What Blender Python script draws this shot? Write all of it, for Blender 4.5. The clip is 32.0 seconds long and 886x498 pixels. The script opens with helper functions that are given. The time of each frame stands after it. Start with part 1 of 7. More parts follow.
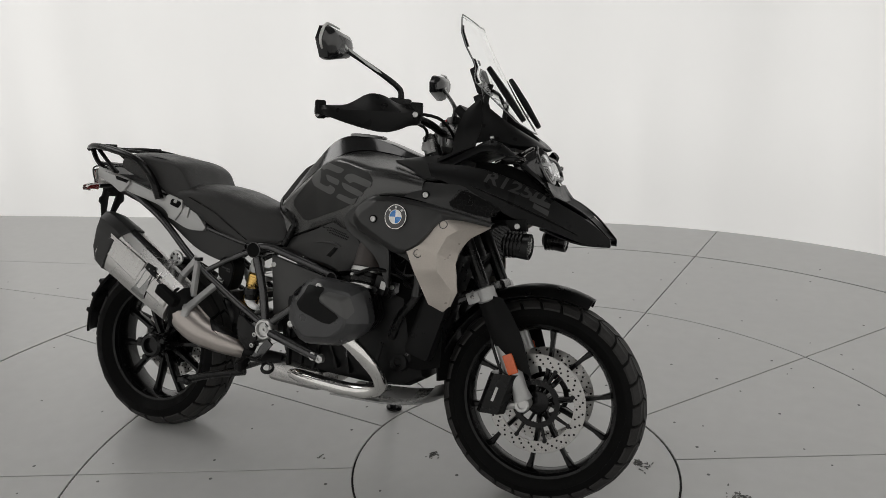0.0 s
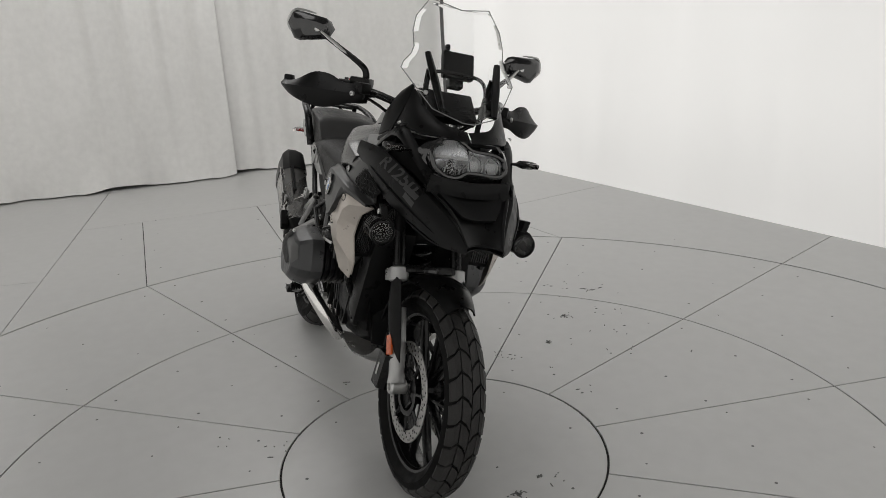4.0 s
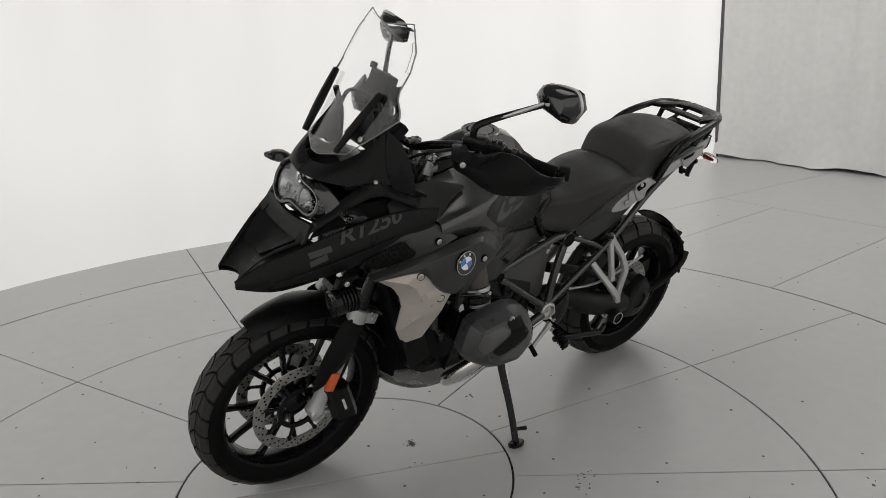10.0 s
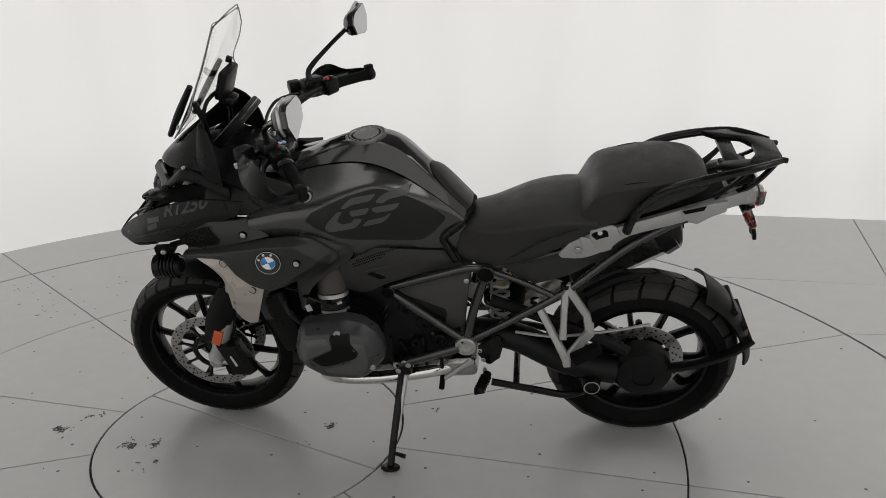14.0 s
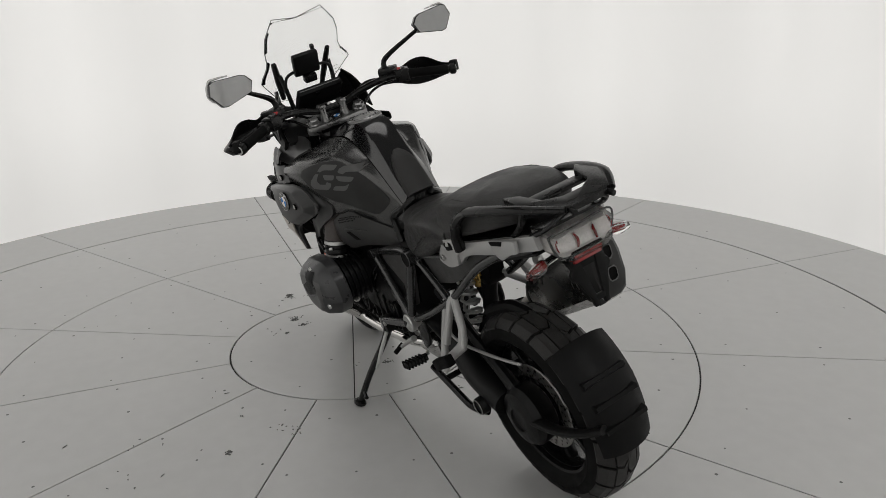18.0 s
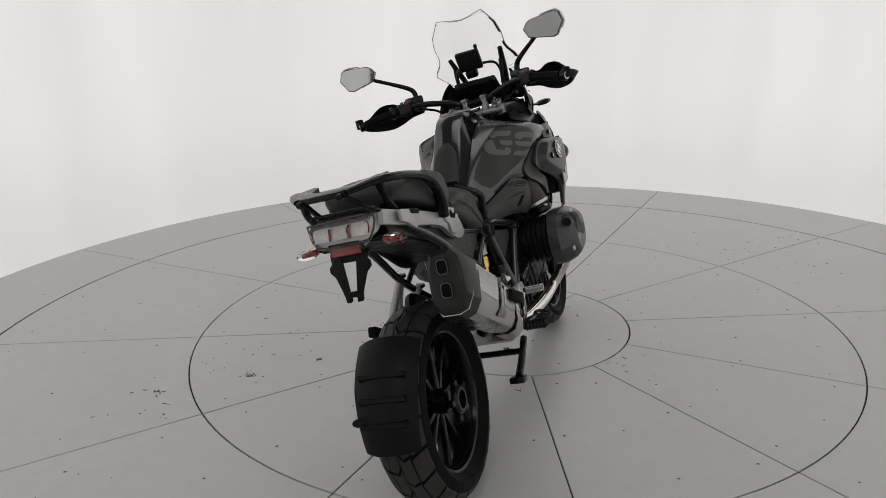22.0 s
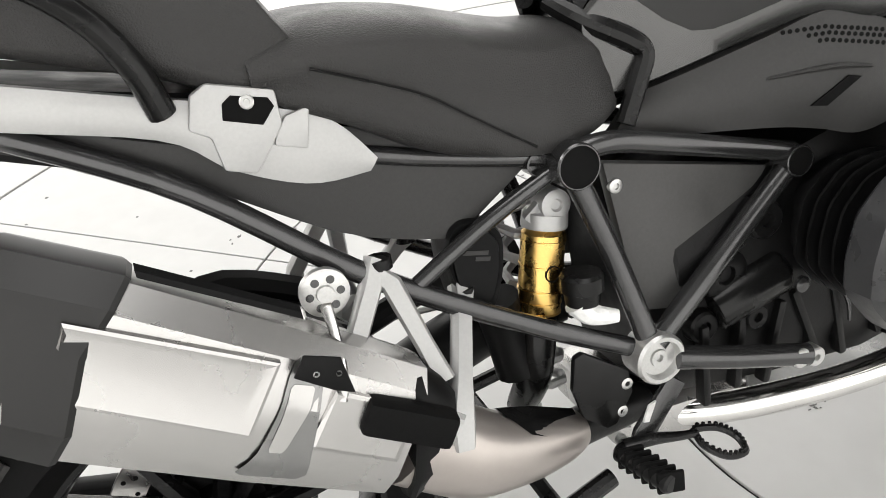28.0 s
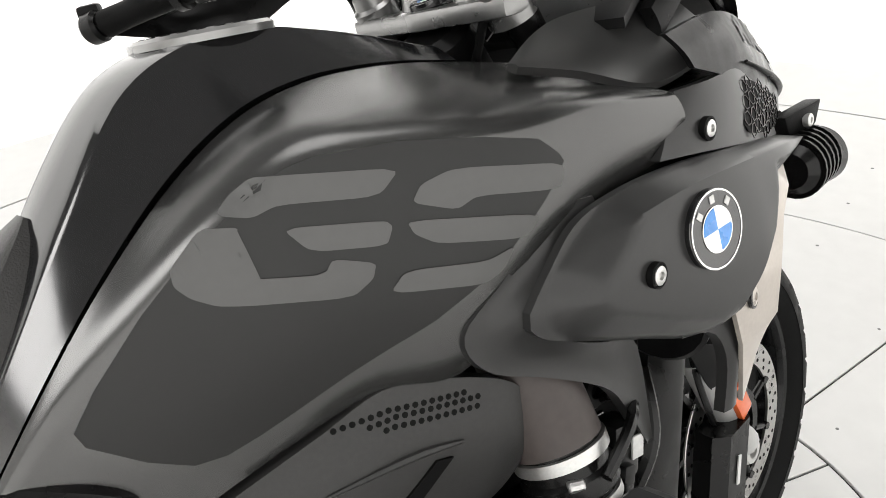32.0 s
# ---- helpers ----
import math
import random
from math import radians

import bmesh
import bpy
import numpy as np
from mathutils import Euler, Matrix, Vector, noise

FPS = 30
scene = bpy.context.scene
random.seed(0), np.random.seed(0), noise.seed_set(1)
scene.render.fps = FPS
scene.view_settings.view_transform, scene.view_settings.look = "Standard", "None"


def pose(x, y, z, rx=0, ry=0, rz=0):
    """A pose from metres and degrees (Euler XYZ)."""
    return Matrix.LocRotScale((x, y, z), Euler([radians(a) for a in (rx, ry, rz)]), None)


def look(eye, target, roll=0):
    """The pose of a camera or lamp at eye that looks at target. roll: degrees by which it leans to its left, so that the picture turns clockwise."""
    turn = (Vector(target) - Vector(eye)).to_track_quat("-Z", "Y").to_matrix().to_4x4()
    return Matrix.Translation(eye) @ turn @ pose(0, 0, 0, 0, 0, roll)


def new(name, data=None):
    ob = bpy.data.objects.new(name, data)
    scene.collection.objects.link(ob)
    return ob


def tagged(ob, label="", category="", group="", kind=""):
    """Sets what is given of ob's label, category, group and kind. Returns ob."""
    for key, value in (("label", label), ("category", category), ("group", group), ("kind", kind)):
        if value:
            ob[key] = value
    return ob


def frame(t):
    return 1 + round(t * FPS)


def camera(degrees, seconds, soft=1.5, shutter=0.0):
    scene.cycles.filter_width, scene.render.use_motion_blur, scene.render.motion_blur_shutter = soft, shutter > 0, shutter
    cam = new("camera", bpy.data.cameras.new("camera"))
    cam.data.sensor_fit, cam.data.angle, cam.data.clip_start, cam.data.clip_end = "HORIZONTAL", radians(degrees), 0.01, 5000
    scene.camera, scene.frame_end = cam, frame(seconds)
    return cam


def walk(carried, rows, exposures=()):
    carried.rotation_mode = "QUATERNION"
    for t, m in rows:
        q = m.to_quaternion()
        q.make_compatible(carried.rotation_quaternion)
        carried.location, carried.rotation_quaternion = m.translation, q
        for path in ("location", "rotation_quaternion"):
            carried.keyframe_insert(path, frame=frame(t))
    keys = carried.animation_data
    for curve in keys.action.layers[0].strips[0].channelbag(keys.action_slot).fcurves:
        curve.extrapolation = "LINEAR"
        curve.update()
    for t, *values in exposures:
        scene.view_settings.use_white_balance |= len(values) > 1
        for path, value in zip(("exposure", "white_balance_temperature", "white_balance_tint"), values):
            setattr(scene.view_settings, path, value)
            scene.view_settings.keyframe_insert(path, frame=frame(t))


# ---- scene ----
cam = camera(60.33, 32.0, soft=0.85)
PATH = [
    (0, (2.047, -2.121, 1.462), (1.313, -0.355, 0.875), -2.4),
    (0.5, (2.316, -2.053, 1.468), (1.436, -0.359, 0.874), -2.6),
    (1, (2.535, -1.915, 1.458), (1.493, -0.316, 0.86), -2.9),
    (1.5, (2.744, -1.78, 1.469), (1.562, -0.286, 0.861), -3.2),
    (2, (2.995, -1.634, 1.468), (1.671, -0.262, 0.864), -3.2),
    (2.5, (3.136, -1.417, 1.443), (1.659, -0.211, 0.84), -3.5),
    (3, (3.269, -1.206, 1.462), (1.673, -0.166, 0.852), -3.6),
    (3.5, (3.434, -0.961, 1.455), (1.734, -0.095, 0.854), -3.4),
    (4, (3.489, -0.722, 1.432), (1.705, -0.049, 0.828), -3.2),
    (4.5, (3.534, -0.476, 1.447), (1.689, -0.019, 0.824), -3.3),
    (6.5, (3.499, 0.639, 1.472), (1.642, 0.232, 0.85), -4.3),
    (7, (3.389, 0.86, 1.449), (1.581, 0.265, 0.835), -4.0),
    (7.5, (3.279, 1.073, 1.467), (1.548, 0.278, 0.858), -3.8),
    (8, (3.135, 1.338, 1.465), (1.501, 0.357, 0.857), -3.5),
    (8.5, (2.94, 1.513, 1.442), (1.417, 0.369, 0.835), -3.3),
    (9, (2.778, 1.674, 1.456), (1.382, 0.372, 0.859), -3.5),
    (9.5, (2.571, 1.883, 1.455), (1.318, 0.44, 0.865), -3.3),
    (10, (2.335, 2.009, 1.438), (1.229, 0.451, 0.845), -3.2),
    (10.5, (2.089, 2.107, 1.447), (1.156, 0.44, 0.853), -3.3),
    (11, (1.806, 2.268, 1.454), (1.046, 0.518, 0.855), -3.1),
    (11.5, (1.584, 2.356, 1.408), (0.978, 0.539, 0.832), -3.5),
    (12, (1.34, 2.373, 1.45), (0.899, 0.511, 0.867), -3.1),
    (12.5, (1.069, 2.423, 1.45), (0.799, 0.533, 0.852), -2.8),
    (13, (0.823, 2.416, 1.437), (0.725, 0.515, 0.824), -2.7),
    (13.5, (0.582, 2.356, 1.455), (0.671, 0.457, 0.833), -2.6),
    (14, (0.338, 2.347, 1.458), (0.594, 0.466, 0.83), -2.4),
    (14.5, (0.073, 2.313, 1.472), (0.524, 0.474, 0.829), -2.4),
    (16.5, (-0.975, 1.86, 1.452), (0.246, 0.402, 0.832), -2.5),
    (17, (-1.224, 1.702, 1.447), (0.154, 0.39, 0.832), -2.5),
    (17.5, (-1.453, 1.519, 1.452), (0.057, 0.362, 0.833), -2.2),
    (18, (-1.601, 1.268, 1.438), (0.05, 0.315, 0.834), -1.8),
    (18.5, (-1.826, 1.008, 1.424), (-0.059, 0.286, 0.83), -1.8),
    (19, (-1.971, 0.784, 1.421), (-0.136, 0.243, 0.837), -1.7),
    (19.5, (-2.031, 0.533, 1.44), (-0.147, 0.188, 0.866), -1.7),
    (20, (-2.16, 0.258, 1.407), (-0.243, 0.102, 0.858), -1.5),
    (20.5, (-2.172, 0.01, 1.43), (-0.255, 0.031, 0.862), -1.5),
    (21, (-2.095, -0.228, 1.455), (-0.19, -0.008, 0.885), -1.2),
    (21.5, (-2.068, -0.501, 1.443), (-0.197, -0.081, 0.874), -1.3),
    (22, (-1.967, -0.747, 1.445), (-0.158, -0.129, 0.856), -1.4),
    (22.5, (-1.797, -0.933, 1.455), (-0.069, -0.118, 0.864), -1.4),
    (23, (-1.641, -1.153, 1.452), (-0.015, -0.158, 0.849), -1.6),
    (23.5, (-1.483, -1.352, 1.454), (0.043, -0.223, 0.825), -1.6),
    (24, (-1.264, -1.436, 1.44), (0.17, -0.203, 0.791), -1.5),
    (24.5, (-1.063, -1.5, 1.433), (0.228, -0.131, 0.756), -1.8),
    (25, (-0.8, -1.593, 1.434), (0.308, -0.091, 0.714), -2.4),
    (25.5, (-0.617, -1.557, 1.408), (0.409, -0.018, 0.646), -2.5),
    (27.5, (0.061, -0.949, 1.228), (0.628, 0.644, 0.16), -4.9),
    (28, (0.118, -0.728, 1.155), (0.645, 0.815, -0.003), -5.1),
    (28.5, (0.156, -0.635, 1.117), (0.658, 0.854, -0.121), -5.4),
    (29, (0.194, -0.611, 1.121), (0.729, 0.853, -0.133), -4.9),
    (29.5, (0.337, -0.657, 1.216), (1.012, 0.879, 0.126), -4.4),
    (30, (0.498, -0.651, 1.283), (1.316, 0.856, 0.253), -4.4),
    (30.5, (0.531, -0.559, 1.268), (1.55, 0.842, 0.269), -3.5),
    (31, (0.539, -0.473, 1.245), (1.661, 0.832, 0.226), -3.0),
    (31.5, (0.546, -0.451, 1.241), (1.695, 0.823, 0.213), -3.4),
    (32, (0.545, -0.457, 1.25), (1.714, 0.795, 0.218), -3.5),
]
EXPOSURES = [(0, -0.06), (3, -0.04), (7, 0.12), (9.5, 0.10), (13, 0.0), (20, 0.02), (23, -0.02), (25.5, -0.01), (27.5, 1.42), (29.0, 1.65), (30.0, 1.52), (32, 1.5)]
walk(cam, [(t, look(eye, target, roll)) for t, eye, target, roll in PATH], EXPOSURES)

import itertools
from mathutils.bvhtree import BVHTree


# ---- world and light ----
world = bpy.data.worlds.new("studio_world")
world.use_nodes = True
world.node_tree.nodes["Background"].inputs[0].default_value = (1.0, 0.98, 0.96, 1)
world.node_tree.nodes["Background"].inputs[1].default_value = 0.05
scene.world = world


def area_lamp(name, loc, size, power, target=None, shape="DISK"):
    data = bpy.data.lights.new(name, "AREA")
    data.shape, data.size, data.energy, data.color = shape, size, power, (1.0, 0.985, 0.965)
    ob = new(name, data)
    ob.matrix_world = look(loc, target or (loc[0], loc[1] + 0.0001, loc[2] - 1))
    return ob


# weak overhead light; most of the light comes from emission put on the wall
area_lamp("overhead_fill", (1.0, 0.05, 3.55), 1.9, 13)
# unseen lamp, added to brighten the curtain and the floor before it
area_lamp("overhead_fill", (-2.6, 0.0, 3.55), 2.0, 32)


# ---- materials ----
def material(name, color, rough=0.5, metal=0.0, vary=0.12, scale=14.0, bump=0.0, bump_scale=300.0, coat=0.0, spec=0.5, rough_vary=0.1):
    """A procedural surface: colour broken up at two scales, uneven gloss, fine relief."""
    m = bpy.data.materials.new(name)
    m.use_nodes = True
    nt = m.node_tree
    b = nt.nodes["Principled BSDF"]
    tc = nt.nodes.new("ShaderNodeTexCoord")
    n1, n2 = nt.nodes.new("ShaderNodeTexNoise"), nt.nodes.new("ShaderNodeTexNoise")
    n1.inputs["Scale"].default_value, n2.inputs["Scale"].default_value = scale, scale * 9
    n1.inputs["Detail"].default_value = 5
    for n in (n1, n2):
        nt.links.new(tc.outputs["Object"], n.inputs["Vector"])
    mix = nt.nodes.new("ShaderNodeMath")
    mix.operation = "ADD"
    nt.links.new(n1.outputs["Fac"], mix.inputs[0])
    nt.links.new(n2.outputs["Fac"], mix.inputs[1])
    ramp = nt.nodes.new("ShaderNodeMapRange")
    ramp.inputs["From Min"].default_value, ramp.inputs["From Max"].default_value = 0.7, 1.3
    ramp.inputs["To Min"].default_value, ramp.inputs["To Max"].default_value = 1 - vary, 1 + vary
    nt.links.new(mix.outputs[0], ramp.inputs["Value"])
    hsv = nt.nodes.new("ShaderNodeHueSaturation")
    hsv.inputs["Color"].default_value = (*color, 1)
    nt.links.new(ramp.outputs["Result"], hsv.inputs["Value"])
    nt.links.new(hsv.outputs["Color"], b.inputs["Base Color"])
    rr = nt.nodes.new("ShaderNodeMapRange")
    rr.inputs["From Min"].default_value, rr.inputs["From Max"].default_value = 0.3, 0.7
    rr.inputs["To Min"].default_value, rr.inputs["To Max"].default_value = max(0.02, rough - rough_vary), min(1, rough + rough_vary)
    nt.links.new(n1.outputs["Fac"], rr.inputs["Value"])
    nt.links.new(rr.outputs["Result"], b.inputs["Roughness"])
    b.inputs["Metallic"].default_value = metal
    b.inputs["Coat Weight"].default_value = coat
    b.inputs["Coat Roughness"].default_value = 0.06
    b.inputs["Specular IOR Level"].default_value = spec
    if bump:
        nb = nt.nodes.new("ShaderNodeTexNoise")
        nb.inputs["Scale"].default_value = bump_scale
        nb.inputs["Detail"].default_value = 3
        nt.links.new(tc.outputs["Object"], nb.inputs["Vector"])
        bp = nt.nodes.new("ShaderNodeBump")
        bp.inputs["Strength"].default_value, bp.inputs["Distance"].default_value = bump, 0.002
        nt.links.new(nb.outputs["Fac"], bp.inputs["Height"])
        nt.links.new(bp.outputs["Normal"], b.inputs["Normal"])
    return m


def clear(name, color=(1, 1, 1), rough=0.0, ior=1.45):
    m = bpy.data.materials.new(name)
    m.use_nodes = True
    b = m.node_tree.nodes["Principled BSDF"]
    b.inputs["Base Color"].default_value = (*color, 1)
    b.inputs["Transmission Weight"].default_value = 1
    b.inputs["Roughness"].default_value = rough
    b.inputs["IOR"].default_value = ior
    return m


M = {
    "floor": material("floor_sheet_grey", (0.49, 0.49, 0.483), 0.32, vary=0.035, scale=1.6, rough_vary=0.015, spec=0.85),
    "joint": material("floor_joint_dark", (0.02, 0.02, 0.02), 0.8),
    "screw": material("floor_screw_dark", (0.12, 0.12, 0.118), 0.6),
    "scuff": material("rubber_scuff", (0.17, 0.17, 0.165), 0.9, spec=0.05),
    "wall": material("glow_fabric_white", (0.70, 0.695, 0.685), 0.85, vary=0.02, scale=1.2, spec=0.15),
    "curtain": material("curtain_cotton_white", (0.80, 0.795, 0.78), 0.9, vary=0.04, scale=2.0, bump=0.05, bump_scale=40, spec=0.1),
    "trim": material("edge_trim_dark", (0.1, 0.1, 0.1), 0.6),
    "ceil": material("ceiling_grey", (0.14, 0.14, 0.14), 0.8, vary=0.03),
    "satin": material("satin_black_paint", (0.025, 0.025, 0.0248), 0.30, vary=0.05, scale=40, spec=0.34, rough_vary=0.02),
    # darker copy of satin for parts seen mostly from afar; dimness put into colour
    "deep": material("satin_black_dark_copy", (0.006, 0.006, 0.0061), 0.34, vary=0.15, scale=25, bump=0.05, bump_scale=900, spec=0.14),
    "gloss": material("gloss_black_paint", (0.006, 0.006, 0.0065), 0.13, vary=0.1, spec=0.95, rough_vary=0.02),
    "granite": material("granite_grey_satin_paint", (0.088, 0.088, 0.087), 0.25, 0.75, vary=0.025, scale=60, rough_vary=0.008),
    "decal_dark": material("matt_black_decal", (0.011, 0.011, 0.0108), 0.36, vary=0.03, rough_vary=0.02, spec=0.32),
    "decal_grey": material("matt_grey_decal", (0.065, 0.065, 0.064), 0.42, vary=0.03, rough_vary=0.04),
    "plastic": material("textured_black_plastic", (0.005, 0.005, 0.0051), 0.46, vary=0.15, scale=25, bump=0.12, bump_scale=900, spec=0.12),
    # paler copy of plastic_grey for a cover seen mostly up close
    "plastic_mid": material("grey_moulded_plastic", (0.053, 0.0525, 0.0513), 0.40, vary=0.08, scale=25, bump=0.1, bump_scale=900, spec=0.35),
    "plastic_grey": material("dark_grey_moulded_plastic", (0.027, 0.0268, 0.0263), 0.42, vary=0.1, scale=25, bump=0.12, bump_scale=900, spec=0.3),
    "plastic_smooth": material("smooth_black_plastic", (0.005, 0.005, 0.005), 0.26, vary=0.12, spec=0.24),
    "rubber": material("tyre_rubber", (0.004, 0.004, 0.004), 0.62, vary=0.25, scale=30, bump=0.15, bump_scale=500, spec=0.08),
    # blocks paler than the tyre under them: the grooves' shade is put into colour
    "tread": material("tread_block_rubber", (0.026, 0.0252, 0.0245), 0.5, vary=0.25, scale=30, bump=0.1, bump_scale=500, spec=0.2),
    "vinyl": material("seat_vinyl_black", (0.024, 0.0235, 0.023), 0.42, vary=0.05, scale=18, bump=0.5, bump_scale=520, spec=0.30),
    "rim": material("black_cast_alloy", (0.004, 0.004, 0.0042), 0.22, vary=0.12, spec=0.25),
    "frame": material("frame_dark_grey", (0.078, 0.078, 0.079), 0.22, 0.8, vary=0.05, rough_vary=0.03),
    "engine": material("engine_black_cast", (0.0042, 0.0042, 0.0043), 0.40, vary=0.3, scale=40, bump=0.15, bump_scale=500, spec=0.2),
    "head": material("cylinder_head_grey", (0.050, 0.0505, 0.052), 0.34, 0.35, vary=0.08, scale=30, bump=0.06, bump_scale=700),
    "silver": material("champagne_silver_paint", (0.46, 0.42, 0.38), 0.36, 0.4, vary=0.05, scale=25),
    "alu": material("cast_aluminium", (0.55, 0.55, 0.54), 0.38, 0.9, vary=0.08, scale=40, bump=0.1, bump_scale=800),
    "alu_white": material("silver_painted_bracket", (0.40, 0.40, 0.395), 0.38, 0.45, vary=0.04, scale=30),
    "steel": material("brushed_steel", (0.45, 0.444, 0.435), 0.27, 1.0, vary=0.02, scale=9, rough_vary=0.03),
    "chrome": material("bright_steel", (0.75, 0.74, 0.72), 0.14, 1.0, vary=0.05, rough_vary=0.06),
    "disc": material("brake_disc_steel", (0.42, 0.412, 0.40), 0.33, 1.0, vary=0.12, scale=60),
    "cap_alu": material("dark_aluminium", (0.24, 0.24, 0.238), 0.3, 0.9, vary=0.05),
    "bronze": material("heat_tinted_steel", (0.42, 0.385, 0.36), 0.32, 0.8, vary=0.015, rough_vary=0.02),
    # near-black that puts the shade inside openings into colour; dark print uses it too
    "hole": material("hole_and_print_black", (0.003, 0.003, 0.003), 0.7, spec=0.1),
    "gold": material("gold_anodised", (0.70, 0.46, 0.15), 0.26, 1.0, vary=0.06, scale=40),
    "orange": material("orange_reflector", (0.62, 0.11, 0.025), 0.25, vary=0.1, coat=0.5),
    "red": material("red_reflector", (0.22, 0.008, 0.008), 0.2, coat=0.6),
    "red_switch": material("red_switch", (0.45, 0.03, 0.03), 0.4),
    "blue": material("enamel_blue", (0.03, 0.20, 0.55), 0.2, coat=0.5),
    "white": material("enamel_white", (0.78, 0.78, 0.77), 0.3, coat=0.4),
    "print_grey": material("dim_grey_print", (0.021, 0.021, 0.0207), 0.4, vary=0.05),
    "print": material("pale_print", (0.55, 0.55, 0.54), 0.5),
    "mirror": material("mirror_glass", (0.42, 0.425, 0.43), 0.03, 1.0, vary=0.0, rough_vary=0.01),
    "screen": material("display_glass", (0.008, 0.008, 0.009), 0.06, coat=1.0, rough_vary=0.02),
    "reflector": material("lamp_reflector", (0.50, 0.50, 0.505), 0.28, 1.0, vary=0.05, rough_vary=0.05),
    "clay": material("brown_rubber_boot", (0.045, 0.036, 0.033), 0.6),
    "edge": material("edge_line_grey", (0.22, 0.225, 0.225), 0.2),
    "glass": clear("clear_acrylic", (0.985, 0.99, 0.99)),
    "lens": clear("lamp_lens", (0.90, 0.91, 0.92)),
    "smoke_lens": clear("pale_smoked_lens", (0.93, 0.90, 0.89), 0.05),
}

# emission added to the fabric stands in for the studio's main light
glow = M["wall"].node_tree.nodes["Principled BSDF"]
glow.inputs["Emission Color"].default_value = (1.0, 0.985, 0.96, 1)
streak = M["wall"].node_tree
# upright streaks of brightness, put into the emission's strength
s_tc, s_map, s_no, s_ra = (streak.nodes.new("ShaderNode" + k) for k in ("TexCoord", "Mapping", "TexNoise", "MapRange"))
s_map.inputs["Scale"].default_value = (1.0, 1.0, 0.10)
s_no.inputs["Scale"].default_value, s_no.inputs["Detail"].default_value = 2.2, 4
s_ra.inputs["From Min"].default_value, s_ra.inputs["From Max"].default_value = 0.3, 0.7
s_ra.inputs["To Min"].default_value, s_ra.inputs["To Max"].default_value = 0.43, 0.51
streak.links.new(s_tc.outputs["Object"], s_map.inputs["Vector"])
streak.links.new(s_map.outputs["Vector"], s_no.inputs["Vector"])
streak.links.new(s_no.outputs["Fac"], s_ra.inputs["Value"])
# emission weakens towards the floor: the wall's darker foot is put in here
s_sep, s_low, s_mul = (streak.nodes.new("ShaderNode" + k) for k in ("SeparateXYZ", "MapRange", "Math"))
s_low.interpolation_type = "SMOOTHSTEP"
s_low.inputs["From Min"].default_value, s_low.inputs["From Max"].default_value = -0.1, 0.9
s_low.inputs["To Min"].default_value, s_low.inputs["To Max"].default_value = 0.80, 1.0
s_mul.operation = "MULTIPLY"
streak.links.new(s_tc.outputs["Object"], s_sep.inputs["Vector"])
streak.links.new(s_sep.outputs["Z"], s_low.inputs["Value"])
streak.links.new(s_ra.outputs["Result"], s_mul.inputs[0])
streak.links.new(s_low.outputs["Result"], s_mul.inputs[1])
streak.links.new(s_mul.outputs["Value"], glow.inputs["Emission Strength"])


# ---- mesh helpers ----
def part(name, bm, mat, parent=None, label="", sharp=35, smooth=True):
    """Links a bmesh as one mesh object under a thing or a part."""
    me = bpy.data.meshes.new(name)
    bmesh.ops.recalc_face_normals(bm, faces=bm.faces)
    bm.to_mesh(me)
    bm.free()
    me.materials.append(M[mat])
    if smooth:
        me.polygons.foreach_set("use_smooth", [True] * len(me.polygons))
        me.set_sharp_from_angle(angle=radians(sharp))
    ob = new(name, me)
    if parent:
        ob.parent = parent
    if label:
        tagged(ob, label)
    return ob


def spline(pts, n):
    """n points along a smooth curve through the given ones, at even steps of its parameter."""
    P = [Vector(p) for p in pts]
    if len(P) == 2:
        return [P[0].lerp(P[1], i / (n - 1)) for i in range(n)]
    out = []
    for i in range(n):
        u = i / (n - 1) * (len(P) - 1)
        k = min(int(u), len(P) - 2)
        f = u - k
        a, b, c, d = P[max(k - 1, 0)], P[k], P[k + 1], P[min(k + 2, len(P) - 1)]
        out.append(0.5 * (2 * b + (c - a) * f + (2 * a - 5 * b + 4 * c - d) * f * f + (3 * b - a - 3 * c + d) * f ** 3))
    return out


def loft(bm, rings, cap=True, closed=True):
    rows = [[bm.verts.new(p) for p in r] for r in rings]
    n = len(rows[0])
    for a, b in zip(rows, rows[1:]):
        for i in range(n if closed else n - 1):
            bm.faces.new((a[i], a[(i + 1) % n], b[(i + 1) % n], b[i]))
    if cap and closed:
        bm.faces.new(rows[0][::-1])
        bm.faces.new(rows[-1])
    return bm


def side(pts, s):
    return [(p[0], p[1] * s, p[2]) for p in pts]


def polyline(pts, n):
    """n points at even steps of the parameter along straight pieces, corners kept."""
    P = [Vector(p) for p in pts]
    out = []
    for i in range(n):
        u = i / (n - 1) * (len(P) - 1)
        k = min(int(u + 1e-6), len(P) - 2)
        out.append(P[k].lerp(P[k + 1], u - k))
    return out


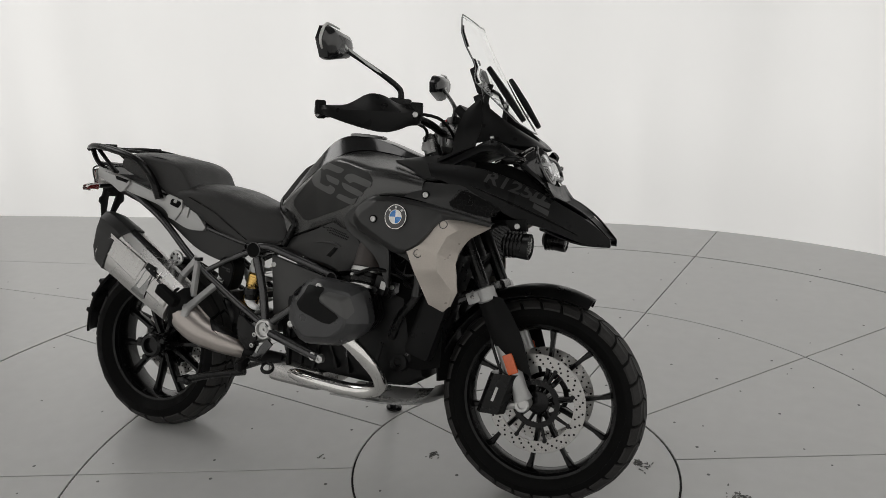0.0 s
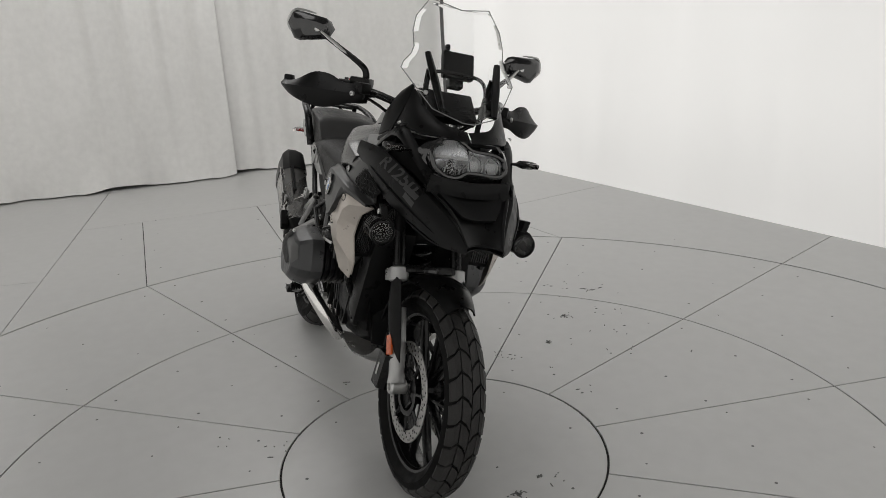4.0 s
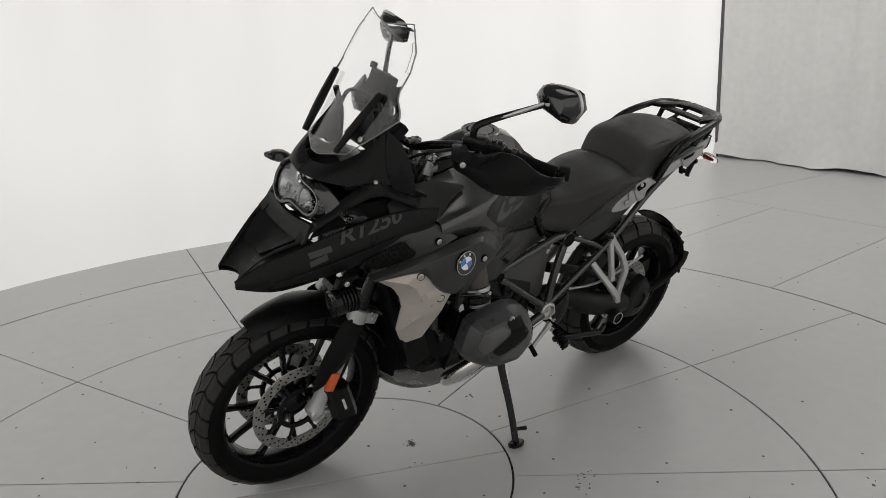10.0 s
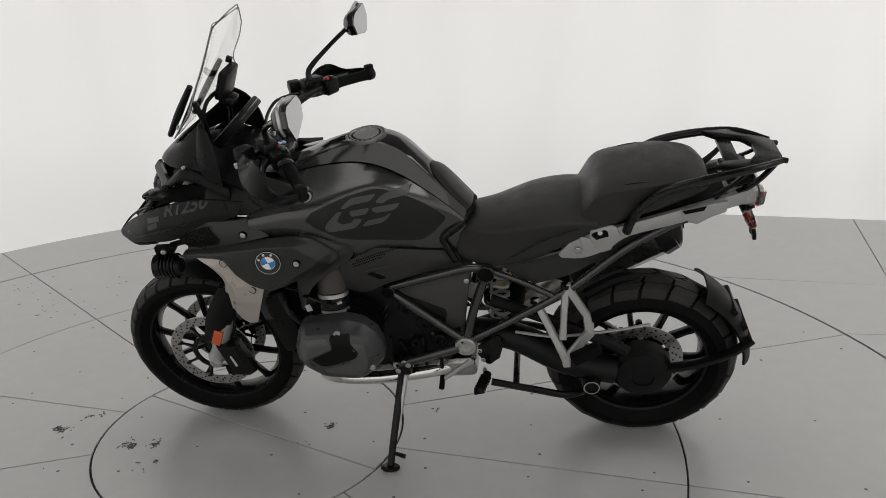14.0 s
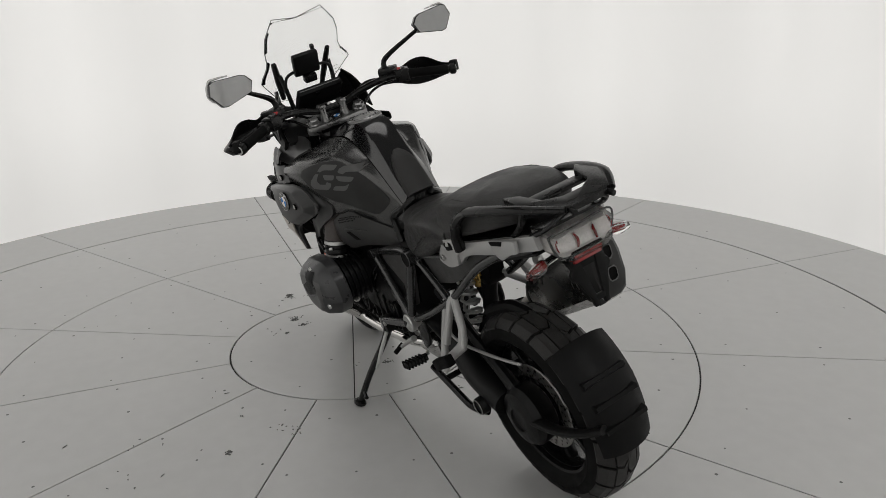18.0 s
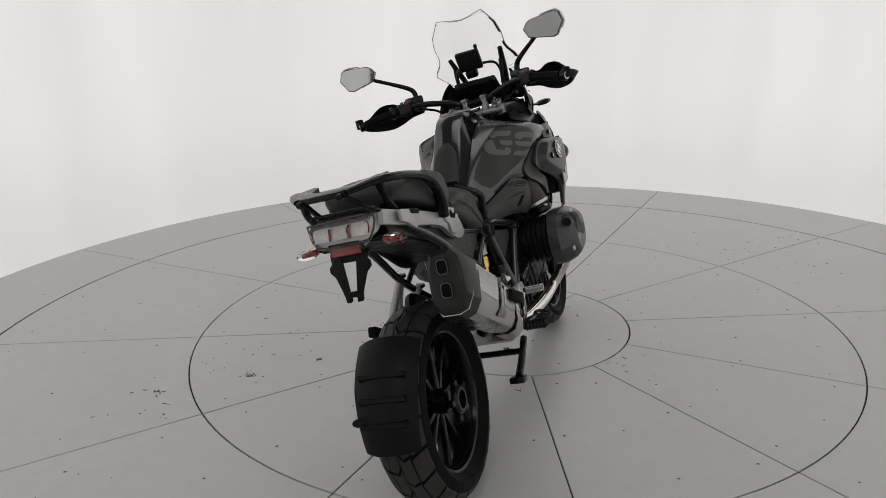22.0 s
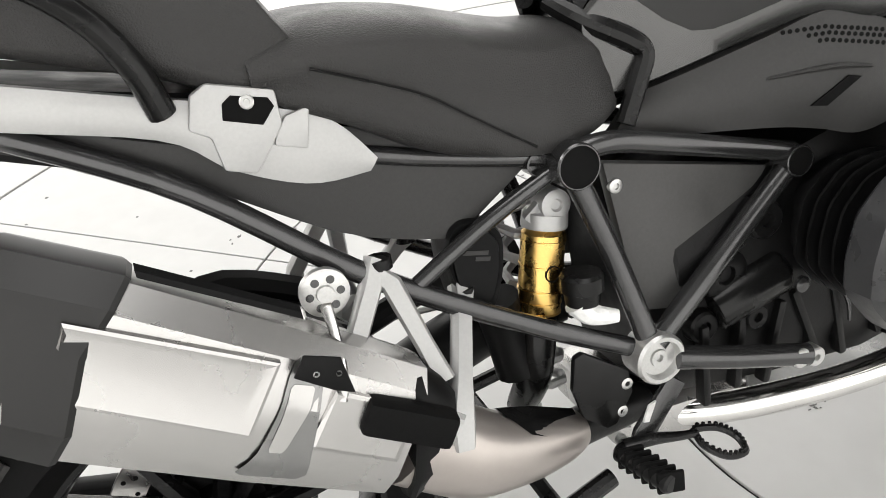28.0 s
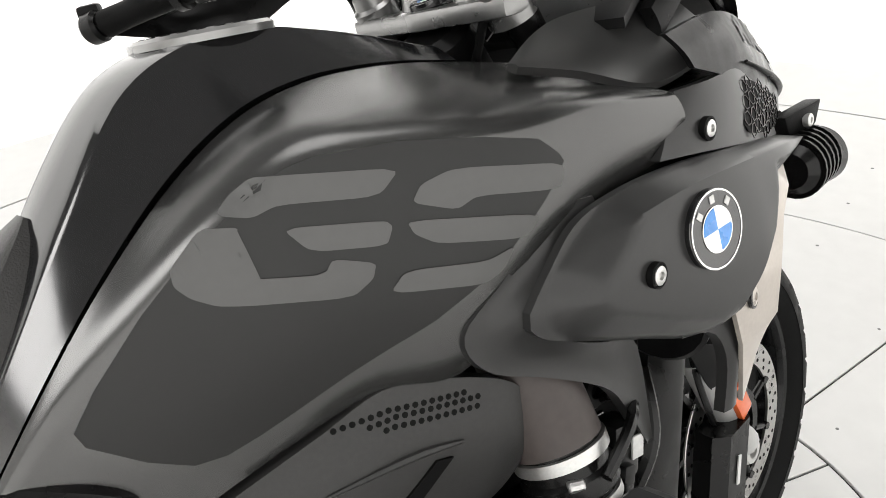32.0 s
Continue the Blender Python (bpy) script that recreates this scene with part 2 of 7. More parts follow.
def patch(top, bottom, s=1, n=14, m=6, bulge=0.0, thick=0.004, out=None, bm=None, mid=None, curve=spline):
    """A curved panel with thickness between two edges; bulge swells its middle along out; mid: a third curve in between."""
    bm = bm or bmesh.new()
    a, b = curve(side(top, s), n), curve(side(bottom, s), n)
    c = curve(side(mid, s), n) if mid else None
    way = Vector(out or (0, 1, 0))
    way = Vector((way.x, way.y * s, way.z)).normalized()
    front, back = [], []
    for j in range(m + 1):
        v = j / m
        row = []
        for i in range(n):
            if c:
                p = a[i] * (1 - v) * (1 - 2 * v) + c[i] * 4 * v * (1 - v) + b[i] * v * (2 * v - 1)
            else:
                p = a[i].lerp(b[i], v)
            row.append(p + way * bulge * math.sin(math.pi * v) * (0.35 + 0.65 * math.sin(math.pi * i / (n - 1))))
        front.append(row)
        back.append([p - way * thick for p in row])
    f = [[bm.verts.new(p) for p in r] for r in front]
    g = [[bm.verts.new(p) for p in r] for r in back]
    for j in range(m):
        for i in range(n - 1):
            bm.faces.new((f[j][i], f[j][i + 1], f[j + 1][i + 1], f[j + 1][i]))
            bm.faces.new((g[j][i], g[j + 1][i], g[j + 1][i + 1], g[j][i + 1]))
    for j in range(m):
        bm.faces.new((f[j][0], f[j + 1][0], g[j + 1][0], g[j][0]))
        bm.faces.new((f[j][-1], g[j][-1], g[j + 1][-1], f[j + 1][-1]))
    for i in range(n - 1):
        bm.faces.new((f[0][i], g[0][i], g[0][i + 1], f[0][i + 1]))
        bm.faces.new((f[m][i], f[m][i + 1], g[m][i + 1], g[m][i]))
    return bm


def tube(pts, r, n=16, seg=10, bm=None, flat=1.0, smooth=True, ends=None):
    """A tube along a curve; r: one radius or one at each end; flat squeezes its section upright."""
    bm = bm or bmesh.new()
    P = spline(pts, n) if smooth else [Vector(p) for p in pts]
    n = len(P)
    rr = r if isinstance(r, (tuple, list)) else (r, r)
    rings, up = [], None
    for i, p in enumerate(P):
        d = (P[min(i + 1, n - 1)] - P[max(i - 1, 0)]).normalized()
        if up is None:
            up = Vector((0, 0, 1)) if abs(d.z) < 0.9 else Vector((1, 0, 0))
        x = d.cross(up).normalized()
        up = x.cross(d).normalized()
        f = i / (n - 1) * (len(rr) - 1)
        k = min(int(f), len(rr) - 2)
        rad = rr[k] + (rr[k + 1] - rr[k]) * (f - k)
        rings.append([p + (x * math.cos(t) + up * math.sin(t) * flat) * rad for t in (2 * math.pi * q / seg for q in range(seg))])
    return loft(bm, rings)


def beam(pts, widths, depth):
    """A flat cast bar with chamfered edges; widths lie in the upright plane along the bike."""
    P = [Vector(p) for p in pts]
    rings = []
    for i, p in enumerate(P):
        d = (P[min(i + 1, len(P) - 1)] - P[max(i - 1, 0)]).normalized()
        x = d.cross(Vector((0, 1, 0))).normalized()
        y = x.cross(d).normalized()
        w, h = widths[i] / 2, depth / 2
        rings.append([p + x * u * w + y * v * h for u, v in ((-1, -0.45), (-0.72, -1), (0.72, -1), (1, -0.45), (1, 0.45), (0.72, 1), (-0.72, 1), (-1, 0.45))])
    return loft(bmesh.new(), rings)


def lathe(base, way, prof, seg=24, bm=None, start=0.0, sweep=360.0):
    """Turns a profile of (distance along way, radius) round an axis."""
    bm = bm or bmesh.new()
    d = Vector(way).normalized()
    x = d.cross(Vector((0, 0, 1)) if abs(d.z) < 0.9 else Vector((1, 0, 0))).normalized()
    y = d.cross(x)
    o = Vector(base)
    rows = []
    for a, r in prof:
        rows.append([bm.verts.new(o + d * a + (x * math.cos(t) + y * math.sin(t)) * max(r, 1e-4)) for t in (2 * math.pi * q / seg for q in range(seg))])
    for a, b in zip(rows, rows[1:]):
        for i in range(seg):
            bm.faces.new((a[i], a[(i + 1) % seg], b[(i + 1) % seg], b[i]))
    if prof[0] != prof[-1]:
        bm.faces.new(rows[0][::-1])
        bm.faces.new(rows[-1])
    else:
        bmesh.ops.remove_doubles(bm, verts=rows[0] + rows[-1], dist=1e-6)
    return bm


def rod(a, b, r, seg=14, edge=0.12, bm=None):
    """A round bar with softened ends."""
    a, b = Vector(a), Vector(b)
    h = (b - a).length
    e = min(r * edge * 2, h * 0.2)
    return lathe(a, b - a, [(0, r - e), (e, r), (h - e, r), (h, r - e)], seg, bm)


def box(c, size, turn=(0, 0, 0), bevel=0.004, bm=None, seg=2):
    b = bmesh.new()
    m = pose(*c, *turn) @ Matrix.Diagonal((*size, 1))
    bmesh.ops.create_cube(b, size=1, matrix=m)
    if bevel:
        bmesh.ops.bevel(b, geom=b.edges[:], offset=bevel, segments=seg, affect="EDGES", profile=0.6)
    if bm is None:
        return b
    me = bpy.data.meshes.new("tmp")
    b.to_mesh(me)
    b.free()
    bm.from_mesh(me)
    bpy.data.meshes.remove(me)
    return bm


def plate(pts, depth, bevel=0.002, bm=None):
    """A flat plate: an outline in space, given thickness towards depth, a vector."""
    b = bmesh.new()
    d = Vector(depth)
    f = b.faces.new([b.verts.new(Vector(p) - d / 2) for p in pts])
    e = bmesh.ops.extrude_face_region(b, geom=[f])
    bmesh.ops.translate(b, vec=d, verts=[v for v in e["geom"] if isinstance(v, bmesh.types.BMVert)])
    if bevel:
        bmesh.ops.bevel(b, geom=b.edges[:], offset=bevel, segments=2, affect="EDGES", profile=0.6)
    if bm is None:
        return b
    me = bpy.data.meshes.new("tmp")
    b.to_mesh(me)
    b.free()
    bm.from_mesh(me)
    bpy.data.meshes.remove(me)
    return bm


def rounded(pts, k=0.22, times=2):
    """An outline with its corners cut round."""
    for _ in range(times):
        P = [Vector(p) for p in pts]
        pts = [q for a, b in zip(P, P[1:] + P[:1]) for q in (a.lerp(b, k), a.lerp(b, 1 - k))]
    return [tuple(p) for p in pts]


def field(y, *q):
    """Points of one upright plane along the bike."""
    return [Vector((x, y, z)) for x, z in q]


def ease(x):
    x = min(1.0, max(0.0, x))
    return x * x * (3 - 2 * x)


def bvh_of(*obs):
    verts, faces = [], []
    for ob in obs:
        k = len(verts)
        verts += [v.co.copy() for v in ob.data.vertices]
        faces += [[i + k for i in p.vertices] for p in ob.data.polygons]
    return BVHTree.FromPolygons(verts, faces)


def decal(outline, tree, s, lift=0.0012, cuts=3, depth=0.35):
    """A thin printed film: an outline in the side plane (x, z), laid on the surface that it meets from side s."""
    bm = bmesh.new()
    bm.faces.new([bm.verts.new((x, 0, z)) for x, z in outline])
    bmesh.ops.triangulate(bm, faces=bm.faces[:])
    for _ in range(cuts):
        long = [e for e in bm.edges if e.calc_length() > 0.012]
        if not long:
            break
        bmesh.ops.subdivide_edges(bm, edges=long, cuts=1)
        bmesh.ops.triangulate(bm, faces=bm.faces[:])
    for v in bm.verts:
        hit = tree.ray_cast(Vector((v.co.x, s * depth, v.co.z)), Vector((0, -s, 0)), depth + 0.02)
        if hit[0]:
            v.co = hit[0] + hit[1] * (lift if hit[1].y * s > 0 else -lift)
        else:
            near = tree.find_nearest(Vector((v.co.x, s * 0.2, v.co.z)))
            v.co = near[0] + Vector((0, s * lift, 0))
    return bm


# ---- the room ----
CX, CY, PH = 1.3736, 0.0388, radians(20.89)
R1, R2, R3, RW = 0.5433, 1.5042, 2.5106, 3.12
END_X, END_L, END_R = -3.92, 2.20, -2.26
TOP = 3.6


def ring_pt(r, a):
    return (CX + r * math.cos(a), CY + r * math.sin(a))


def wall_plan(n=72):
    """The horseshoe line of the white wall, from the right entrance edge round the front to the left one."""
    lim = radians(100.6)
    arc = [ring_pt(RW, -lim + 2 * lim * i / n) for i in range(n + 1)]
    right = [Vector((END_X, END_R)).lerp(Vector(arc[0]), i / 16) for i in range(16)]
    left = [Vector(arc[-1]).lerp(Vector((END_X, END_L)), i / 16) for i in range(1, 17)]
    return [tuple(p) for p in right] + arc + [tuple(p) for p in left]


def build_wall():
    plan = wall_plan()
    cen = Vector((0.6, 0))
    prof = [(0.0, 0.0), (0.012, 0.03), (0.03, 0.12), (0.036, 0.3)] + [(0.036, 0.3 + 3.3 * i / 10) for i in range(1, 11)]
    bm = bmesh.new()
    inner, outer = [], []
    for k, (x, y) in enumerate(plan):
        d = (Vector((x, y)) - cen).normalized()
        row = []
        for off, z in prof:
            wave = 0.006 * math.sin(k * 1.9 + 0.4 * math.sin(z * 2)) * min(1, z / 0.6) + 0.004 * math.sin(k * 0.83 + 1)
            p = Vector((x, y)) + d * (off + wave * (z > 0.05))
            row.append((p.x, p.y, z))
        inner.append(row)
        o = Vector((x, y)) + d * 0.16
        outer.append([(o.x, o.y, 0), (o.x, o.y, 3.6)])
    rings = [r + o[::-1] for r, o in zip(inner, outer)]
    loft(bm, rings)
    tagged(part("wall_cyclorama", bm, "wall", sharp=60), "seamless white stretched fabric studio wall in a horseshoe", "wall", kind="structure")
    # dark edge trims at the two ends
    for y, s in ((END_L, 1), (END_R, -1)):
        tagged(part("trim_wall_end", box((END_X - 0.012, y + 0.02 * s, 1.8), (0.03, 0.05, 3.6), bevel=0.004), "trim"), "dark narrow edge profile of the white studio wall", "trim", kind="structure")


def build_curtain():
    """Hanging cloth with folds that reach the floor, two lengths with an overlap."""
    def cloth(y0, y1, x, seed, fold):
        rnd = random.Random(seed)
        ph = [rnd.uniform(0, 6.28) for _ in range(6)]
        bm = bmesh.new()
        ny, nz = 150, 24
        front = []
        for i in range(ny + 1):
            y = y0 + (y1 - y0) * i / ny
            row = []
            for j in range(nz + 1):
                z = 0.012 + 3.5 * j / nz
                k = 0.35 + 0.65 * min(1, z / 1.2)
                a = fold(y)
                d = a * k * (0.55 * math.sin(y * 9 + ph[0] + 0.3 * math.sin(z)) + 0.35 * math.sin(y * 21 + ph[1] + 0.4 * z) + 0.18 * math.sin(y * 43 + ph[2]))
                foot = math.exp(-z / 0.07)
                d += 0.035 * foot * (0.6 + math.sin(y * 6.5 + ph[3]) + 0.5 * math.sin(y * 17 + ph[4]))
                zz = z + (0.02 * max(0, math.sin(y * 5.1 + ph[5])) if j == 0 else 0)
                row.append((x + d, y, zz))
            front.append(row)
        rings = [r + [(p[0] - 0.006, p[1], p[2]) for p in r[::-1]] for r in front]
        return loft(bm, rings)

    smooth = lambda y: 0.026 + 0.06 * max(0, math.sin(y * 1.3 + 2.4)) ** 2
    tagged(part("curtain", cloth(-2.32, 0.02, -3.93, 3, smooth), "curtain", sharp=80), "wide greyish white cotton curtain with soft folds touching the floor", "curtain", group="entrance curtains")
    deep = lambda y: 0.04 + 0.03 * math.sin(y * 2.1)
    tagged(part("curtain", cloth(-0.10, 2.26, -4.06, 8, deep), "curtain", sharp=80), "white cotton curtain with deep vertical folds reaching the floor", "curtain", group="entrance curtains")


def inset(poly, g):
    """The polygon moved inwards by g (anticlockwise)."""
    out, n = [], len(poly)
    for i in range(n):
        a, b, c = (Vector(poly[(i + k - 1) % n]) for k in range(3))
        e1, e2 = (b - a).normalized(), (c - b).normalized()
        n1, n2 = Vector((-e1.y, e1.x)), Vector((-e2.y, e2.x))
        m = n1 + n2
        out.append(b + m * (g / max(0.35, m.dot(n1))))
    return out


def area2(poly):
    return sum(a[0] * b[1] - b[0] * a[1] for a, b in zip(poly, poly[1:] + poly[:1]))


def floor_panel(poly, parent, gap=0.0026, lift=0.0):
    if area2(poly) < 0:
        poly = poly[::-1]
    bm = bmesh.new()
    p0, p1 = inset(poly, gap), inset(poly, gap + 0.0012)
    loft(bm, [[(*p, -0.008) for p in p0], [(*p, -0.0012 + lift) for p in p0], [(*p, lift) for p in p1]], cap=False)
    bm.faces.new([bm.verts.new((*p, lift)) for p in p1])
    bmesh.ops.remove_doubles(bm, verts=bm.verts, dist=1e-6)
    return part("floor_panel", bm, "floor", parent, sharp=20)


def arc_pts(r, a0, a1, n):
    return [ring_pt(r, a0 + (a1 - a0) * i / n) for i in range(n + 1)]


def build_floor():
    bm = bmesh.new()
    bm.faces.new([bm.verts.new((x, y, -0.0065)) for x, y in ((-14, -14), (14, -14), (14, 14), (-14, 14))])
    e = bmesh.ops.extrude_face_region(bm, geom=bm.faces[:])
    bmesh.ops.translate(bm, vec=(0, 0, -0.2), verts=[v for v in e["geom"] if isinstance(v, bmesh.types.BMVert)])
    ground = tagged(part("floor", bm, "joint", smooth=False), "pale grey studio floor of large sheets round a turntable", "floor", kind="structure")
    step = radians(30)
    # centre disc in two halves
    cut = radians(156.5)
    for k in range(2):
        floor_panel(arc_pts(R1 - 0.0012, cut + math.pi * k, cut + math.pi * (k + 1), 40), ground)
    for r0, r1 in ((R1, R2), (R2, R3)):
        for k in range(12):
            a = PH + step * k
            floor_panel(arc_pts(r0 + (0.0010 if r0 == R1 else 0.0006), a, a + step, 10) + arc_pts(r1 - (0.0006 if r1 == R2 else 0.004), a + step, a, 16), ground, 0.0026)
    # outer sheets up to the wall
    edges = [PH + step * k for k in range(-4, 4)]
    lim = radians(100.6)
    for a, b in zip(edges, edges[1:]):
        floor_panel(arc_pts(R3 + 0.004, a, b, 14) + arc_pts(RW + 0.1, b, a, 10), ground, 0.0024)
    ang = lambda x, y: math.atan2(y - CY, x - CX)
    far_edge = {}
    on = lambda y, s: (CX - math.sqrt(R3 ** 2 - (y - CY) ** 2), y)
    for s in (1, -1):
        a_in = edges[-1] if s > 0 else edges[0]
        b = radians(141.4) if s > 0 else radians(-140.5)
        bs, be = ring_pt(R3, b), (-3.66, 1.10 if s > 0 else -1.15)
        wl = END_L if s > 0 else END_R
        wa = ring_pt(RW + 0.1, s * lim)
        far = (END_X - 0.3, bs[1] + (be[1] - bs[1]) * (END_X - 0.3 - bs[0]) / (be[0] - bs[0]))
        cross_in = Vector(bs).lerp(Vector(be), 0.27)
        cross_out = Vector(wa).lerp(Vector((END_X, wl + 0.1 * s)), 0.52)
        arc = arc_pts(R3 + 0.004, b, a_in, 14)
        floor_panel([tuple(cross_in)] + arc + [ring_pt(RW + 0.1, a_in), wa, tuple(cross_out)], ground, 0.0024)
        floor_panel([tuple(cross_in), tuple(cross_out), (END_X, wl + 0.1 * s), (END_X - 0.3, wl + 0.1 * s), far], ground, 0.0024)
        # lengthwise sheets behind the turntable
        y1 = 0.86 * s
        p1 = on(y1, s)
        arc = arc_pts(R3 + 0.004, b, ang(*p1), 8)
        xm = -2.57
        bm_y = bs[1] + (be[1] - bs[1]) * (xm - bs[0]) / (be[0] - bs[0])
        far_edge[s] = (bm_y, far)
        floor_panel(arc + [(xm, y1), (xm, bm_y)], ground, 0.0024)
        p0 = on(0.0, s)
        a0 = ang(*p0) + (2 * math.pi if s > 0 and ang(*p0) < 0 else 0)
        floor_panel(arc_pts(R3 + 0.004, ang(*p1), a0, 8) + [(xm, 0.0), (xm, y1)], ground, 0.0024)
    floor_panel([(-2.57, far_edge[1][0]), (-2.57, far_edge[-1][0]), far_edge[-1][1], far_edge[1][1]], ground, 0.0022)
    # countersunk screws in rows along the sheets
    bm = bmesh.new()
    rnd = random.Random(4)
    spots = []
    for k in range(12):
        for r, da in itertools.product((0.66, 1.02, 1.38, 1.66, 2.02, 2.38), (0.09, 0.5, 0.91)):
            a = PH + step * (k + (da if r > 0.9 else (0.25 if da < 0.3 else 0.75)))
            if r < 0.9 and da == 0.5:
                continue
            spots.append(ring_pt(r + rnd.uniform(-0.03, 0.03), a + rnd.uniform(-0.02, 0.02)))
    spots += [ring_pt(0.46, PH + k * step * 1.5 + 0.3) for k in range(8)] + [ring_pt(0.2, PH + k * 1.57 + 0.3) for k in range(4)]
    spots += [ring_pt(2.64, PH + k * step * 0.5) for k in range(-8, 8)]
    spots += [(-1.3 - 0.42 * i, y + rnd.uniform(-0.02, 0.02)) for i in range(4) for y in (-1.0, -0.78, -0.06, 0.06, 0.78, 0.95)]
    for x, y in spots:
        r = rnd.uniform(0.0038, 0.0062)
        lathe((x, y, 0.0), (0, 0, 1), [(0, r), (0.0006, r * 0.9)], 8, bm)
    tagged(part("floor_screw", bm, "screw"), "small dark screw heads set in rows along the floor sheets", "screws", kind="stuff")
    # rubber crumbs and scuffs
    bm = bmesh.new()
    for cx, cy, n, spread in ((1.62, -0.22, 9, 0.07), (1.95, -0.35, 8, 0.1), (1.15, 0.12, 3, 0.03), (0.85, 1.05, 12, 0.22), (0.3, 1.25, 10, 0.2), (3.0, -1.0, 14, 0.2), (2.6, -1.35, 12, 0.16), (-0.35, 1.25, 8, 0.16), (1.9, 0.35, 4, 0.1), (2.4, 0.9, 6, 0.2), (2.08, 0.09, 10, 0.035), (1.78, 0.16, 14, 0.03), (1.70, 0.16, 8, 0.025), (1.68, 0.30, 5, 0.03), (1.10, 0.0, 8, 0.016), (0.73, -0.14, 4, 0.012), (0.79, 0.52, 9, 0.03), (0.84, 0.57, 6, 0.03), (2.10, 0.085, 26, 0.012), (1.768, 0.175, 30, 0.011), (1.690, 0.160, 16, 0.008), (1.635, 0.262, 10, 0.009), (1.095, 0.006, 22, 0.008), (2.115, 0.078, 14, 0.010), (0.542, 0.988, 22, 0.014), (0.766, 0.780, 14, 0.011), (1.989, -0.03, 9, 0.014), (0.307, 1.276, 14, 0.03), (2.036, -0.007, 8, 0.010), (0.53, 0.99, 10, 0.06), (0.16, 1.14, 14, 0.09), (0.77, 1.1, 12, 0.08), (0.6, 1.22, 10, 0.08), (2.88, -1.04, 14, 0.07), (3.2, -1.29, 10, 0.07), (1.09, -0.48, 6, 0.04), (0.97, -0.63, 4, 0.04), (1.21, 0.69, 3, 0.03), (0.99, 0.65, 4, 0.05)):
        for _ in range(n if spread < 0.05 else n // 2):
            x, y = cx + rnd.gauss(0, spread * 0.7), cy + rnd.gauss(0, spread * 0.7)
            l, w, a = rnd.uniform(0.002, 0.005) + 0.009 * rnd.random() ** 4, rnd.uniform(0.0015, 0.0032), rnd.uniform(0, 3.14)
            ca, sa = math.cos(a), math.sin(a)
            pts = [(x + ca * u * l - sa * v * w, y + sa * u * l + ca * v * w, 0.0004) for u, v in ((-1, -0.3), (-0.2, -1), (0.8, -0.6), (1, 0.4), (0.1, 1), (-0.7, 0.7))]
            rings = [pts, [(p[0] * 0.8 + x * 0.2, p[1] * 0.8 + y * 0.2, 0.002) for p in pts]]
            loft(bm, rings)
    tagged(part("floor_scuff", bm, "scuff"), "dark rubber crumbs and scuff marks scattered over the floor", "scuffs", kind="stuff")


def build_ceiling():
    # unseen ceiling, kept dark so that it throws little light back
    bm = box((0.5, 0, TOP + 0.1), (12, 9, 0.16), bevel=0)
    tagged(part("ceiling", bm, "ceil", smooth=False), "plain grey studio ceiling above the turntable", "ceiling", kind="structure")
    # unseen walls added to close the room, in the ceiling's dark grey
    tagged(part("wall_back", box((-5.2, 0, 1.9), (0.15, 9, 3.8), bevel=0), "ceil", smooth=False), "plain dark grey wall closing the room behind the curtain", "wall", kind="structure")
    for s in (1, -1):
        tagged(part("wall_side", box((-4.45, s * 3.2, 1.9), (1.5, 0.12, 3.8), bevel=0), "ceil", smooth=False), "plain dark grey wall closing the room beside the curtain", "wall", kind="structure")


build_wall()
build_curtain()
build_floor()
build_ceiling()

# ---- the motorcycle, in its own upright frame: x ahead from the rear axle's line, y to its left, z up ----
bike = tagged(new("motorcycle"), "black and grey adventure touring motorcycle leaning on its side stand", "motorcycle")
bike.matrix_world = pose(0, -0.120, 0, -14.2, 0, 0)
FA, RA = Vector((1.495, -0.008, 0.318)), Vector((0.014, 0.012, 0.317))


def bolt(p, way, r=0.007, h=0.004, name="bolt", mat="alu", parent=None):
    d = Vector(way).normalized()
    bm = lathe(Vector(p) - d * 0.004, d, [(0, r), (h + 0.003, r), (h + 0.004, r * 0.8), (h + 0.004, r * 0.45), (h + 0.0015, r * 0.4)], 12)
    return part(name, bm, mat, parent or bike)


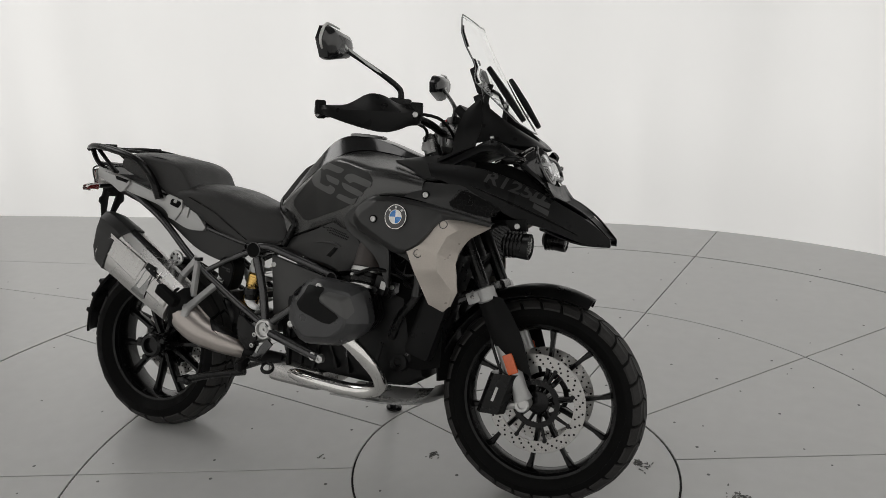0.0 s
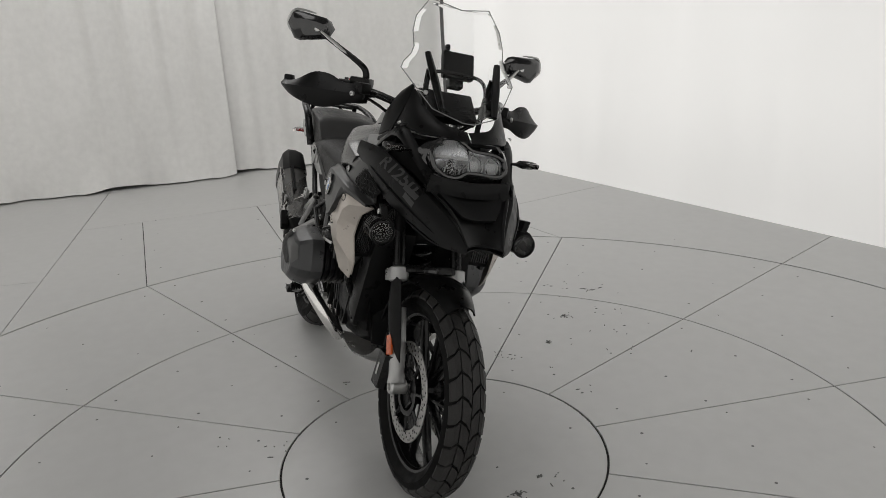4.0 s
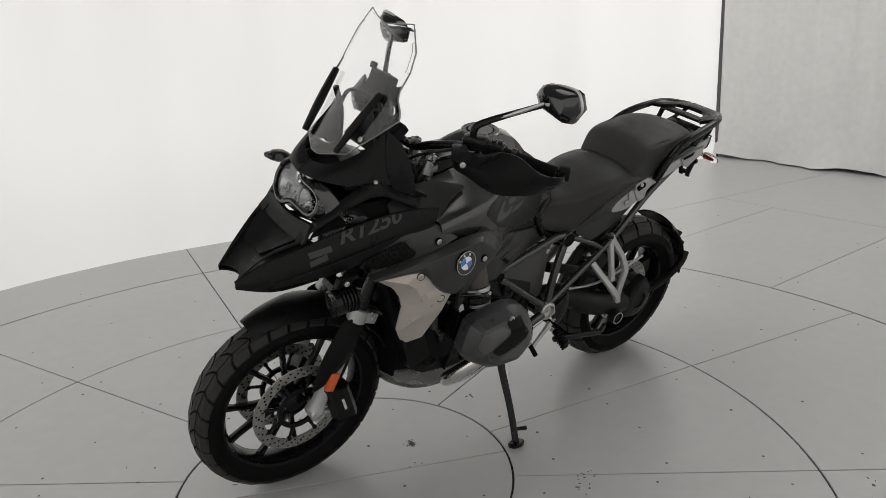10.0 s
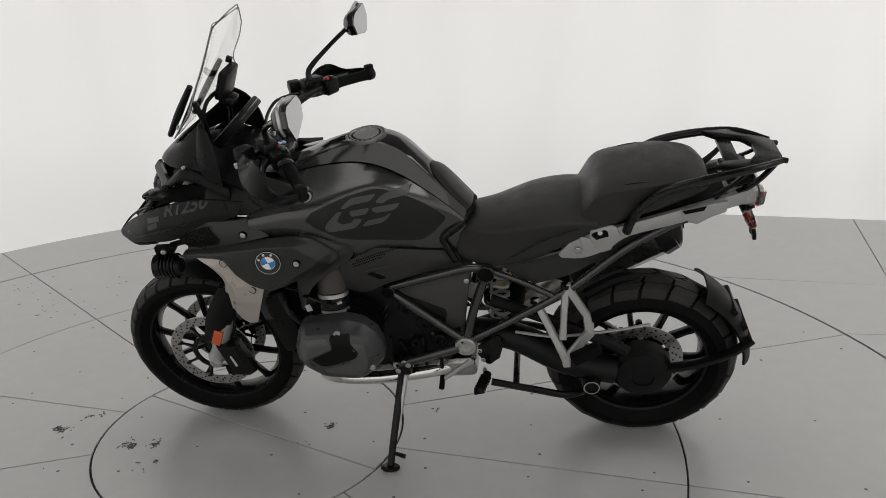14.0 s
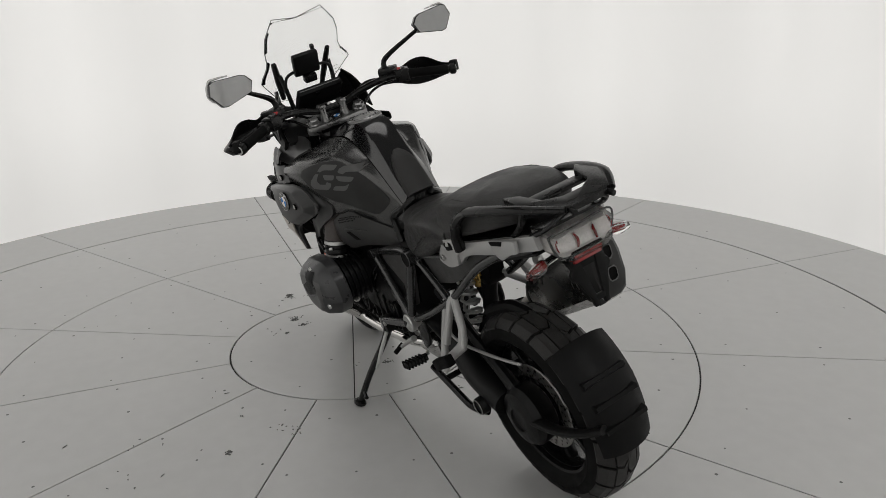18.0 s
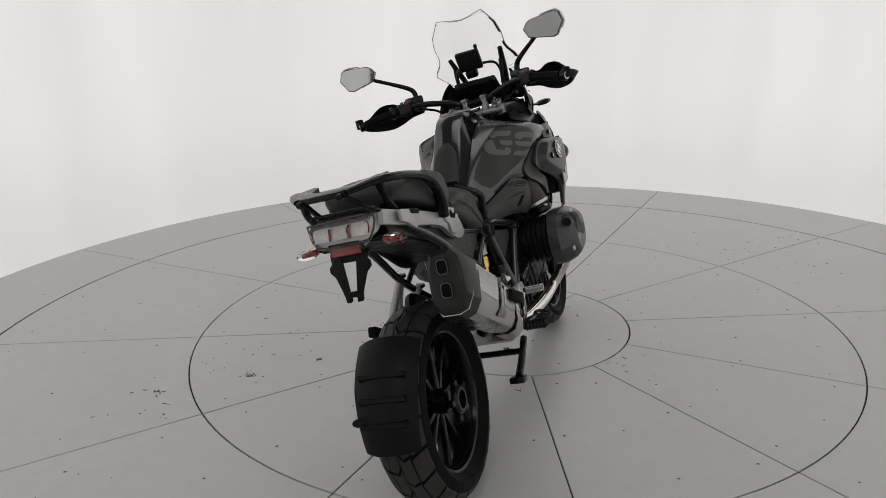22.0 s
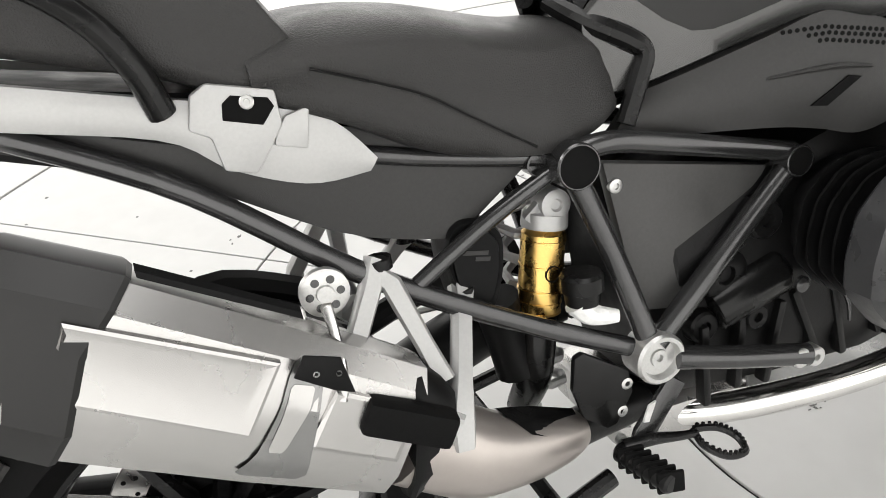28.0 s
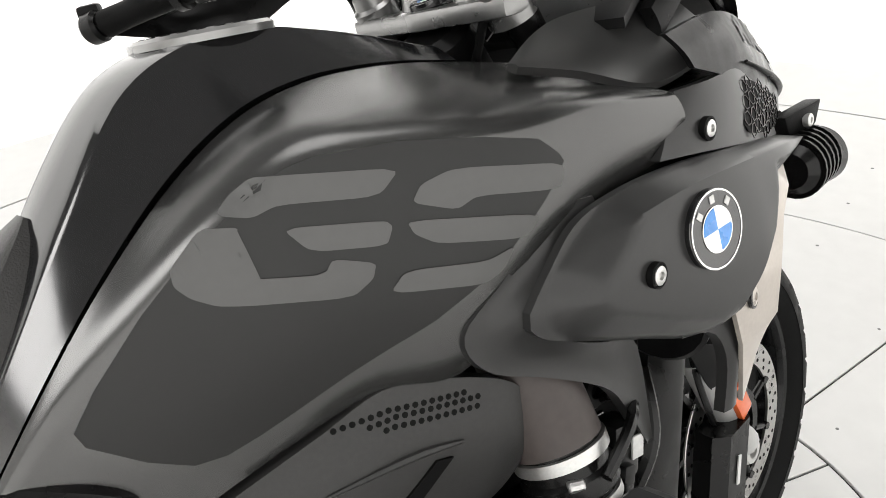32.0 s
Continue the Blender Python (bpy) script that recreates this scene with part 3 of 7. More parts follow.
# --- wheels ---
def build_wheel(c, R, hw, rim_r, name, label, spokes, tread):
    prof = [(-hw * 0.60, rim_r - 0.004), (-hw * 0.82, rim_r + 0.008), (-hw * 0.98, rim_r + 0.03), (-hw, R - hw * 0.78), (-hw * 0.93, R - hw * 0.48), (-hw * 0.72, R - hw * 0.22), (-hw * 0.4, R - hw * 0.06), (0, R)]
    prof = prof + [(-a, r) for a, r in prof[-2::-1]] + [(hw * 0.5, rim_r - 0.012), (-hw * 0.5, rim_r - 0.012), prof[0]]
    tyre = part("tyre", lathe(c, (0, 1, 0), [(a, r - 0.006) for a, r in prof], 96), "rubber", None, sharp=50)
    wheel = part(name, lathe(c, (0, 1, 0), [(-hw * 0.72, rim_r + 0.006), (-hw * 0.74, rim_r + 0.002), (-hw * 0.66, rim_r - 0.012), (-hw * 0.3, rim_r - 0.024), (hw * 0.3, rim_r - 0.024), (hw * 0.66, rim_r - 0.012), (hw * 0.74, rim_r + 0.002), (hw * 0.72, rim_r + 0.006), (hw * 0.55, rim_r - 0.006), (hw * 0.25, rim_r - 0.014), (-hw * 0.25, rim_r - 0.014), (-hw * 0.55, rim_r - 0.006), (-hw * 0.72, rim_r + 0.006)], 80), "rim", bike, label)
    tyre.parent = wheel
    # tread blocks along the crown
    bm = bmesh.new()

    def on_tyre(u, a):
        w = abs(u)
        ys, rs = zip(*[(-p[0] / hw, p[1]) for p in prof[3:8]][::-1])
        r = float(np.interp(w, ys, rs))
        return u * hw, r, a

    def block(cells, lift):
        lo, hi = [], []
        for u, a in cells:
            y, r, _ = on_tyre(u, a)
            lo.append((c.x + (r - 0.006) * math.cos(a), c.y + y, c.z + (r - 0.006) * math.sin(a)))
            nn = 1 - 0.35 * abs(u)
            hi.append((c.x + (r + lift * nn) * math.cos(a), c.y + y + lift * u * 0.6, c.z + (r + lift * nn) * math.sin(a)))
        loft(bm, [lo, hi])

    tread(block)
    t = part("tread", bm, "tread", wheel, smooth=False)
    tagged(t, kind="stuff")
    spokes(wheel)
    return wheel


def tread_front(block):
    n = 30
    st = 2 * math.pi / n
    for k in range(n):
        a = k * st
        for s in (1, -1):
            o = 0 if s > 0 else st * 0.5
            block([(s * 0.02, a + o + st * 0.02), (s * 0.20, a + o + st * 0.26), (s * 0.42, a + o + st * 0.40), (s * 0.42, a + o + st * 1.27), (s * 0.20, a + o + st * 1.12), (s * 0.02, a + o + st * 0.86)], 0.001)
            block([(s * 0.47, a + o + st * 0.44), (s * 0.66, a + o + st * 0.20), (s * 0.90, a + o + st * 0.10), (s * 0.92, a + o + st * 0.92), (s * 0.68, a + o + st * 1.06), (s * 0.46, a + o + st * 1.30)], 0.001)


def tread_rear(block):
    n = 21
    st = 2 * math.pi / n
    for k in range(n):
        a = k * st
        for s in (1, -1):
            o = 0 if s > 0 else st * 0.5
            block([(s * 0.015, a + o), (s * 0.16, a + o + st * 0.26), (s * 0.40, a + o + st * 0.16), (s * 0.41, a + o + st * 1.04), (s * 0.18, a + o + st * 1.15), (s * 0.015, a + o + st * 0.88)], 0.001)
            block([(s * 0.455, a + o + st * 0.22), (s * 0.66, a + o + st * 0.10), (s * 0.88, a + o + st * 0.02), (s * 0.90, a + o + st * 0.88), (s * 0.68, a + o + st * 0.97), (s * 0.455, a + o + st * 1.08)], 0.001)


def spoke_set(c, n, r0, r1, w0, w1, y0, y1, turn=0.0, twist=0.12):
    def add(wheel):
        bm = lathe((c.x, c.y - 0.05, c.z), (0, 1, 0), [(0, 0.03), (0.004, 0.036), (0.03, 0.04), (0.07, 0.04), (0.096, 0.036), (0.1, 0.03)], 32)
        part("hub", bm, "rim", wheel)
        for k in range(n):
            a = turn + 2 * math.pi * k / n
            da = twist * (1 if k % 2 else -1)
            rings = []
            for f in (0, 0.25, 0.5, 0.75, 1):
                r = r0 + (r1 - r0) * f
                aa = a + da * (1 - f)
                w = w0 + (w1 - w0) * f + (0.006 * (f > 0.95))
                th = y0 + (y1 - y0) * f
                d = Vector((math.cos(aa), 0, math.sin(aa)))
                e = Vector((-math.sin(aa), 0, math.cos(aa)))
                rings.append([c + d * r + e * w * u + Vector((0, th * v, 0)) for u, v in ((-1, -0.6), (-0.6, -1), (0.6, -1), (1, -0.6), (1, 0.6), (0.6, 1), (-0.6, 1), (-1, 0.6))])
            part("spoke", loft(bmesh.new(), rings), "rim", wheel)
    return add


front_wheel = build_wheel(FA, 0.320, 0.060, 0.243, "front_wheel", "black cast alloy front wheel with chunky road tyre", spoke_set(FA, 10, 0.034, 0.236, 0.0085, 0.006, 0.016, 0.012, 0.2), tread_front)
rear_wheel = build_wheel(RA, 0.315, 0.085, 0.218, "rear_wheel", "black cast alloy rear wheel with wide tyre", spoke_set(RA, 10, 0.034, 0.21, 0.012, 0.008, 0.02, 0.016, 0.1), tread_rear)


def brake_disc(c, y, r0, r1, s, parent, holes=26):
    o = Vector((c.x, y, c.z))
    bm = lathe(o - Vector((0, 0.0022, 0)), (0, 1, 0), [(0, r0), (0, r1 - 0.001), (0.001, r1), (0.0034, r1), (0.0044, r1 - 0.001), (0.0044, r0), (0, r0)], 72)
    d = part("brake_disc", bm, "disc", parent, "perforated steel brake disc")
    # dark discs laid on the steel in place of drilled holes
    bm = bmesh.new()
    for k in range(holes):
        for j in range(3):
            a = 2 * math.pi * (k + j * 0.33) / holes
            r = r0 + (r1 - r0) * (0.24 + 0.26 * j)
            lathe(o + Vector((r * math.cos(a), -0.0026, r * math.sin(a))), (0, 1, 0), [(0, 0.0034), (0.0052, 0.0034)], 8, bm)
    tagged(part("hole_dots", bm, "hole", d), kind="stuff")
    bm = lathe(o - Vector((0, 0.004, 0)), (0, 1, 0), [(0, 0.058), (0, 0.074), (0.008, 0.074), (0.008, 0.058), (0, 0.058)], 40)
    for k in range(8):
        a = 2 * math.pi * k / 8 + 0.3
        way = Vector((math.cos(a), 0, math.sin(a)))
        tube([o + way * 0.072, o + way * (r0 + 0.004)], (0.006, 0.0045), 4, 8, bm)
        lathe(o + way * r0 - Vector((0, 0.005, 0)), (0, 1, 0), [(0, 0.007), (0.01, 0.007)], 10, bm)
    part("carrier", bm, "rim", d)
    return d


for s in (1, -1):
    brake_disc(FA, FA.y + s * 0.062, 0.116, 0.1525, s, front_wheel)
brake_disc(RA, RA.y + 0.040, 0.095, 0.138, 1, rear_wheel, 22)

# --- fork, calipers, front mudguard ---
fork = part("front_fork", box((1.325, 0, 0.655), (0.05, 0.17, 0.025), (0, -23, 0), 0.006), "plastic_smooth", bike, "telelever front fork with silver lower legs")
for s in (1, -1):
    y = 0.098 * s
    top, low = Vector((1.128, y, 1.085)), Vector((1.462, y, 0.33))
    leg = lambda f: top.lerp(low, f)
    part("fork_tube", rod(leg(0.0), leg(0.60), 0.0195, 20), "plastic_smooth", fork, "black fork stanchion")
    part("fork_clamp", lathe(leg(0.565), low - top, [(0, 0.026), (0.004, 0.031), (0.042, 0.031), (0.046, 0.026)], 24), "alu_white", fork, "silver painted clamp ring")
    part("clamp_ear", box(tuple(leg(0.595) + Vector((-0.03, 0.012 * s, -0.008))), (0.05, 0.03, 0.036), (0, -23, 0), 0.005), "alu_white", fork)
    for dz in (-0.008, 0.008):
        bolt(leg(0.595) + Vector((-0.035, 0.026 * s, dz)), (0, s, 0), 0.006, parent=fork, mat="steel")
    part("fork_guard", patch([leg(0.60) + Vector((0.055, 0.012 * s, 0)), leg(0.74) + Vector((0.072, 0.016 * s, 0)), leg(0.90) + Vector((0.056, 0.012 * s, 0))], [leg(0.58) + Vector((-0.028, 0.012 * s, 0)), leg(0.75) + Vector((-0.028, 0.02 * s, 0)), leg(0.84) + Vector((-0.012, 0.012 * s, 0))], 1, 8, 5, 0.02 * s, 0.003 * s), "plastic", fork, "black fork leg guard")
    part("fork_lower", tube([leg(0.72), leg(0.86), leg(0.96), low], (0.026, 0.027, 0.024, 0.03), 10, 16), "alu_white", fork, "silver fork foot")
    part("axle_boss", lathe(low + Vector((0, -0.03 * s, -0.012)), (0, s, 0), [(0, 0.022), (0.046, 0.024), (0.052, 0.02), (0.052, 0.012), (0.044, 0.011)], 20), "alu", fork)
    part("reflector", box(tuple(leg(0.855) + Vector((0.010, 0.029 * s, 0.0))), (0.032, 0.012, 0.062), (0, -23, 0), 0.004), "orange", fork, "orange side reflector")
    cal = part("brake_caliper", loft(bmesh.new(), [[Vector((1.385 + dx * 0.04, y + (0.012 + dy * 0.026) * s, 0.345)) + Vector((0.055 * dz * 0.35, 0, 0.062 * dz)) for dx, dy in ((-1, -1), (1, -1), (1.1, 0.2), (0.7, 1), (-0.7, 1), (-1.1, 0.2))] for dz in (-1, -0.8, 0.8, 1)]), "plastic_smooth", fork, "black four piston brake caliper")
    part("lettering", box((1.383, y + 0.040 * s, 0.345), (0.008, 0.002, 0.045), (0, 18, 0), 0), "print", cal)
    part("caliper_arm", tube([(1.452, y, 0.315), (1.41, y, 0.305), (1.36, y, 0.30)], (0.014, 0.01, 0.012), 8, 8), "alu", fork)
    part("caliper_arm", tube([(1.432, y, 0.40), (1.41, y, 0.395), (1.39, y, 0.40)], 0.01, 6, 8), "alu", fork)
    part("brake_hose", tube([(1.39, y * 1.05, 0.405), (1.355, y * 1.1, 0.5), (1.345, y, 0.6), (1.30, y * 0.8, 0.66)], 0.005, 16, 8), "plastic_smooth", fork)


def arch(c, R, a0, a1, n, wf, lip, thick=0.004):
    """A mudguard round a wheel: angles in degrees from ahead over the top."""
    bm = bmesh.new()
    rows = []
    for i in range(n + 1):
        f = i / n
        a = radians(a0 + (a1 - a0) * f)
        w = wf(f)
        top, bot = [], []
        for q in range(9):
            u = -1 + q / 4
            r = R + 0.012 - lip * abs(u) ** 2.5
            top.append(c + Vector((r * math.cos(a), u * w, r * math.sin(a))))
            r -= thick
            bot.append(c + Vector((r * math.cos(a), u * (w - thick), r * math.sin(a))))
        rows.append(top + bot[::-1])
    return loft(bm, rows)


part("front_mudguard", arch(FA + Vector((-0.004, 0.0, 0.012)), 0.336, 64, 160, 24, lambda f: 0.045 + 0.042 * min(1, f * 3.2) - 0.012 * f, 0.03), "deep", bike, "satin black front mudguard")


# --- tank: flat gloss top between creases, granite flanks below a seam ---
HALF = [  # x; crest z; crease (y, z); seam (y, z); shoulder (y, z); lower edge (y, z)
    (0.563, 0.898, (0.050, 0.892), (0.072, 0.866), (0.076, 0.856), (0.075, 0.772)),
    (0.618, 0.965, (0.052, 0.953), (0.077, 0.920), (0.087, 0.903), (0.084, 0.773)),
    (0.678, 1.040, (0.052, 1.020), (0.079, 0.972), (0.106, 0.948), (0.108, 0.789)),
    (0.748, 1.102, (0.050, 1.092), (0.080, 1.021), (0.135, 1.000), (0.137, 0.811)),
    (0.818, 1.119, (0.050, 1.116), (0.080, 1.053), (0.164, 1.030), (0.166, 0.827)),
    (0.888, 1.114, (0.050, 1.110), (0.078, 1.063), (0.194, 1.020), (0.196, 0.816)),
    (0.968, 1.092, (0.050, 1.087), (0.076, 1.056), (0.226, 1.002), (0.226, 0.872)),
    (1.048, 1.062, (0.048, 1.057), (0.075, 1.039), (0.240, 0.994), (0.238, 0.905)),
    (1.163, 1.025, (0.046, 1.020), (0.074, 1.008), (0.243, 0.970), (0.240, 0.910)),
]


def section(x, crest, crease, seam, shoulder, lower):
    """The half section: two runs of points, the cover's and the flank's."""
    v = lambda p: Vector((x, p[0], p[1]))
    mix = lambda a, b, f: v(a).lerp(v(b), f)
    top = (0.0, crest)
    cover = [v(top), mix(top, crease, 0.45), mix(top, crease, 0.8), mix(crease, seam, 0.03), mix(crease, seam, 0.12), mix(crease, seam, 0.4), mix(crease, seam, 0.75), mix(crease, seam, 0.94)]
    bow = Vector((0, 0.012, 0.003))
    flank = [mix(seam, shoulder, 0.02), mix(seam, shoulder, 0.3), mix(seam, shoulder, 0.6) + Vector((0, 0, 0.002)), mix(seam, shoulder, 0.84) + Vector((0, 0.0, 0.001))]
    for f in (0.02, 0.07, 0.14, 0.24, 0.36, 0.5, 0.64, 0.78, 0.9, 1.0):
        flank.append(mix(shoulder, lower, f) + bow * 4 * f * (1 - f) * min(1, max(0, (x - 0.6) / 0.15)))
    return cover, flank


def stations(n):
    """Sections along the tank, smooth between the given ones."""
    cols = [spline([(r[0], *(r[k] if k > 1 else (0, r[1]))) for r in HALF], n) for k in range(1, 6)]
    return [(cols[0][i].x, cols[0][i].z, *((c[i].y, c[i].z) for c in cols[1:])) for i in range(n)]


def inside(p, d=0.008):
    return Vector((p.x, p.y - d * (1 if p.y > 0.02 else p.y / 0.02), p.z - d * 0.7))


flip = lambda p: Vector((p.x, -p.y, p.z))
rows = [section(*r) for r in stations(48)]
bm = bmesh.new()
rings = []
for cover, flank in rows:
    h = [inside(p, 0.018) for p in cover + flank]
    rings.append(h + [flip(p) for p in h[:0:-1]])
tank = part("fuel_tank", loft(bm, rings), "plastic_smooth", bike, "granite grey fuel tank with a gloss black top", sharp=60)
bm = bmesh.new()
rings = []
for cover, _ in rows[:43]:
    rings.append([flip(p) for p in cover[:0:-1]] + cover + [inside(p, 0.006) for p in cover[::-1]] + [flip(inside(p, 0.006)) for p in cover[1:]])
cover = part("tank_cover", loft(bm, rings), "gloss", tank, "gloss black middle cover of the tank", sharp=40)
flanks_t = []
for s in (1, -1):
    rings = [[p if s > 0 else flip(p) for p in flank + [inside(q, 0.006) for q in flank[::-1]]] for _, flank in rows]
    flanks_t.append(part("tank_flank", loft(bmesh.new(), rings), "granite", tank, "satin granite grey tank flank", sharp=50))
tank_tree = bvh_of(*flanks_t)
# rubber pad on the hump above the seat
pad = []
for i in range(13):
    f = i / 12
    x = 0.555 + 0.110 * f
    z = float(np.interp(x, [r[0] for r in HALF], [r[1] for r in HALF])) if x > 0.563 else 0.898 + (x - 0.563)
    w = 0.050 * math.sqrt(max(0.04, 1 - f ** 3.2))
    h = 0.014 * min(1, (1 - f) * 4 + 0.12)
    n = Vector((-0.74, 0, 0.67))
    c = Vector((x, 0, z))
    pad.append([c + Vector((0, u * w, 0)) + n * (h * k) for u, k in ((-1, -0.8), (-0.92, 0.7), (-0.75, 1), (0, 1.12), (0.75, 1), (0.92, 0.7), (1, -0.8))])
part("tank_pad", loft(bmesh.new(), pad), "vinyl", tank, "black rubber pad on the tank hump", sharp=45)
# filler cap
cap_o, cap_n = Vector((0.850, 0, 1.1110)), Vector((0.06, 0, 1)).normalized()
cap = part("filler_cap", lathe(cap_o, cap_n, [(0, 0.062), (0.006, 0.062), (0.009, 0.058), (0.009, 0.046), (0.006, 0.044), (0.006, 0.040), (0.010, 0.038), (0.010, 0.001)], 40), "cap_alu", tank, "round aluminium fuel filler cap with dark lettering")
part("cap_ring", lathe(cap_o + cap_n * 0.0065, cap_n, [(0, 0.044), (0.0012, 0.044), (0.0012, 0.040), (0, 0.040), (0, 0.044)], 40), "hole", cap)
bm = bmesh.new()
for k in range(22):
    a = 2 * math.pi * k / 22
    if k % 11 > 7:
        continue
    box(tuple(cap_o + cap_n * 0.0094 + Vector((math.cos(a) * 0.052, math.sin(a) * 0.052, -0.06 * math.cos(a) * 0.052))), (0.003, 0.008, 0.0008), (0, 0, math.degrees(a)), 0, bm)
tagged(part("cap_print", bm, "hole", cap, smooth=False), kind="stuff")

# dark field with the pale stencil letters on each flank
FIELD = [(0.996, 0.961), (0.994, 0.968), (0.981, 0.984), (0.939, 0.999), (0.879, 1.015), (0.821, 1.022), (0.803, 1.020), (0.788, 1.016), (0.745, 0.992), (0.713, 0.970), (0.687, 0.950), (0.643, 0.910), (0.622, 0.886), (0.625, 0.873), (0.655, 0.845), (0.682, 0.828), (0.704, 0.826), (0.73, 0.832), (0.799, 0.853), (0.869, 0.872), (0.919, 0.893), (0.973, 0.938)]
for s in (1, -1):
    part("decal_field", decal(FIELD, tank_tree, s, 0.0010, 5), "decal_dark", tank, "matt black flank decal")

# --- fairings, each side alike ---
def mirrored(name, top, bottom, mat, parent, label="", **k):
    return [part(name, patch(top, bottom, s, **k), mat, parent, label) for s in (1, -1)]


FAIR_TOP = [(1.385, 0.236, 0.858), (1.29, 0.262, 0.884), (1.19, 0.270, 0.905), (1.10, 0.267, 0.918), (1.035, 0.261, 0.920), (0.985, 0.255, 0.912), (0.948, 0.250, 0.884), (0.922, 0.247, 0.860)]
FAIR_LOW = [(1.375, 0.240, 0.848), (1.258, 0.276, 0.862), (1.205, 0.284, 0.81), (1.172, 0.283, 0.775), (1.11, 0.276, 0.752), (1.03, 0.264, 0.784), (0.942, 0.249, 0.826), (0.920, 0.246, 0.846)]


FACET = [(1.085, 0.960), (1.018, 0.892), (0.980, 0.864), (0.972, 0.852), (0.983, 0.838), (1.055, 0.798), (1.116, 0.770), (1.160, 0.768), (1.200, 0.800), (1.240, 0.880), (1.420, 0.850), (1.420, 0.960)]


def off_facet(x, z):
    """How far a point of the flank lies outside the badge's flat facet."""
    p, best, odd = Vector((x, z)), 9.0, False
    for a, b in zip(FACET, FACET[1:] + FACET[:1]):
        a, b = Vector(a), Vector(b)
        f = max(0.0, min(1.0, (p - a).dot(b - a) / (b - a).length_squared))
        best = min(best, (a.lerp(b, f) - p).length)
        if (a.y > z) != (b.y > z) and x < (b.x - a.x) * (z - a.y) / (b.y - a.y) + a.x:
            odd = not odd
    return 0.0 if odd else best


def fairing_skin(s, n=96, m=34):
    """The flank's skin with a raised facet for the badge and a crease behind it."""
    a, b = spline(side(FAIR_TOP, s), n), spline(side(FAIR_LOW, s), n)
    front, back = [], []
    for j in range(m + 1):
        v = j / m
        f, g = [], []
        for i in range(n):
            u = i / (n - 1)
            p = a[i].lerp(b[i], v)
            h = 0.005 * math.sin(math.pi * v) * math.sin(math.pi * u) + 0.024 * max(0.0, 1 - off_facet(p.x, p.z) / 0.034) * ease(v / 0.10) * ease((1 - v) / 0.05)
            p = p + Vector((0, s, 0)) * h
            f.append(p)
            g.append(p - Vector((0, s * 0.008, 0)))
        front.append(f)
        back.append(g)
    bm = bmesh.new()
    loft(bm, front, cap=False, closed=False)
    loft(bm, back, cap=False, closed=False)
    rim = [front[0], back[0]], [front[-1], back[-1]], [[r[0] for r in front], [r[0] for r in back]], [[r[-1] for r in front], [r[-1] for r in back]]
    for q in rim:
        loft(bm, q, cap=False, closed=False)
    bmesh.ops.remove_doubles(bm, verts=bm.verts, dist=1e-6)
    return bm


flanks = [part("side_fairing", fairing_skin(s), "satin", bike, "satin black side fairing with a round badge", sharp=40) for s in (1, -1)]
flank_tree = bvh_of(*flanks)
# dark backing sheet behind the panels, added to shut the bright gaps between them
mirrored("panel_backing", [(1.34, 0.205, 0.945), (1.22, 0.218, 0.960), (1.12, 0.222, 0.950), (1.01, 0.226, 0.920), (0.925, 0.200, 0.865)], [(1.35, 0.21, 0.850), (1.20, 0.255, 0.82), (1.12, 0.245, 0.775), (1.01, 0.228, 0.785), (0.925, 0.200, 0.80)], "hole", bike, n=14, m=6, thick=0.01)
mirrored("fairing_leg", [(1.205, 0.284, 0.81), (1.172, 0.283, 0.775), (1.184, 0.274, 0.715), (1.172, 0.268, 0.631)], [(1.08, 0.274, 0.760), (1.138, 0.272, 0.735), (1.160, 0.270, 0.69), (1.150, 0.266, 0.632)], "satin", bike, n=12, m=5, bulge=0.006, thick=0.012)
mirrored("shroud_step", [(1.021, 0.247, 0.922), (0.982, 0.238, 0.922), (0.925, 0.220, 0.882), (0.885, 0.206, 0.849), (0.899, 0.210, 0.810), (0.952, 0.224, 0.778), (1.008, 0.236, 0.738), (1.032, 0.237, 0.70), (1.056, 0.236, 0.644)], [(1.025, 0.253, 0.908), (0.985, 0.247, 0.896), (0.955, 0.243, 0.876), (0.937, 0.240, 0.856), (0.940, 0.240, 0.838), (0.965, 0.240, 0.812), (1.01, 0.241, 0.786), (1.056, 0.240, 0.762), (1.062, 0.238, 0.648)], "satin", bike, n=36, m=6, bulge=-0.006, thick=0.014)
mirrored("flank_upper", [(1.172, 0.238, 0.968), (1.22, 0.247, 0.966), (1.28, 0.243, 0.962), (1.345, 0.228, 0.944)], [(1.108, 0.257, 0.922), (1.18, 0.267, 0.909), (1.27, 0.260, 0.888), (1.375, 0.235, 0.862)], "satin", bike, "satin black upper fairing panel", n=16, m=6, bulge=0.004, thick=0.010)
upper_tree = bvh_of(*[o for o in bpy.data.objects if o.name.startswith("flank_upper")])
PAN_OUT = [(1.374, 0.236, 0.850), (1.240, 0.288, 0.870), (1.208, 0.292, 0.848), (1.188, 0.292, 0.800), (1.131, 0.298, 0.792), (1.162, 0.288, 0.712), (1.203, 0.258, 0.612), (1.240, 0.234, 0.590)]
PAN_MID = [(1.3735, 0.237, 0.848), (1.292, 0.284, 0.834), (1.262, 0.291, 0.814), (1.248, 0.294, 0.785), (1.238, 0.296, 0.765), (1.238, 0.288, 0.712), (1.270, 0.249, 0.655), (1.256, 0.238, 0.606)]
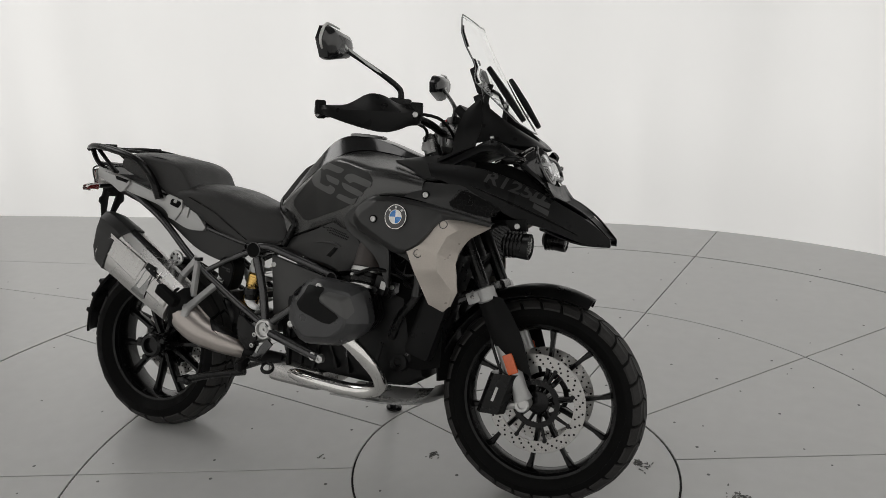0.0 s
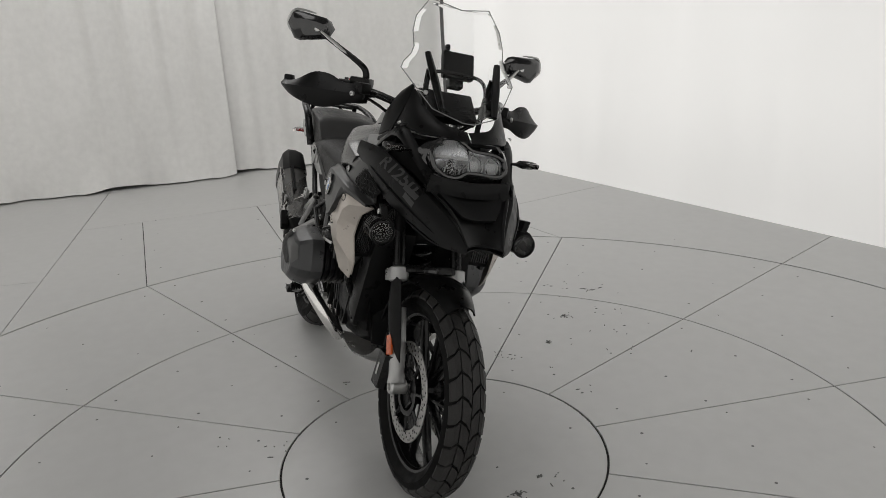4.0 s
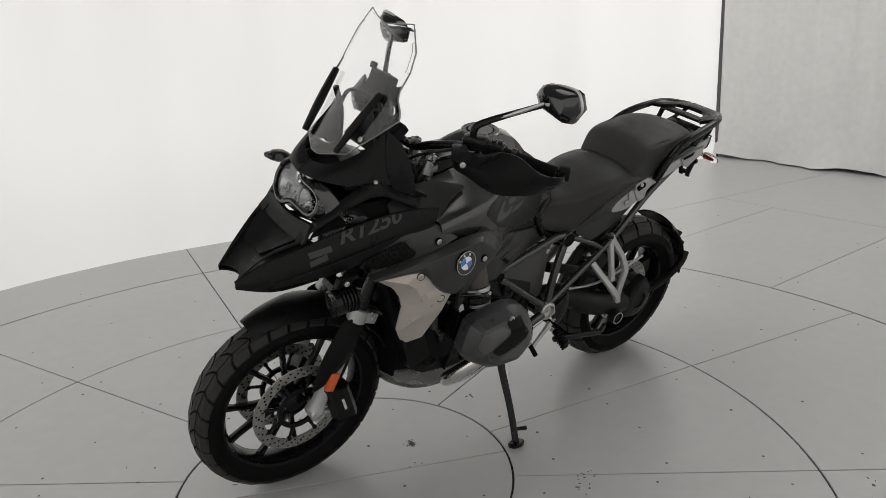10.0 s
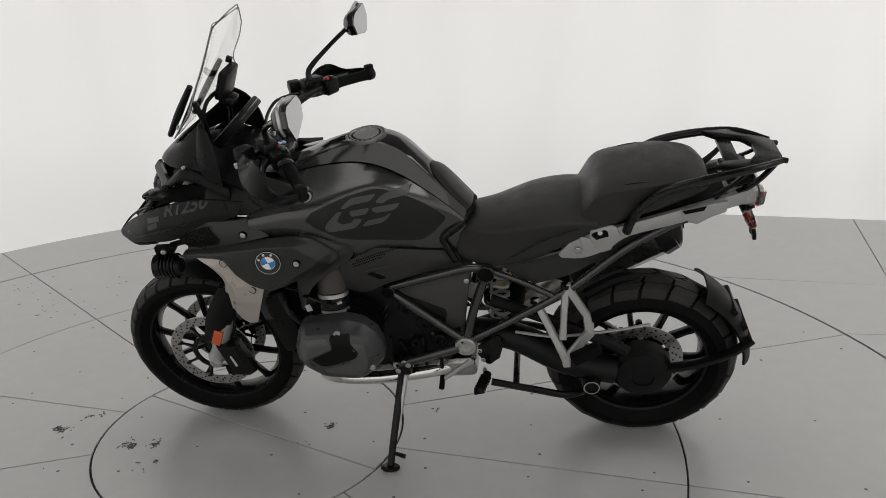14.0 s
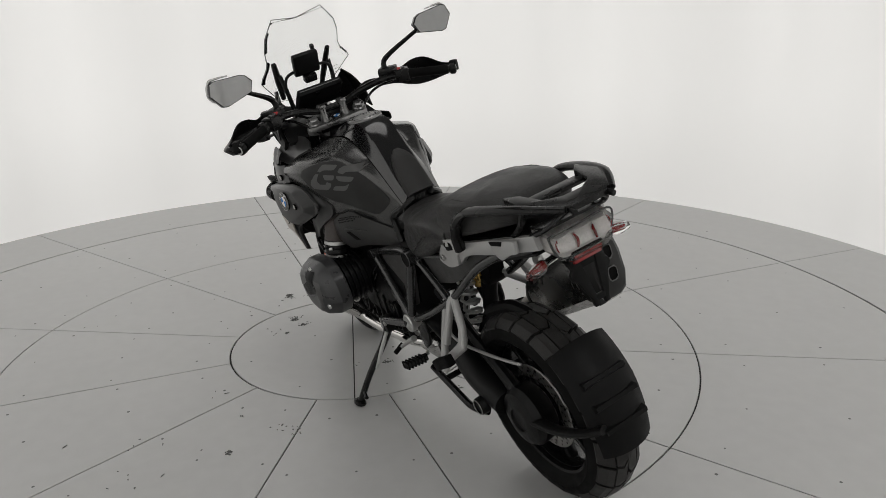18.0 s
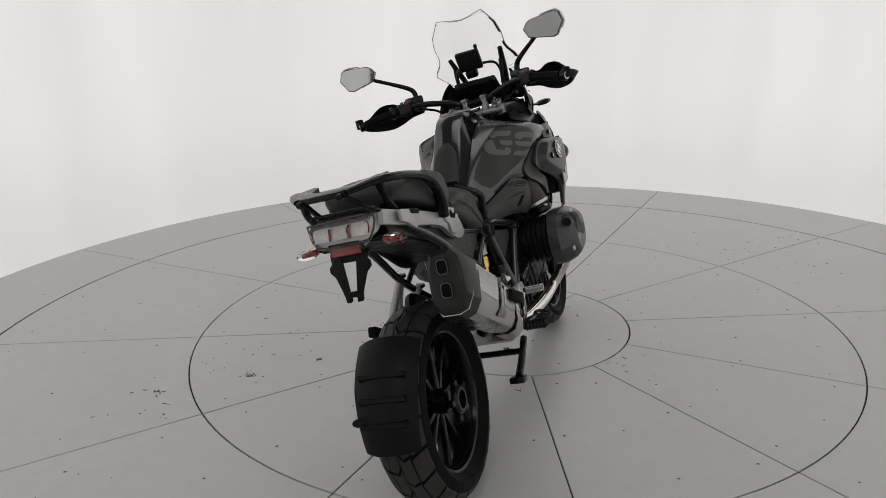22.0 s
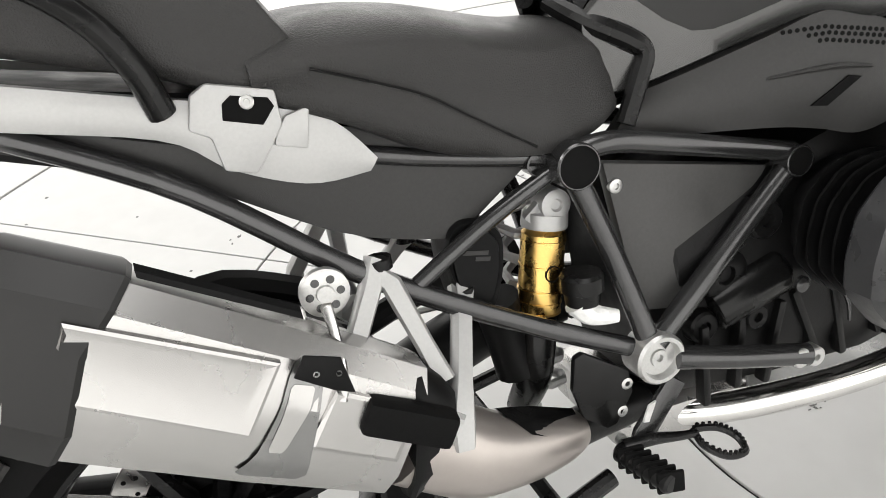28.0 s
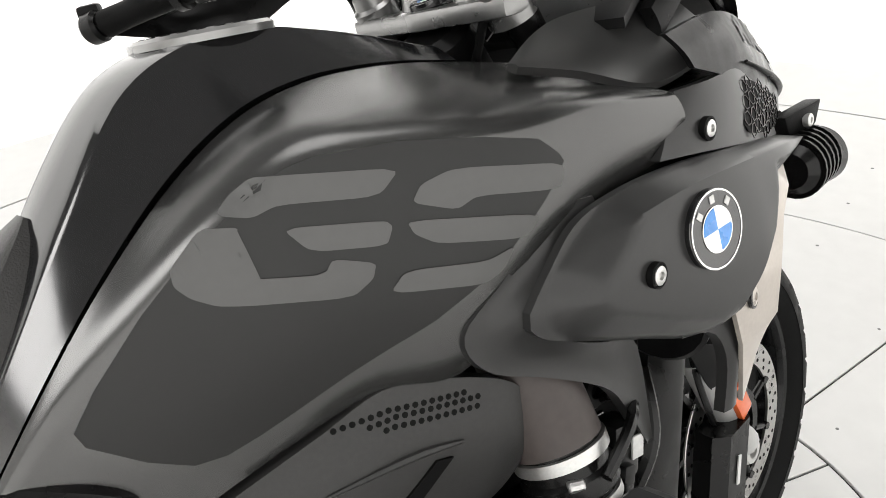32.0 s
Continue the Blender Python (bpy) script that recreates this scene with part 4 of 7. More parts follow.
PAN_IN = [(1.372, 0.232, 0.845), (1.318, 0.248, 0.812), (1.302, 0.248, 0.795), (1.285, 0.248, 0.768), (1.277, 0.250, 0.735), (1.280, 0.245, 0.700), (1.282, 0.238, 0.652), (1.262, 0.234, 0.608)]
silvers = mirrored("radiator_panel", PAN_OUT, PAN_MID, "silver", bike, "champagne silver radiator side panel", n=43, m=4, bulge=0.001, thick=0.005, curve=polyline)
for k, s in enumerate((1, -1)):
    part("panel_fold", patch(PAN_MID, PAN_IN, s, 43, 4, -0.001, 0.005, curve=polyline), "silver", silvers[k], sharp=20)
silver_tree = bvh_of(*silvers)
for k, s in enumerate((1, -1)):
    for p in ((1.249, 0.292, 0.849), (1.177, 0.300, 0.761)):
        hit = silver_tree.ray_cast(Vector((p[0], s * 0.5, p[2])), Vector((0, -s, 0)))
        q = hit[0] if hit[0] else Vector((p[0], p[1] * s, p[2]))
        part("screw_ring", lathe(q - Vector((0, 0.002 * s, 0)), (0.2, s, 0), [(0, 0.0125), (0.0035, 0.0125), (0.004, 0.0105), (0, 0.0105)], 20), "frame", silvers[k])
        bolt(q, (0.2, s, 0), 0.0095, 0.003, "screw", "silver", silvers[k])
    for p in ((1.180, 0.262, 0.930), (1.029, 0.286, 0.852)):
        hit = (upper_tree if p[2] > 0.9 else flank_tree).ray_cast(Vector((p[0], s * 0.5, p[2])), Vector((0, -s, 0)))
        q = hit[0] if hit[0] else Vector((p[0], p[1] * s, p[2]))
        part("screw_well", lathe(q - Vector((0, 0.001 * s, 0)), (0, s, 0), [(0, 0.0115), (0.006, 0.0115), (0.0065, 0.0095), (0, 0.0095)], 20), "hole", flanks[k])
        bolt(q + Vector((0, 0.005 * s, 0)), (0, s, 0), 0.0085, 0.002, "screw", "alu", flanks[k])
    # round badge: black ring with a pale rim, quartered blue and white field
    hit = flank_tree.ray_cast(Vector((1.107, s * 0.5, 0.862)), Vector((0, -s, 0)))
    o = hit[0] if hit[0] else Vector((1.107, 0.293 * s, 0.862))
    d = hit[1] if hit[1] and hit[1].y * s > 0 else Vector((-0.06, s, 0.10)).normalized()
    o = o + d * 0.001
    badge = part("badge", lathe(o - d * 0.004, d, [(0, 0.036), (0.007, 0.036), (0.009, 0.034), (0.009, 0.001)], 40), "gloss", flanks[k], "round badge, black ring and blue and white quarters")
    part("badge_rim", lathe(o + d * 0.0045, d, [(0, 0.0358), (0.001, 0.0358), (0.001, 0.034), (0, 0.034), (0, 0.0358)], 40), "chrome", badge)
    part("badge_rim", lathe(o + d * 0.0048, d, [(0, 0.021), (0.001, 0.021), (0.001, 0.0195), (0, 0.0195), (0, 0.021)], 40), "chrome", badge)
    y = Vector((0, 0, 1)) - d * d.z
    y.normalize()
    x = y.cross(d)
    tilt = radians(20 if s > 0 else 1)
    for q in range(4):
        bm = bmesh.new()
        arc = [o + d * 0.0056] + [o + d * 0.0056 + (x * math.cos(t) + y * math.sin(t)) * 0.0195 for t in (tilt + math.pi / 2 * (q + i / 8) for i in range(9))]
        plate(arc, d * 0.001, 0, bm)
        part("badge_quarter", bm, "blue" if q % 2 else "white", badge)
    bm = bmesh.new()
    for a in (44, 90, 136):
        t = tilt + radians(a)
        up = y * math.sin(t) + x * math.cos(t)
        rt = up.cross(d)
        c = o + d * 0.0056 + up * 0.0275
        plate([c + (up * v * 0.0035 + rt * u * 0.003) for u, v in ((-1, -1), (1, -1), (1, 1), (-1, 1))], d * 0.0008, 0, bm)
    part("badge_mark", bm, "print", badge)

# honeycomb inlet below the beak's rear end: raised cells on a near-black sheet
for s in (1, -1):
    back = part("inlet_mesh", patch([(1.400, 0.226, 0.898), (1.30, 0.245, 0.945), (1.242, 0.253, 0.936)], [(1.366, 0.238, 0.874), (1.30, 0.256, 0.888), (1.258, 0.264, 0.902)], s, 10, 4, 0.003, 0.004), "hole", flanks[0 if s > 0 else 1], "dark honeycomb inlet")
    tr = bvh_of(back)
    bm = bmesh.new()
    for i, j in itertools.product(range(10), range(5)):
        x, z = 1.396 - 0.0165 * i + (j % 2) * 0.008, 0.943 - 0.0145 * j
        hit = tr.ray_cast(Vector((x, s * 0.5, z)), Vector((0, -s, 0)))
        if hit[0]:
            n = hit[1] if hit[1].y * s > 0 else -hit[1]
            lathe(hit[0], n, [(0, 0.0084), (0.0010, 0.0082), (0.0010, 0.0070), (0, 0.0068), (0, 0.0084)], 6, bm)
    tagged(part("honeycomb", bm, "plastic_smooth", back), kind="stuff")

# beak: two flanks and a middle with a notch at the tip
BK_TOP = [(1.684, 0.056, 0.825), (1.62, 0.088, 0.878), (1.53, 0.140, 0.932), (1.42, 0.182, 0.985), (1.30, 0.215, 1.018), (1.17, 0.238, 1.022)]
BK_LOW = [(1.684, 0.058, 0.808), (1.62, 0.112, 0.812), (1.53, 0.166, 0.846), (1.43, 0.206, 0.876), (1.32, 0.238, 0.935), (1.19, 0.252, 0.985)]
beaks = mirrored("beak_flank", BK_TOP, BK_LOW, "deep", bike, "satin black beak flank with grey print", n=22, m=6, bulge=0.010, thick=0.006)
beak = part("beak", patch([(1.684, 0.056, 0.825), (1.62, 0.088, 0.878), (1.53, 0.140, 0.932), (1.50, 0.15, 0.945)], [(1.684, -0.056, 0.825), (1.62, -0.088, 0.878), (1.53, -0.140, 0.932), (1.50, -0.15, 0.945)], 1, 12, 10, -0.006, 0.006, (0.4, 0, 1), mid=[(1.655, 0, 0.83), (1.61, 0, 0.878), (1.53, 0, 0.925), (1.50, 0, 0.935)]), "deep", bike, "satin black beak tip")
part("beak_insert", patch([(1.612, 0.050, 0.893), (1.57, 0.082, 0.921), (1.507, 0.112, 0.954)], [(1.612, -0.050, 0.893), (1.57, -0.082, 0.921), (1.507, -0.112, 0.954)], 1, 8, 8, -0.004, 0.006, (0.4, 0, 1), mid=[(1.607, 0, 0.887), (1.563, 0, 0.912), (1.503, 0, 0.942)]), "plastic", beak, "matt black recessed inlay of the beak")
for s in (1, -1):
    part("beak_ridge", tube([(1.680, 0.054 * s, 0.828), (1.62, 0.074 * s, 0.886), (1.56, 0.104 * s, 0.926), (1.50, 0.135 * s, 0.952)], (0.003, 0.0055, 0.006, 0.004), 14, 8, flat=0.6), "deep", beak)
    part("flank_crease", tube([(1.600, 0.126 * s, 0.838), (1.52, 0.174 * s, 0.878), (1.42, 0.212 * s, 0.920), (1.31, 0.240 * s, 0.962)], (0.002, 0.004, 0.004, 0.002), 18, 8, flat=0.7), "deep", beak)
part("beak_underside", patch([(1.684, 0.058, 0.808), (1.60, 0.125, 0.814), (1.50, 0.175, 0.850)], [(1.684, -0.058, 0.808), (1.60, -0.125, 0.814), (1.50, -0.175, 0.850)], 1, 8, 6, 0, 0.004, (0, 0, 1), mid=[(1.65, 0, 0.815), (1.57, 0, 0.83), (1.47, 0, 0.85)]), "deep", bike)
beak_tree = bvh_of(*beaks)

# cowl round the lamp and up to the screen
COWL_UP = [(1.436, 0.004, 1.112), (1.418, 0.075, 1.126), (1.365, 0.116, 1.160), (1.322, 0.130, 1.192), (1.285, 0.140, 1.221)]
COWL_LOW = [(1.474, 0.004, 1.086), (1.458, 0.085, 1.090), (1.405, 0.140, 1.088), (1.350, 0.170, 1.098), (1.292, 0.184, 1.090)]
mirrored("cowl", COWL_UP, COWL_LOW, "deep", bike, "satin black cockpit cowl below the windscreen", n=18, m=6, bulge=0.006, thick=0.005, out=(0.6, 0.6, 0.5))
mirrored("cowl_wing", [(1.285, 0.141, 1.222), (1.256, 0.170, 1.185), (1.236, 0.196, 1.120), (1.232, 0.206, 1.052)], [(1.291, 0.141, 1.219), (1.303, 0.158, 1.168), (1.304, 0.176, 1.120), (1.292, 0.188, 1.078)], "deep", bike, "satin black side wing of the cowl", n=12, m=5, bulge=0.008, thick=0.006)
mirrored("lamp_surround", [(1.468, 0.088, 1.086), (1.440, 0.128, 1.066), (1.428, 0.150, 1.030), (1.470, 0.138, 0.985), (1.515, 0.112, 0.952)], [(1.480, 0.100, 1.070), (1.468, 0.120, 1.045), (1.468, 0.124, 1.010), (1.490, 0.110, 0.975), (1.522, 0.090, 0.945)], "gloss", bike, "gloss black surround beside the headlamp", n=14, m=4, bulge=0.004, thick=0.010, out=(0.7, 0.7, 0))
ARM_UP = [(1.512, 0.110, 0.960), (1.470, 0.136, 1.005), (1.420, 0.156, 1.050), (1.372, 0.172, 1.088), (1.345, 0.178, 1.098), (1.318, 0.182, 1.092), (1.275, 0.188, 1.066), (1.222, 0.194, 1.040)]
ARM_LOW = [(1.534, 0.112, 0.938), (1.490, 0.142, 0.980), (1.436, 0.166, 1.022), (1.380, 0.186, 1.058), (1.348, 0.192, 1.066), (1.316, 0.195, 1.062), (1.270, 0.200, 1.040), (1.220, 0.204, 1.012)]
mirrored("lamp_arm", ARM_UP, ARM_LOW, "deep", bike, "black angled stay from the beak to the cowl", n=30, m=3, bulge=0.005, thick=0.016)
for s in (1, -1):
    bolt((1.402, 0.118 * s, 1.112), (0.6, 0.5 * s, 0.6), 0.007, 0.003, "cowl_screw", "alu", bike)
    part("stay_screw", lathe((1.345, 0.184 * s, 1.104), (0.1, 0.6 * s, 0.8), [(0, 0.006), (0.004, 0.006), (0.005, 0.004)], 12), "alu", bike)
    # dark sheet stands in for the shade in the opening below the stay
    part("stay_gap_sheet", patch([(1.47, 0.120, 0.985), (1.39, 0.150, 1.030), (1.25, 0.165, 1.035)], [(1.50, 0.130, 0.950), (1.40, 0.165, 0.985), (1.24, 0.200, 1.000)], s, 8, 3, 0, 0.006), "hole", bike)
SH_IN = [(1.035, 0.168, 1.034), (1.105, 0.140, 1.046), (1.160, 0.135, 1.052), (1.235, 0.150, 1.048), (1.300, 0.178, 1.030)]
SH_OUT = [(1.038, 0.176, 1.030), (1.095, 0.196, 1.010), (1.160, 0.224, 0.980), (1.235, 0.232, 0.984), (1.300, 0.222, 0.986)]
mirrored("tank_shoulder", SH_IN, SH_OUT, "satin", bike, "satin black shoulder panel beside the tank", n=20, m=5, bulge=0.003, thick=0.008, out=(0, 0.5, 0.8))
part("cockpit_tray", patch([(1.40, 0.13, 1.08), (1.28, 0.17, 1.08), (1.18, 0.19, 1.04)], [(1.40, -0.13, 1.08), (1.28, -0.17, 1.08), (1.18, -0.19, 1.04)], 1, 8, 8, 0, 0.01, (0, 0, 1)), "deep", bike)

# headlamp: housing, one round and two square lights behind one lens
hl_c, hl_t = Vector((1.470, 0.0, 1.032)), 24
hl = pose(*hl_c, 0, -hl_t, 0)
HL = lambda y, z, x=0: hl @ Vector((x, y, z))
SHAPE = rounded([(-0.052 + 0.060 * math.cos(radians(a)), 0.002 + 0.058 * math.sin(radians(a))) for a in (42, 75, 110, 145, 180, 215, 250, 285, 318)][::-1] + [(0.010, 0.028), (0.080, 0.026), (0.108, 0.012), (0.112, -0.018), (0.090, -0.038), (0.010, -0.036)][::1], 0.2, 1)
out = [Vector((0, y, z)) for y, z in SHAPE]
grown = lambda f, x: [hl @ Vector((x, p.y * f, p.z * f)) for p in out]
lamp = part("headlamp", loft(bmesh.new(), [grown(1.12, -0.07), grown(1.18, -0.012), grown(1.12, 0.006), grown(1.03, 0.004), grown(1.0, -0.03)]), "gloss", bike, "asymmetric twin headlamp in a gloss black housing")
part("lamp_backing", loft(bmesh.new(), [grown(0.97, -0.032), grown(0.97, -0.027)]), "reflector", lamp)
part("lens", loft(bmesh.new(), [grown(1.02, -0.004), grown(1.02, 0.002), grown(0.9, 0.010), grown(0.5, 0.015)]), "lens", lamp, "clear lamp glass", sharp=60).visible_shadow = False
part("lamp_frame", tube([p for p in grown(1.075, 0.006)] + [grown(1.075, 0.006)[0]], 0.0075, 40, 8, smooth=False), "gloss", lamp, "gloss black frame round the lamp glass")
ax = hl.to_3x3() @ Vector((1, 0, 0))
part("reflector_bowl", lathe(HL(-0.052, 0.002, -0.03), ax, [(0, 0.018), (0.006, 0.03), (0.016, 0.047), (0.024, 0.053), (0.022, 0.054), (0, 0.04)], 28), "reflector", lamp)
part("light_bar", box(tuple(HL(-0.052, 0.004, -0.008)), (0.012, 0.1, 0.010), (0, -hl_t, 0), 0.003), "alu_white", lamp)
part("light_bar", box(tuple(HL(-0.052, -0.02, -0.010)), (0.012, 0.012, 0.05), (0, -hl_t, 0), 0.003), "frame", lamp)
for k in range(7):
    part("flute", box(tuple(HL(-0.084 + 0.0105 * k, -0.030, -0.012)), (0.006, 0.0035, 0.022 - 0.003 * abs(k - 3)), (0, -hl_t, 0), 0.001), "frame", lamp)
for y in (0.026, 0.080):
    part("light_unit", loft(bmesh.new(), [[HL(y + u * w, -0.006 + v * h, x) for u, v in ((-1, -0.5), (-0.6, -1), (0.6, -1), (1, -0.5), (1, 0.5), (0.6, 1), (-0.6, 1), (-1, 0.5))] for x, w, h in ((-0.03, 0.012, 0.012), (-0.012, 0.025, 0.023), (-0.010, 0.022, 0.020), (-0.022, 0.014, 0.013))]), "alu_white", lamp)
    part("light_rim", lathe(HL(y, -0.006, -0.014), ax, [(0, 0.0235), (0.003, 0.0235), (0.003, 0.0195), (0, 0.0195), (0, 0.0235)], 24), "frame", lamp)
part("lamp_bezel", patch([(1.50, 0.12, 0.985), (1.51, 0, 0.975), (1.50, -0.12, 0.985)], [(1.53, 0.135, 0.94), (1.53, 0, 0.932), (1.53, -0.135, 0.94)], 1, 10, 4, -0.006, 0.01, (1, 0, 0)), "deep", lamp)

# windscreen: clear, wrapped, with its stepped outline
SCR = [(0.018, 0.08), (0.107, 0.15), (0.150, 0.29), (0.188, 0.42), (0.180, 0.47), (0.158, 0.54), (0.150, 0.60), (0.152, 0.72), (0.142, 0.84), (0.10, 1.0)]


def scr_pt(y, f):
    f -= 0.05 * f ** 6 * max(0, 1 - abs(y) / 0.1)
    x, z = 1.446 + (1.215 - 1.446) * f, 1.105 + (1.482 - 1.105) * f
    return Vector((x - 1.4 * y * y - 0.012 * math.sin(math.pi * f), y, z))


bm = bmesh.new()
n = 40
rows_f = []
for i in range(n + 1):
    f = 0.08 + 0.92 * i / n
    w = 0.018
    for a, b in zip(SCR, SCR[1:]):
        if a[1] <= f <= b[1]:
            w = max(w, a[0] + (b[0] - a[0]) * (f - a[1]) / (b[1] - a[1] + 1e-9))
    r = [scr_pt(w * (-1 + q / 8), f) for q in range(17)]
    rows_f.append(r)
rings = [r + [p + Vector((-0.0035, 0, -0.001)) for p in r[::-1]] for r in rows_f]
screen = part("windscreen", loft(bm, rings), "glass", bike, "tall clear windscreen with a stepped outline", sharp=70)
screen.visible_shadow = False
for s in (1, -1):
    # grey tube added along the outline; the glass edge's glint is put into colour
    out_e = [scr_pt(a * s, b) for a, b in SCR]
    part("screen_edge", tube(out_e, 0.0017, 40, 6, smooth=False), "edge", screen)
    if s > 0:
        part("screen_edge", tube([scr_pt(0.10 * (-1 + q / 8), 1.0) for q in range(17)], 0.0017, 17, 6, smooth=False), "edge", screen)
        part("screen_edge", tube([scr_pt(0.018 * (-1 + q / 4), 0.08) for q in range(9)], 0.0017, 9, 6, smooth=False), "edge", screen)
    else:
        for a, b in ((0.335, 0.0), (0.30, 0.004), (0.265, 0.006)):
            part("screen_print", tube([scr_pt(-0.125 - b, a) + Vector((0.002, 0, 0)), scr_pt(-0.148 - b, a + 0.012) + Vector((0.002, 0, 0))], 0.003, 4, 6, flat=0.4), "white", screen)
    rail = tube([scr_pt(0.086 * s, 0.14) + Vector((0.012, 0, 0.006)), scr_pt(0.100 * s, 0.34) + Vector((0.014, 0, 0.006)), scr_pt(0.116 * s, 0.555) + Vector((0.012, 0, 0.004))], (0.010, 0.014, 0.010), 10, 8, flat=0.8)
    part("screen_rail", rail, "deep", bike, "black rail that holds the windscreen")
    part("screen_arm", tube([(1.30, 0.09 * s, 1.10), (1.29, 0.10 * s, 1.2), (1.305, 0.105 * s, 1.27)], 0.009, 8, 8), "deep", bike)
    part("screen_bolt", lathe(scr_pt(0.125 * s, 0.26) + Vector((0.004, 0, 0)), (1, 0, 0.5), [(0, 0.007), (0.004, 0.007), (0.005, 0.004)], 12), "alu", bike)

# bracket and carrier for a navigation unit, display
part("navigation_arch", tube([(1.30, 0.10, 1.20), (1.275, 0.085, 1.262), (1.26, 0, 1.272), (1.275, -0.085, 1.262), (1.30, -0.10, 1.20)], 0.006, 20, 8), "plastic_smooth", bike)
nav = part("navigation_mount", box((1.236, 0.012, 1.295), (0.026, 0.105, 0.085), (0, -22, 0), 0.008), "deep", bike, "black navigation device holder")
part("mount_clip", box((1.236, 0.012, 1.240), (0.032, 0.05, 0.03), (0, -22, 0), 0.006), "plastic_smooth", nav)
part("mount_clip", box((1.232, -0.03, 1.345), (0.018, 0.014, 0.018), (0, -22, 0), 0.004), "plastic_smooth", nav)
dash = part("instrument_display", box((1.235, 0, 1.165), (0.03, 0.185, 0.115), (0, -48, 0), 0.008), "deep", bike, "wide dark instrument display")
part("display_glass", box((1.2255, 0, 1.174), (0.004, 0.165, 0.092), (0, -48, 0), 0.001), "screen", dash)
part("display_button", box((1.195, 0.01, 1.132), (0.008, 0.03, 0.012), (0, -48, 0), 0.003), "plastic_smooth", dash)

# fog lamps with ribbed backs, front indicators
for s in (1, -1):
    o = Vector((1.487, 0.230 * s, 0.803))
    fog = part("fog_lamp", lathe(o - Vector((0.075, 0, 0)), (1, 0, -0.05), [(0, 0.022), (0.01, 0.032), (0.06, 0.036), (0.078, 0.037), (0.08, 0.033), (0.074, 0.03)], 28), "plastic_smooth", bike, "round black auxiliary lamp with clear lens")
    part("lens", lathe(o - Vector((0.002, 0, 0)), (1, 0, -0.05), [(0, 0.031), (0.003, 0.031), (0.006, 0.02), (0.007, 0.001)], 24), "lens", fog).visible_shadow = False
    bowl = part("bowl", lathe(o - Vector((0.014, 0, 0)), (1, 0, -0.05), [(0, 0.030), (0.008, 0.0305), (0.009, 0.028), (0.004, 0.022), (0.004, 0.020), (0.008, 0.018), (0.004, 0.013), (0.007, 0.010), (0.007, 0.001)], 24), "alu_white", fog, "bright patterned lamp reflector")
    for k in range(8):
        a = 2 * math.pi * k / 8
        part("facet", box(tuple(o + Vector((-0.007, 0.0235 * math.cos(a), 0.0235 * math.sin(a)))), (0.003, 0.004, 0.009), (-math.degrees(a), 0, 0), 0.0008), "frame", bowl)
    for k in range(5):
        part("rib", lathe(o - Vector((0.064 - 0.011 * k, 0, -0.0006 * k)), (1, 0, -0.05), [(0, 0.034), (0, 0.0385), (0.004, 0.0385), (0.004, 0.034)], 24), "plastic_smooth", fog)
    part("lamp_bracket", plate([(1.43, 0.215 * s, 0.84), (1.48, 0.225 * s, 0.842), (1.475, 0.235 * s, 0.875), (1.41, 0.22 * s, 0.87)], (0, 0.02, 0), 0.003), "plastic", fog)
    bolt((1.452, 0.238 * s, 0.855), (0, s, 0), 0.008, parent=fog)
    part("lamp_bracket", tube([(1.44, 0.21 * s, 0.862), (1.38, 0.17 * s, 0.86), (1.33, 0.12 * s, 0.84)], 0.009, 8, 8), "plastic", fog)
    ind = part("front_indicator", loft(bmesh.new(), [[Vector((1.425 + dx * 0.036 * k, (0.165 + 0.085 * f) * s, 1.038 + dz * 0.014 * k + 0.004 * f)) for dx, dz in ((-1, 0), (-0.5, 0.8), (0.4, 0.9), (1, 0.1), (0.4, -0.8), (-0.6, -0.8))] for f, k in ((0, 0.3), (0.25, 0.45), (0.4, 0.95), (0.75, 1), (0.95, 0.7), (1, 0.3))]), "plastic_smooth", bike, "narrow black front indicator with smoked lens")
    part("lens", box((1.445, 0.222 * s, 1.042), (0.03, 0.045, 0.016), (0, 0, -12 * s), 0.006), "smoke_lens", ind)

# front struts visible between the panels: radiator grilles, steering head, oil cooler
for s in (1, -1):
    rad = part("radiator", box((1.245, 0.175 * s, 0.76), (0.03, 0.13, 0.20), (0, 18, -16 * s), 0.004), "engine", bike, "black radiator with fine fins")
    m = pose(1.262, 0.175 * s, 0.76, 0, 18, -16 * s)
    for k in range(16):
        a = box((0, 0, 0), (0.004, 0.004, 0.18), bevel=0)
        bmesh.ops.transform(a, matrix=m @ Matrix.Translation((0, -0.056 + 0.0075 * k, 0)), verts=a.verts)
        part("fin", a, "frame", rad, smooth=False)
part("steering_head", rod((1.10, 0, 1.06), (1.25, 0, 0.72), 0.045, 20), "engine", bike)
part("telelever_arm", tube([(1.10, 0.09, 0.55), (1.25, 0.07, 0.62), (1.345, 0, 0.66), (1.25, -0.07, 0.62), (1.10, -0.09, 0.55)], 0.018, 20, 10), "frame", bike)
part("front_spring", tube([(1.22 + 0.10 * (i / 60 - 0.5) * -0.55 + 0.03 * math.cos(i * 0.9), 0.03 * math.sin(i * 0.9), 0.66 + 0.30 * i / 60) for i in range(61)], 0.006, 61, 6, smooth=False), "frame", bike)

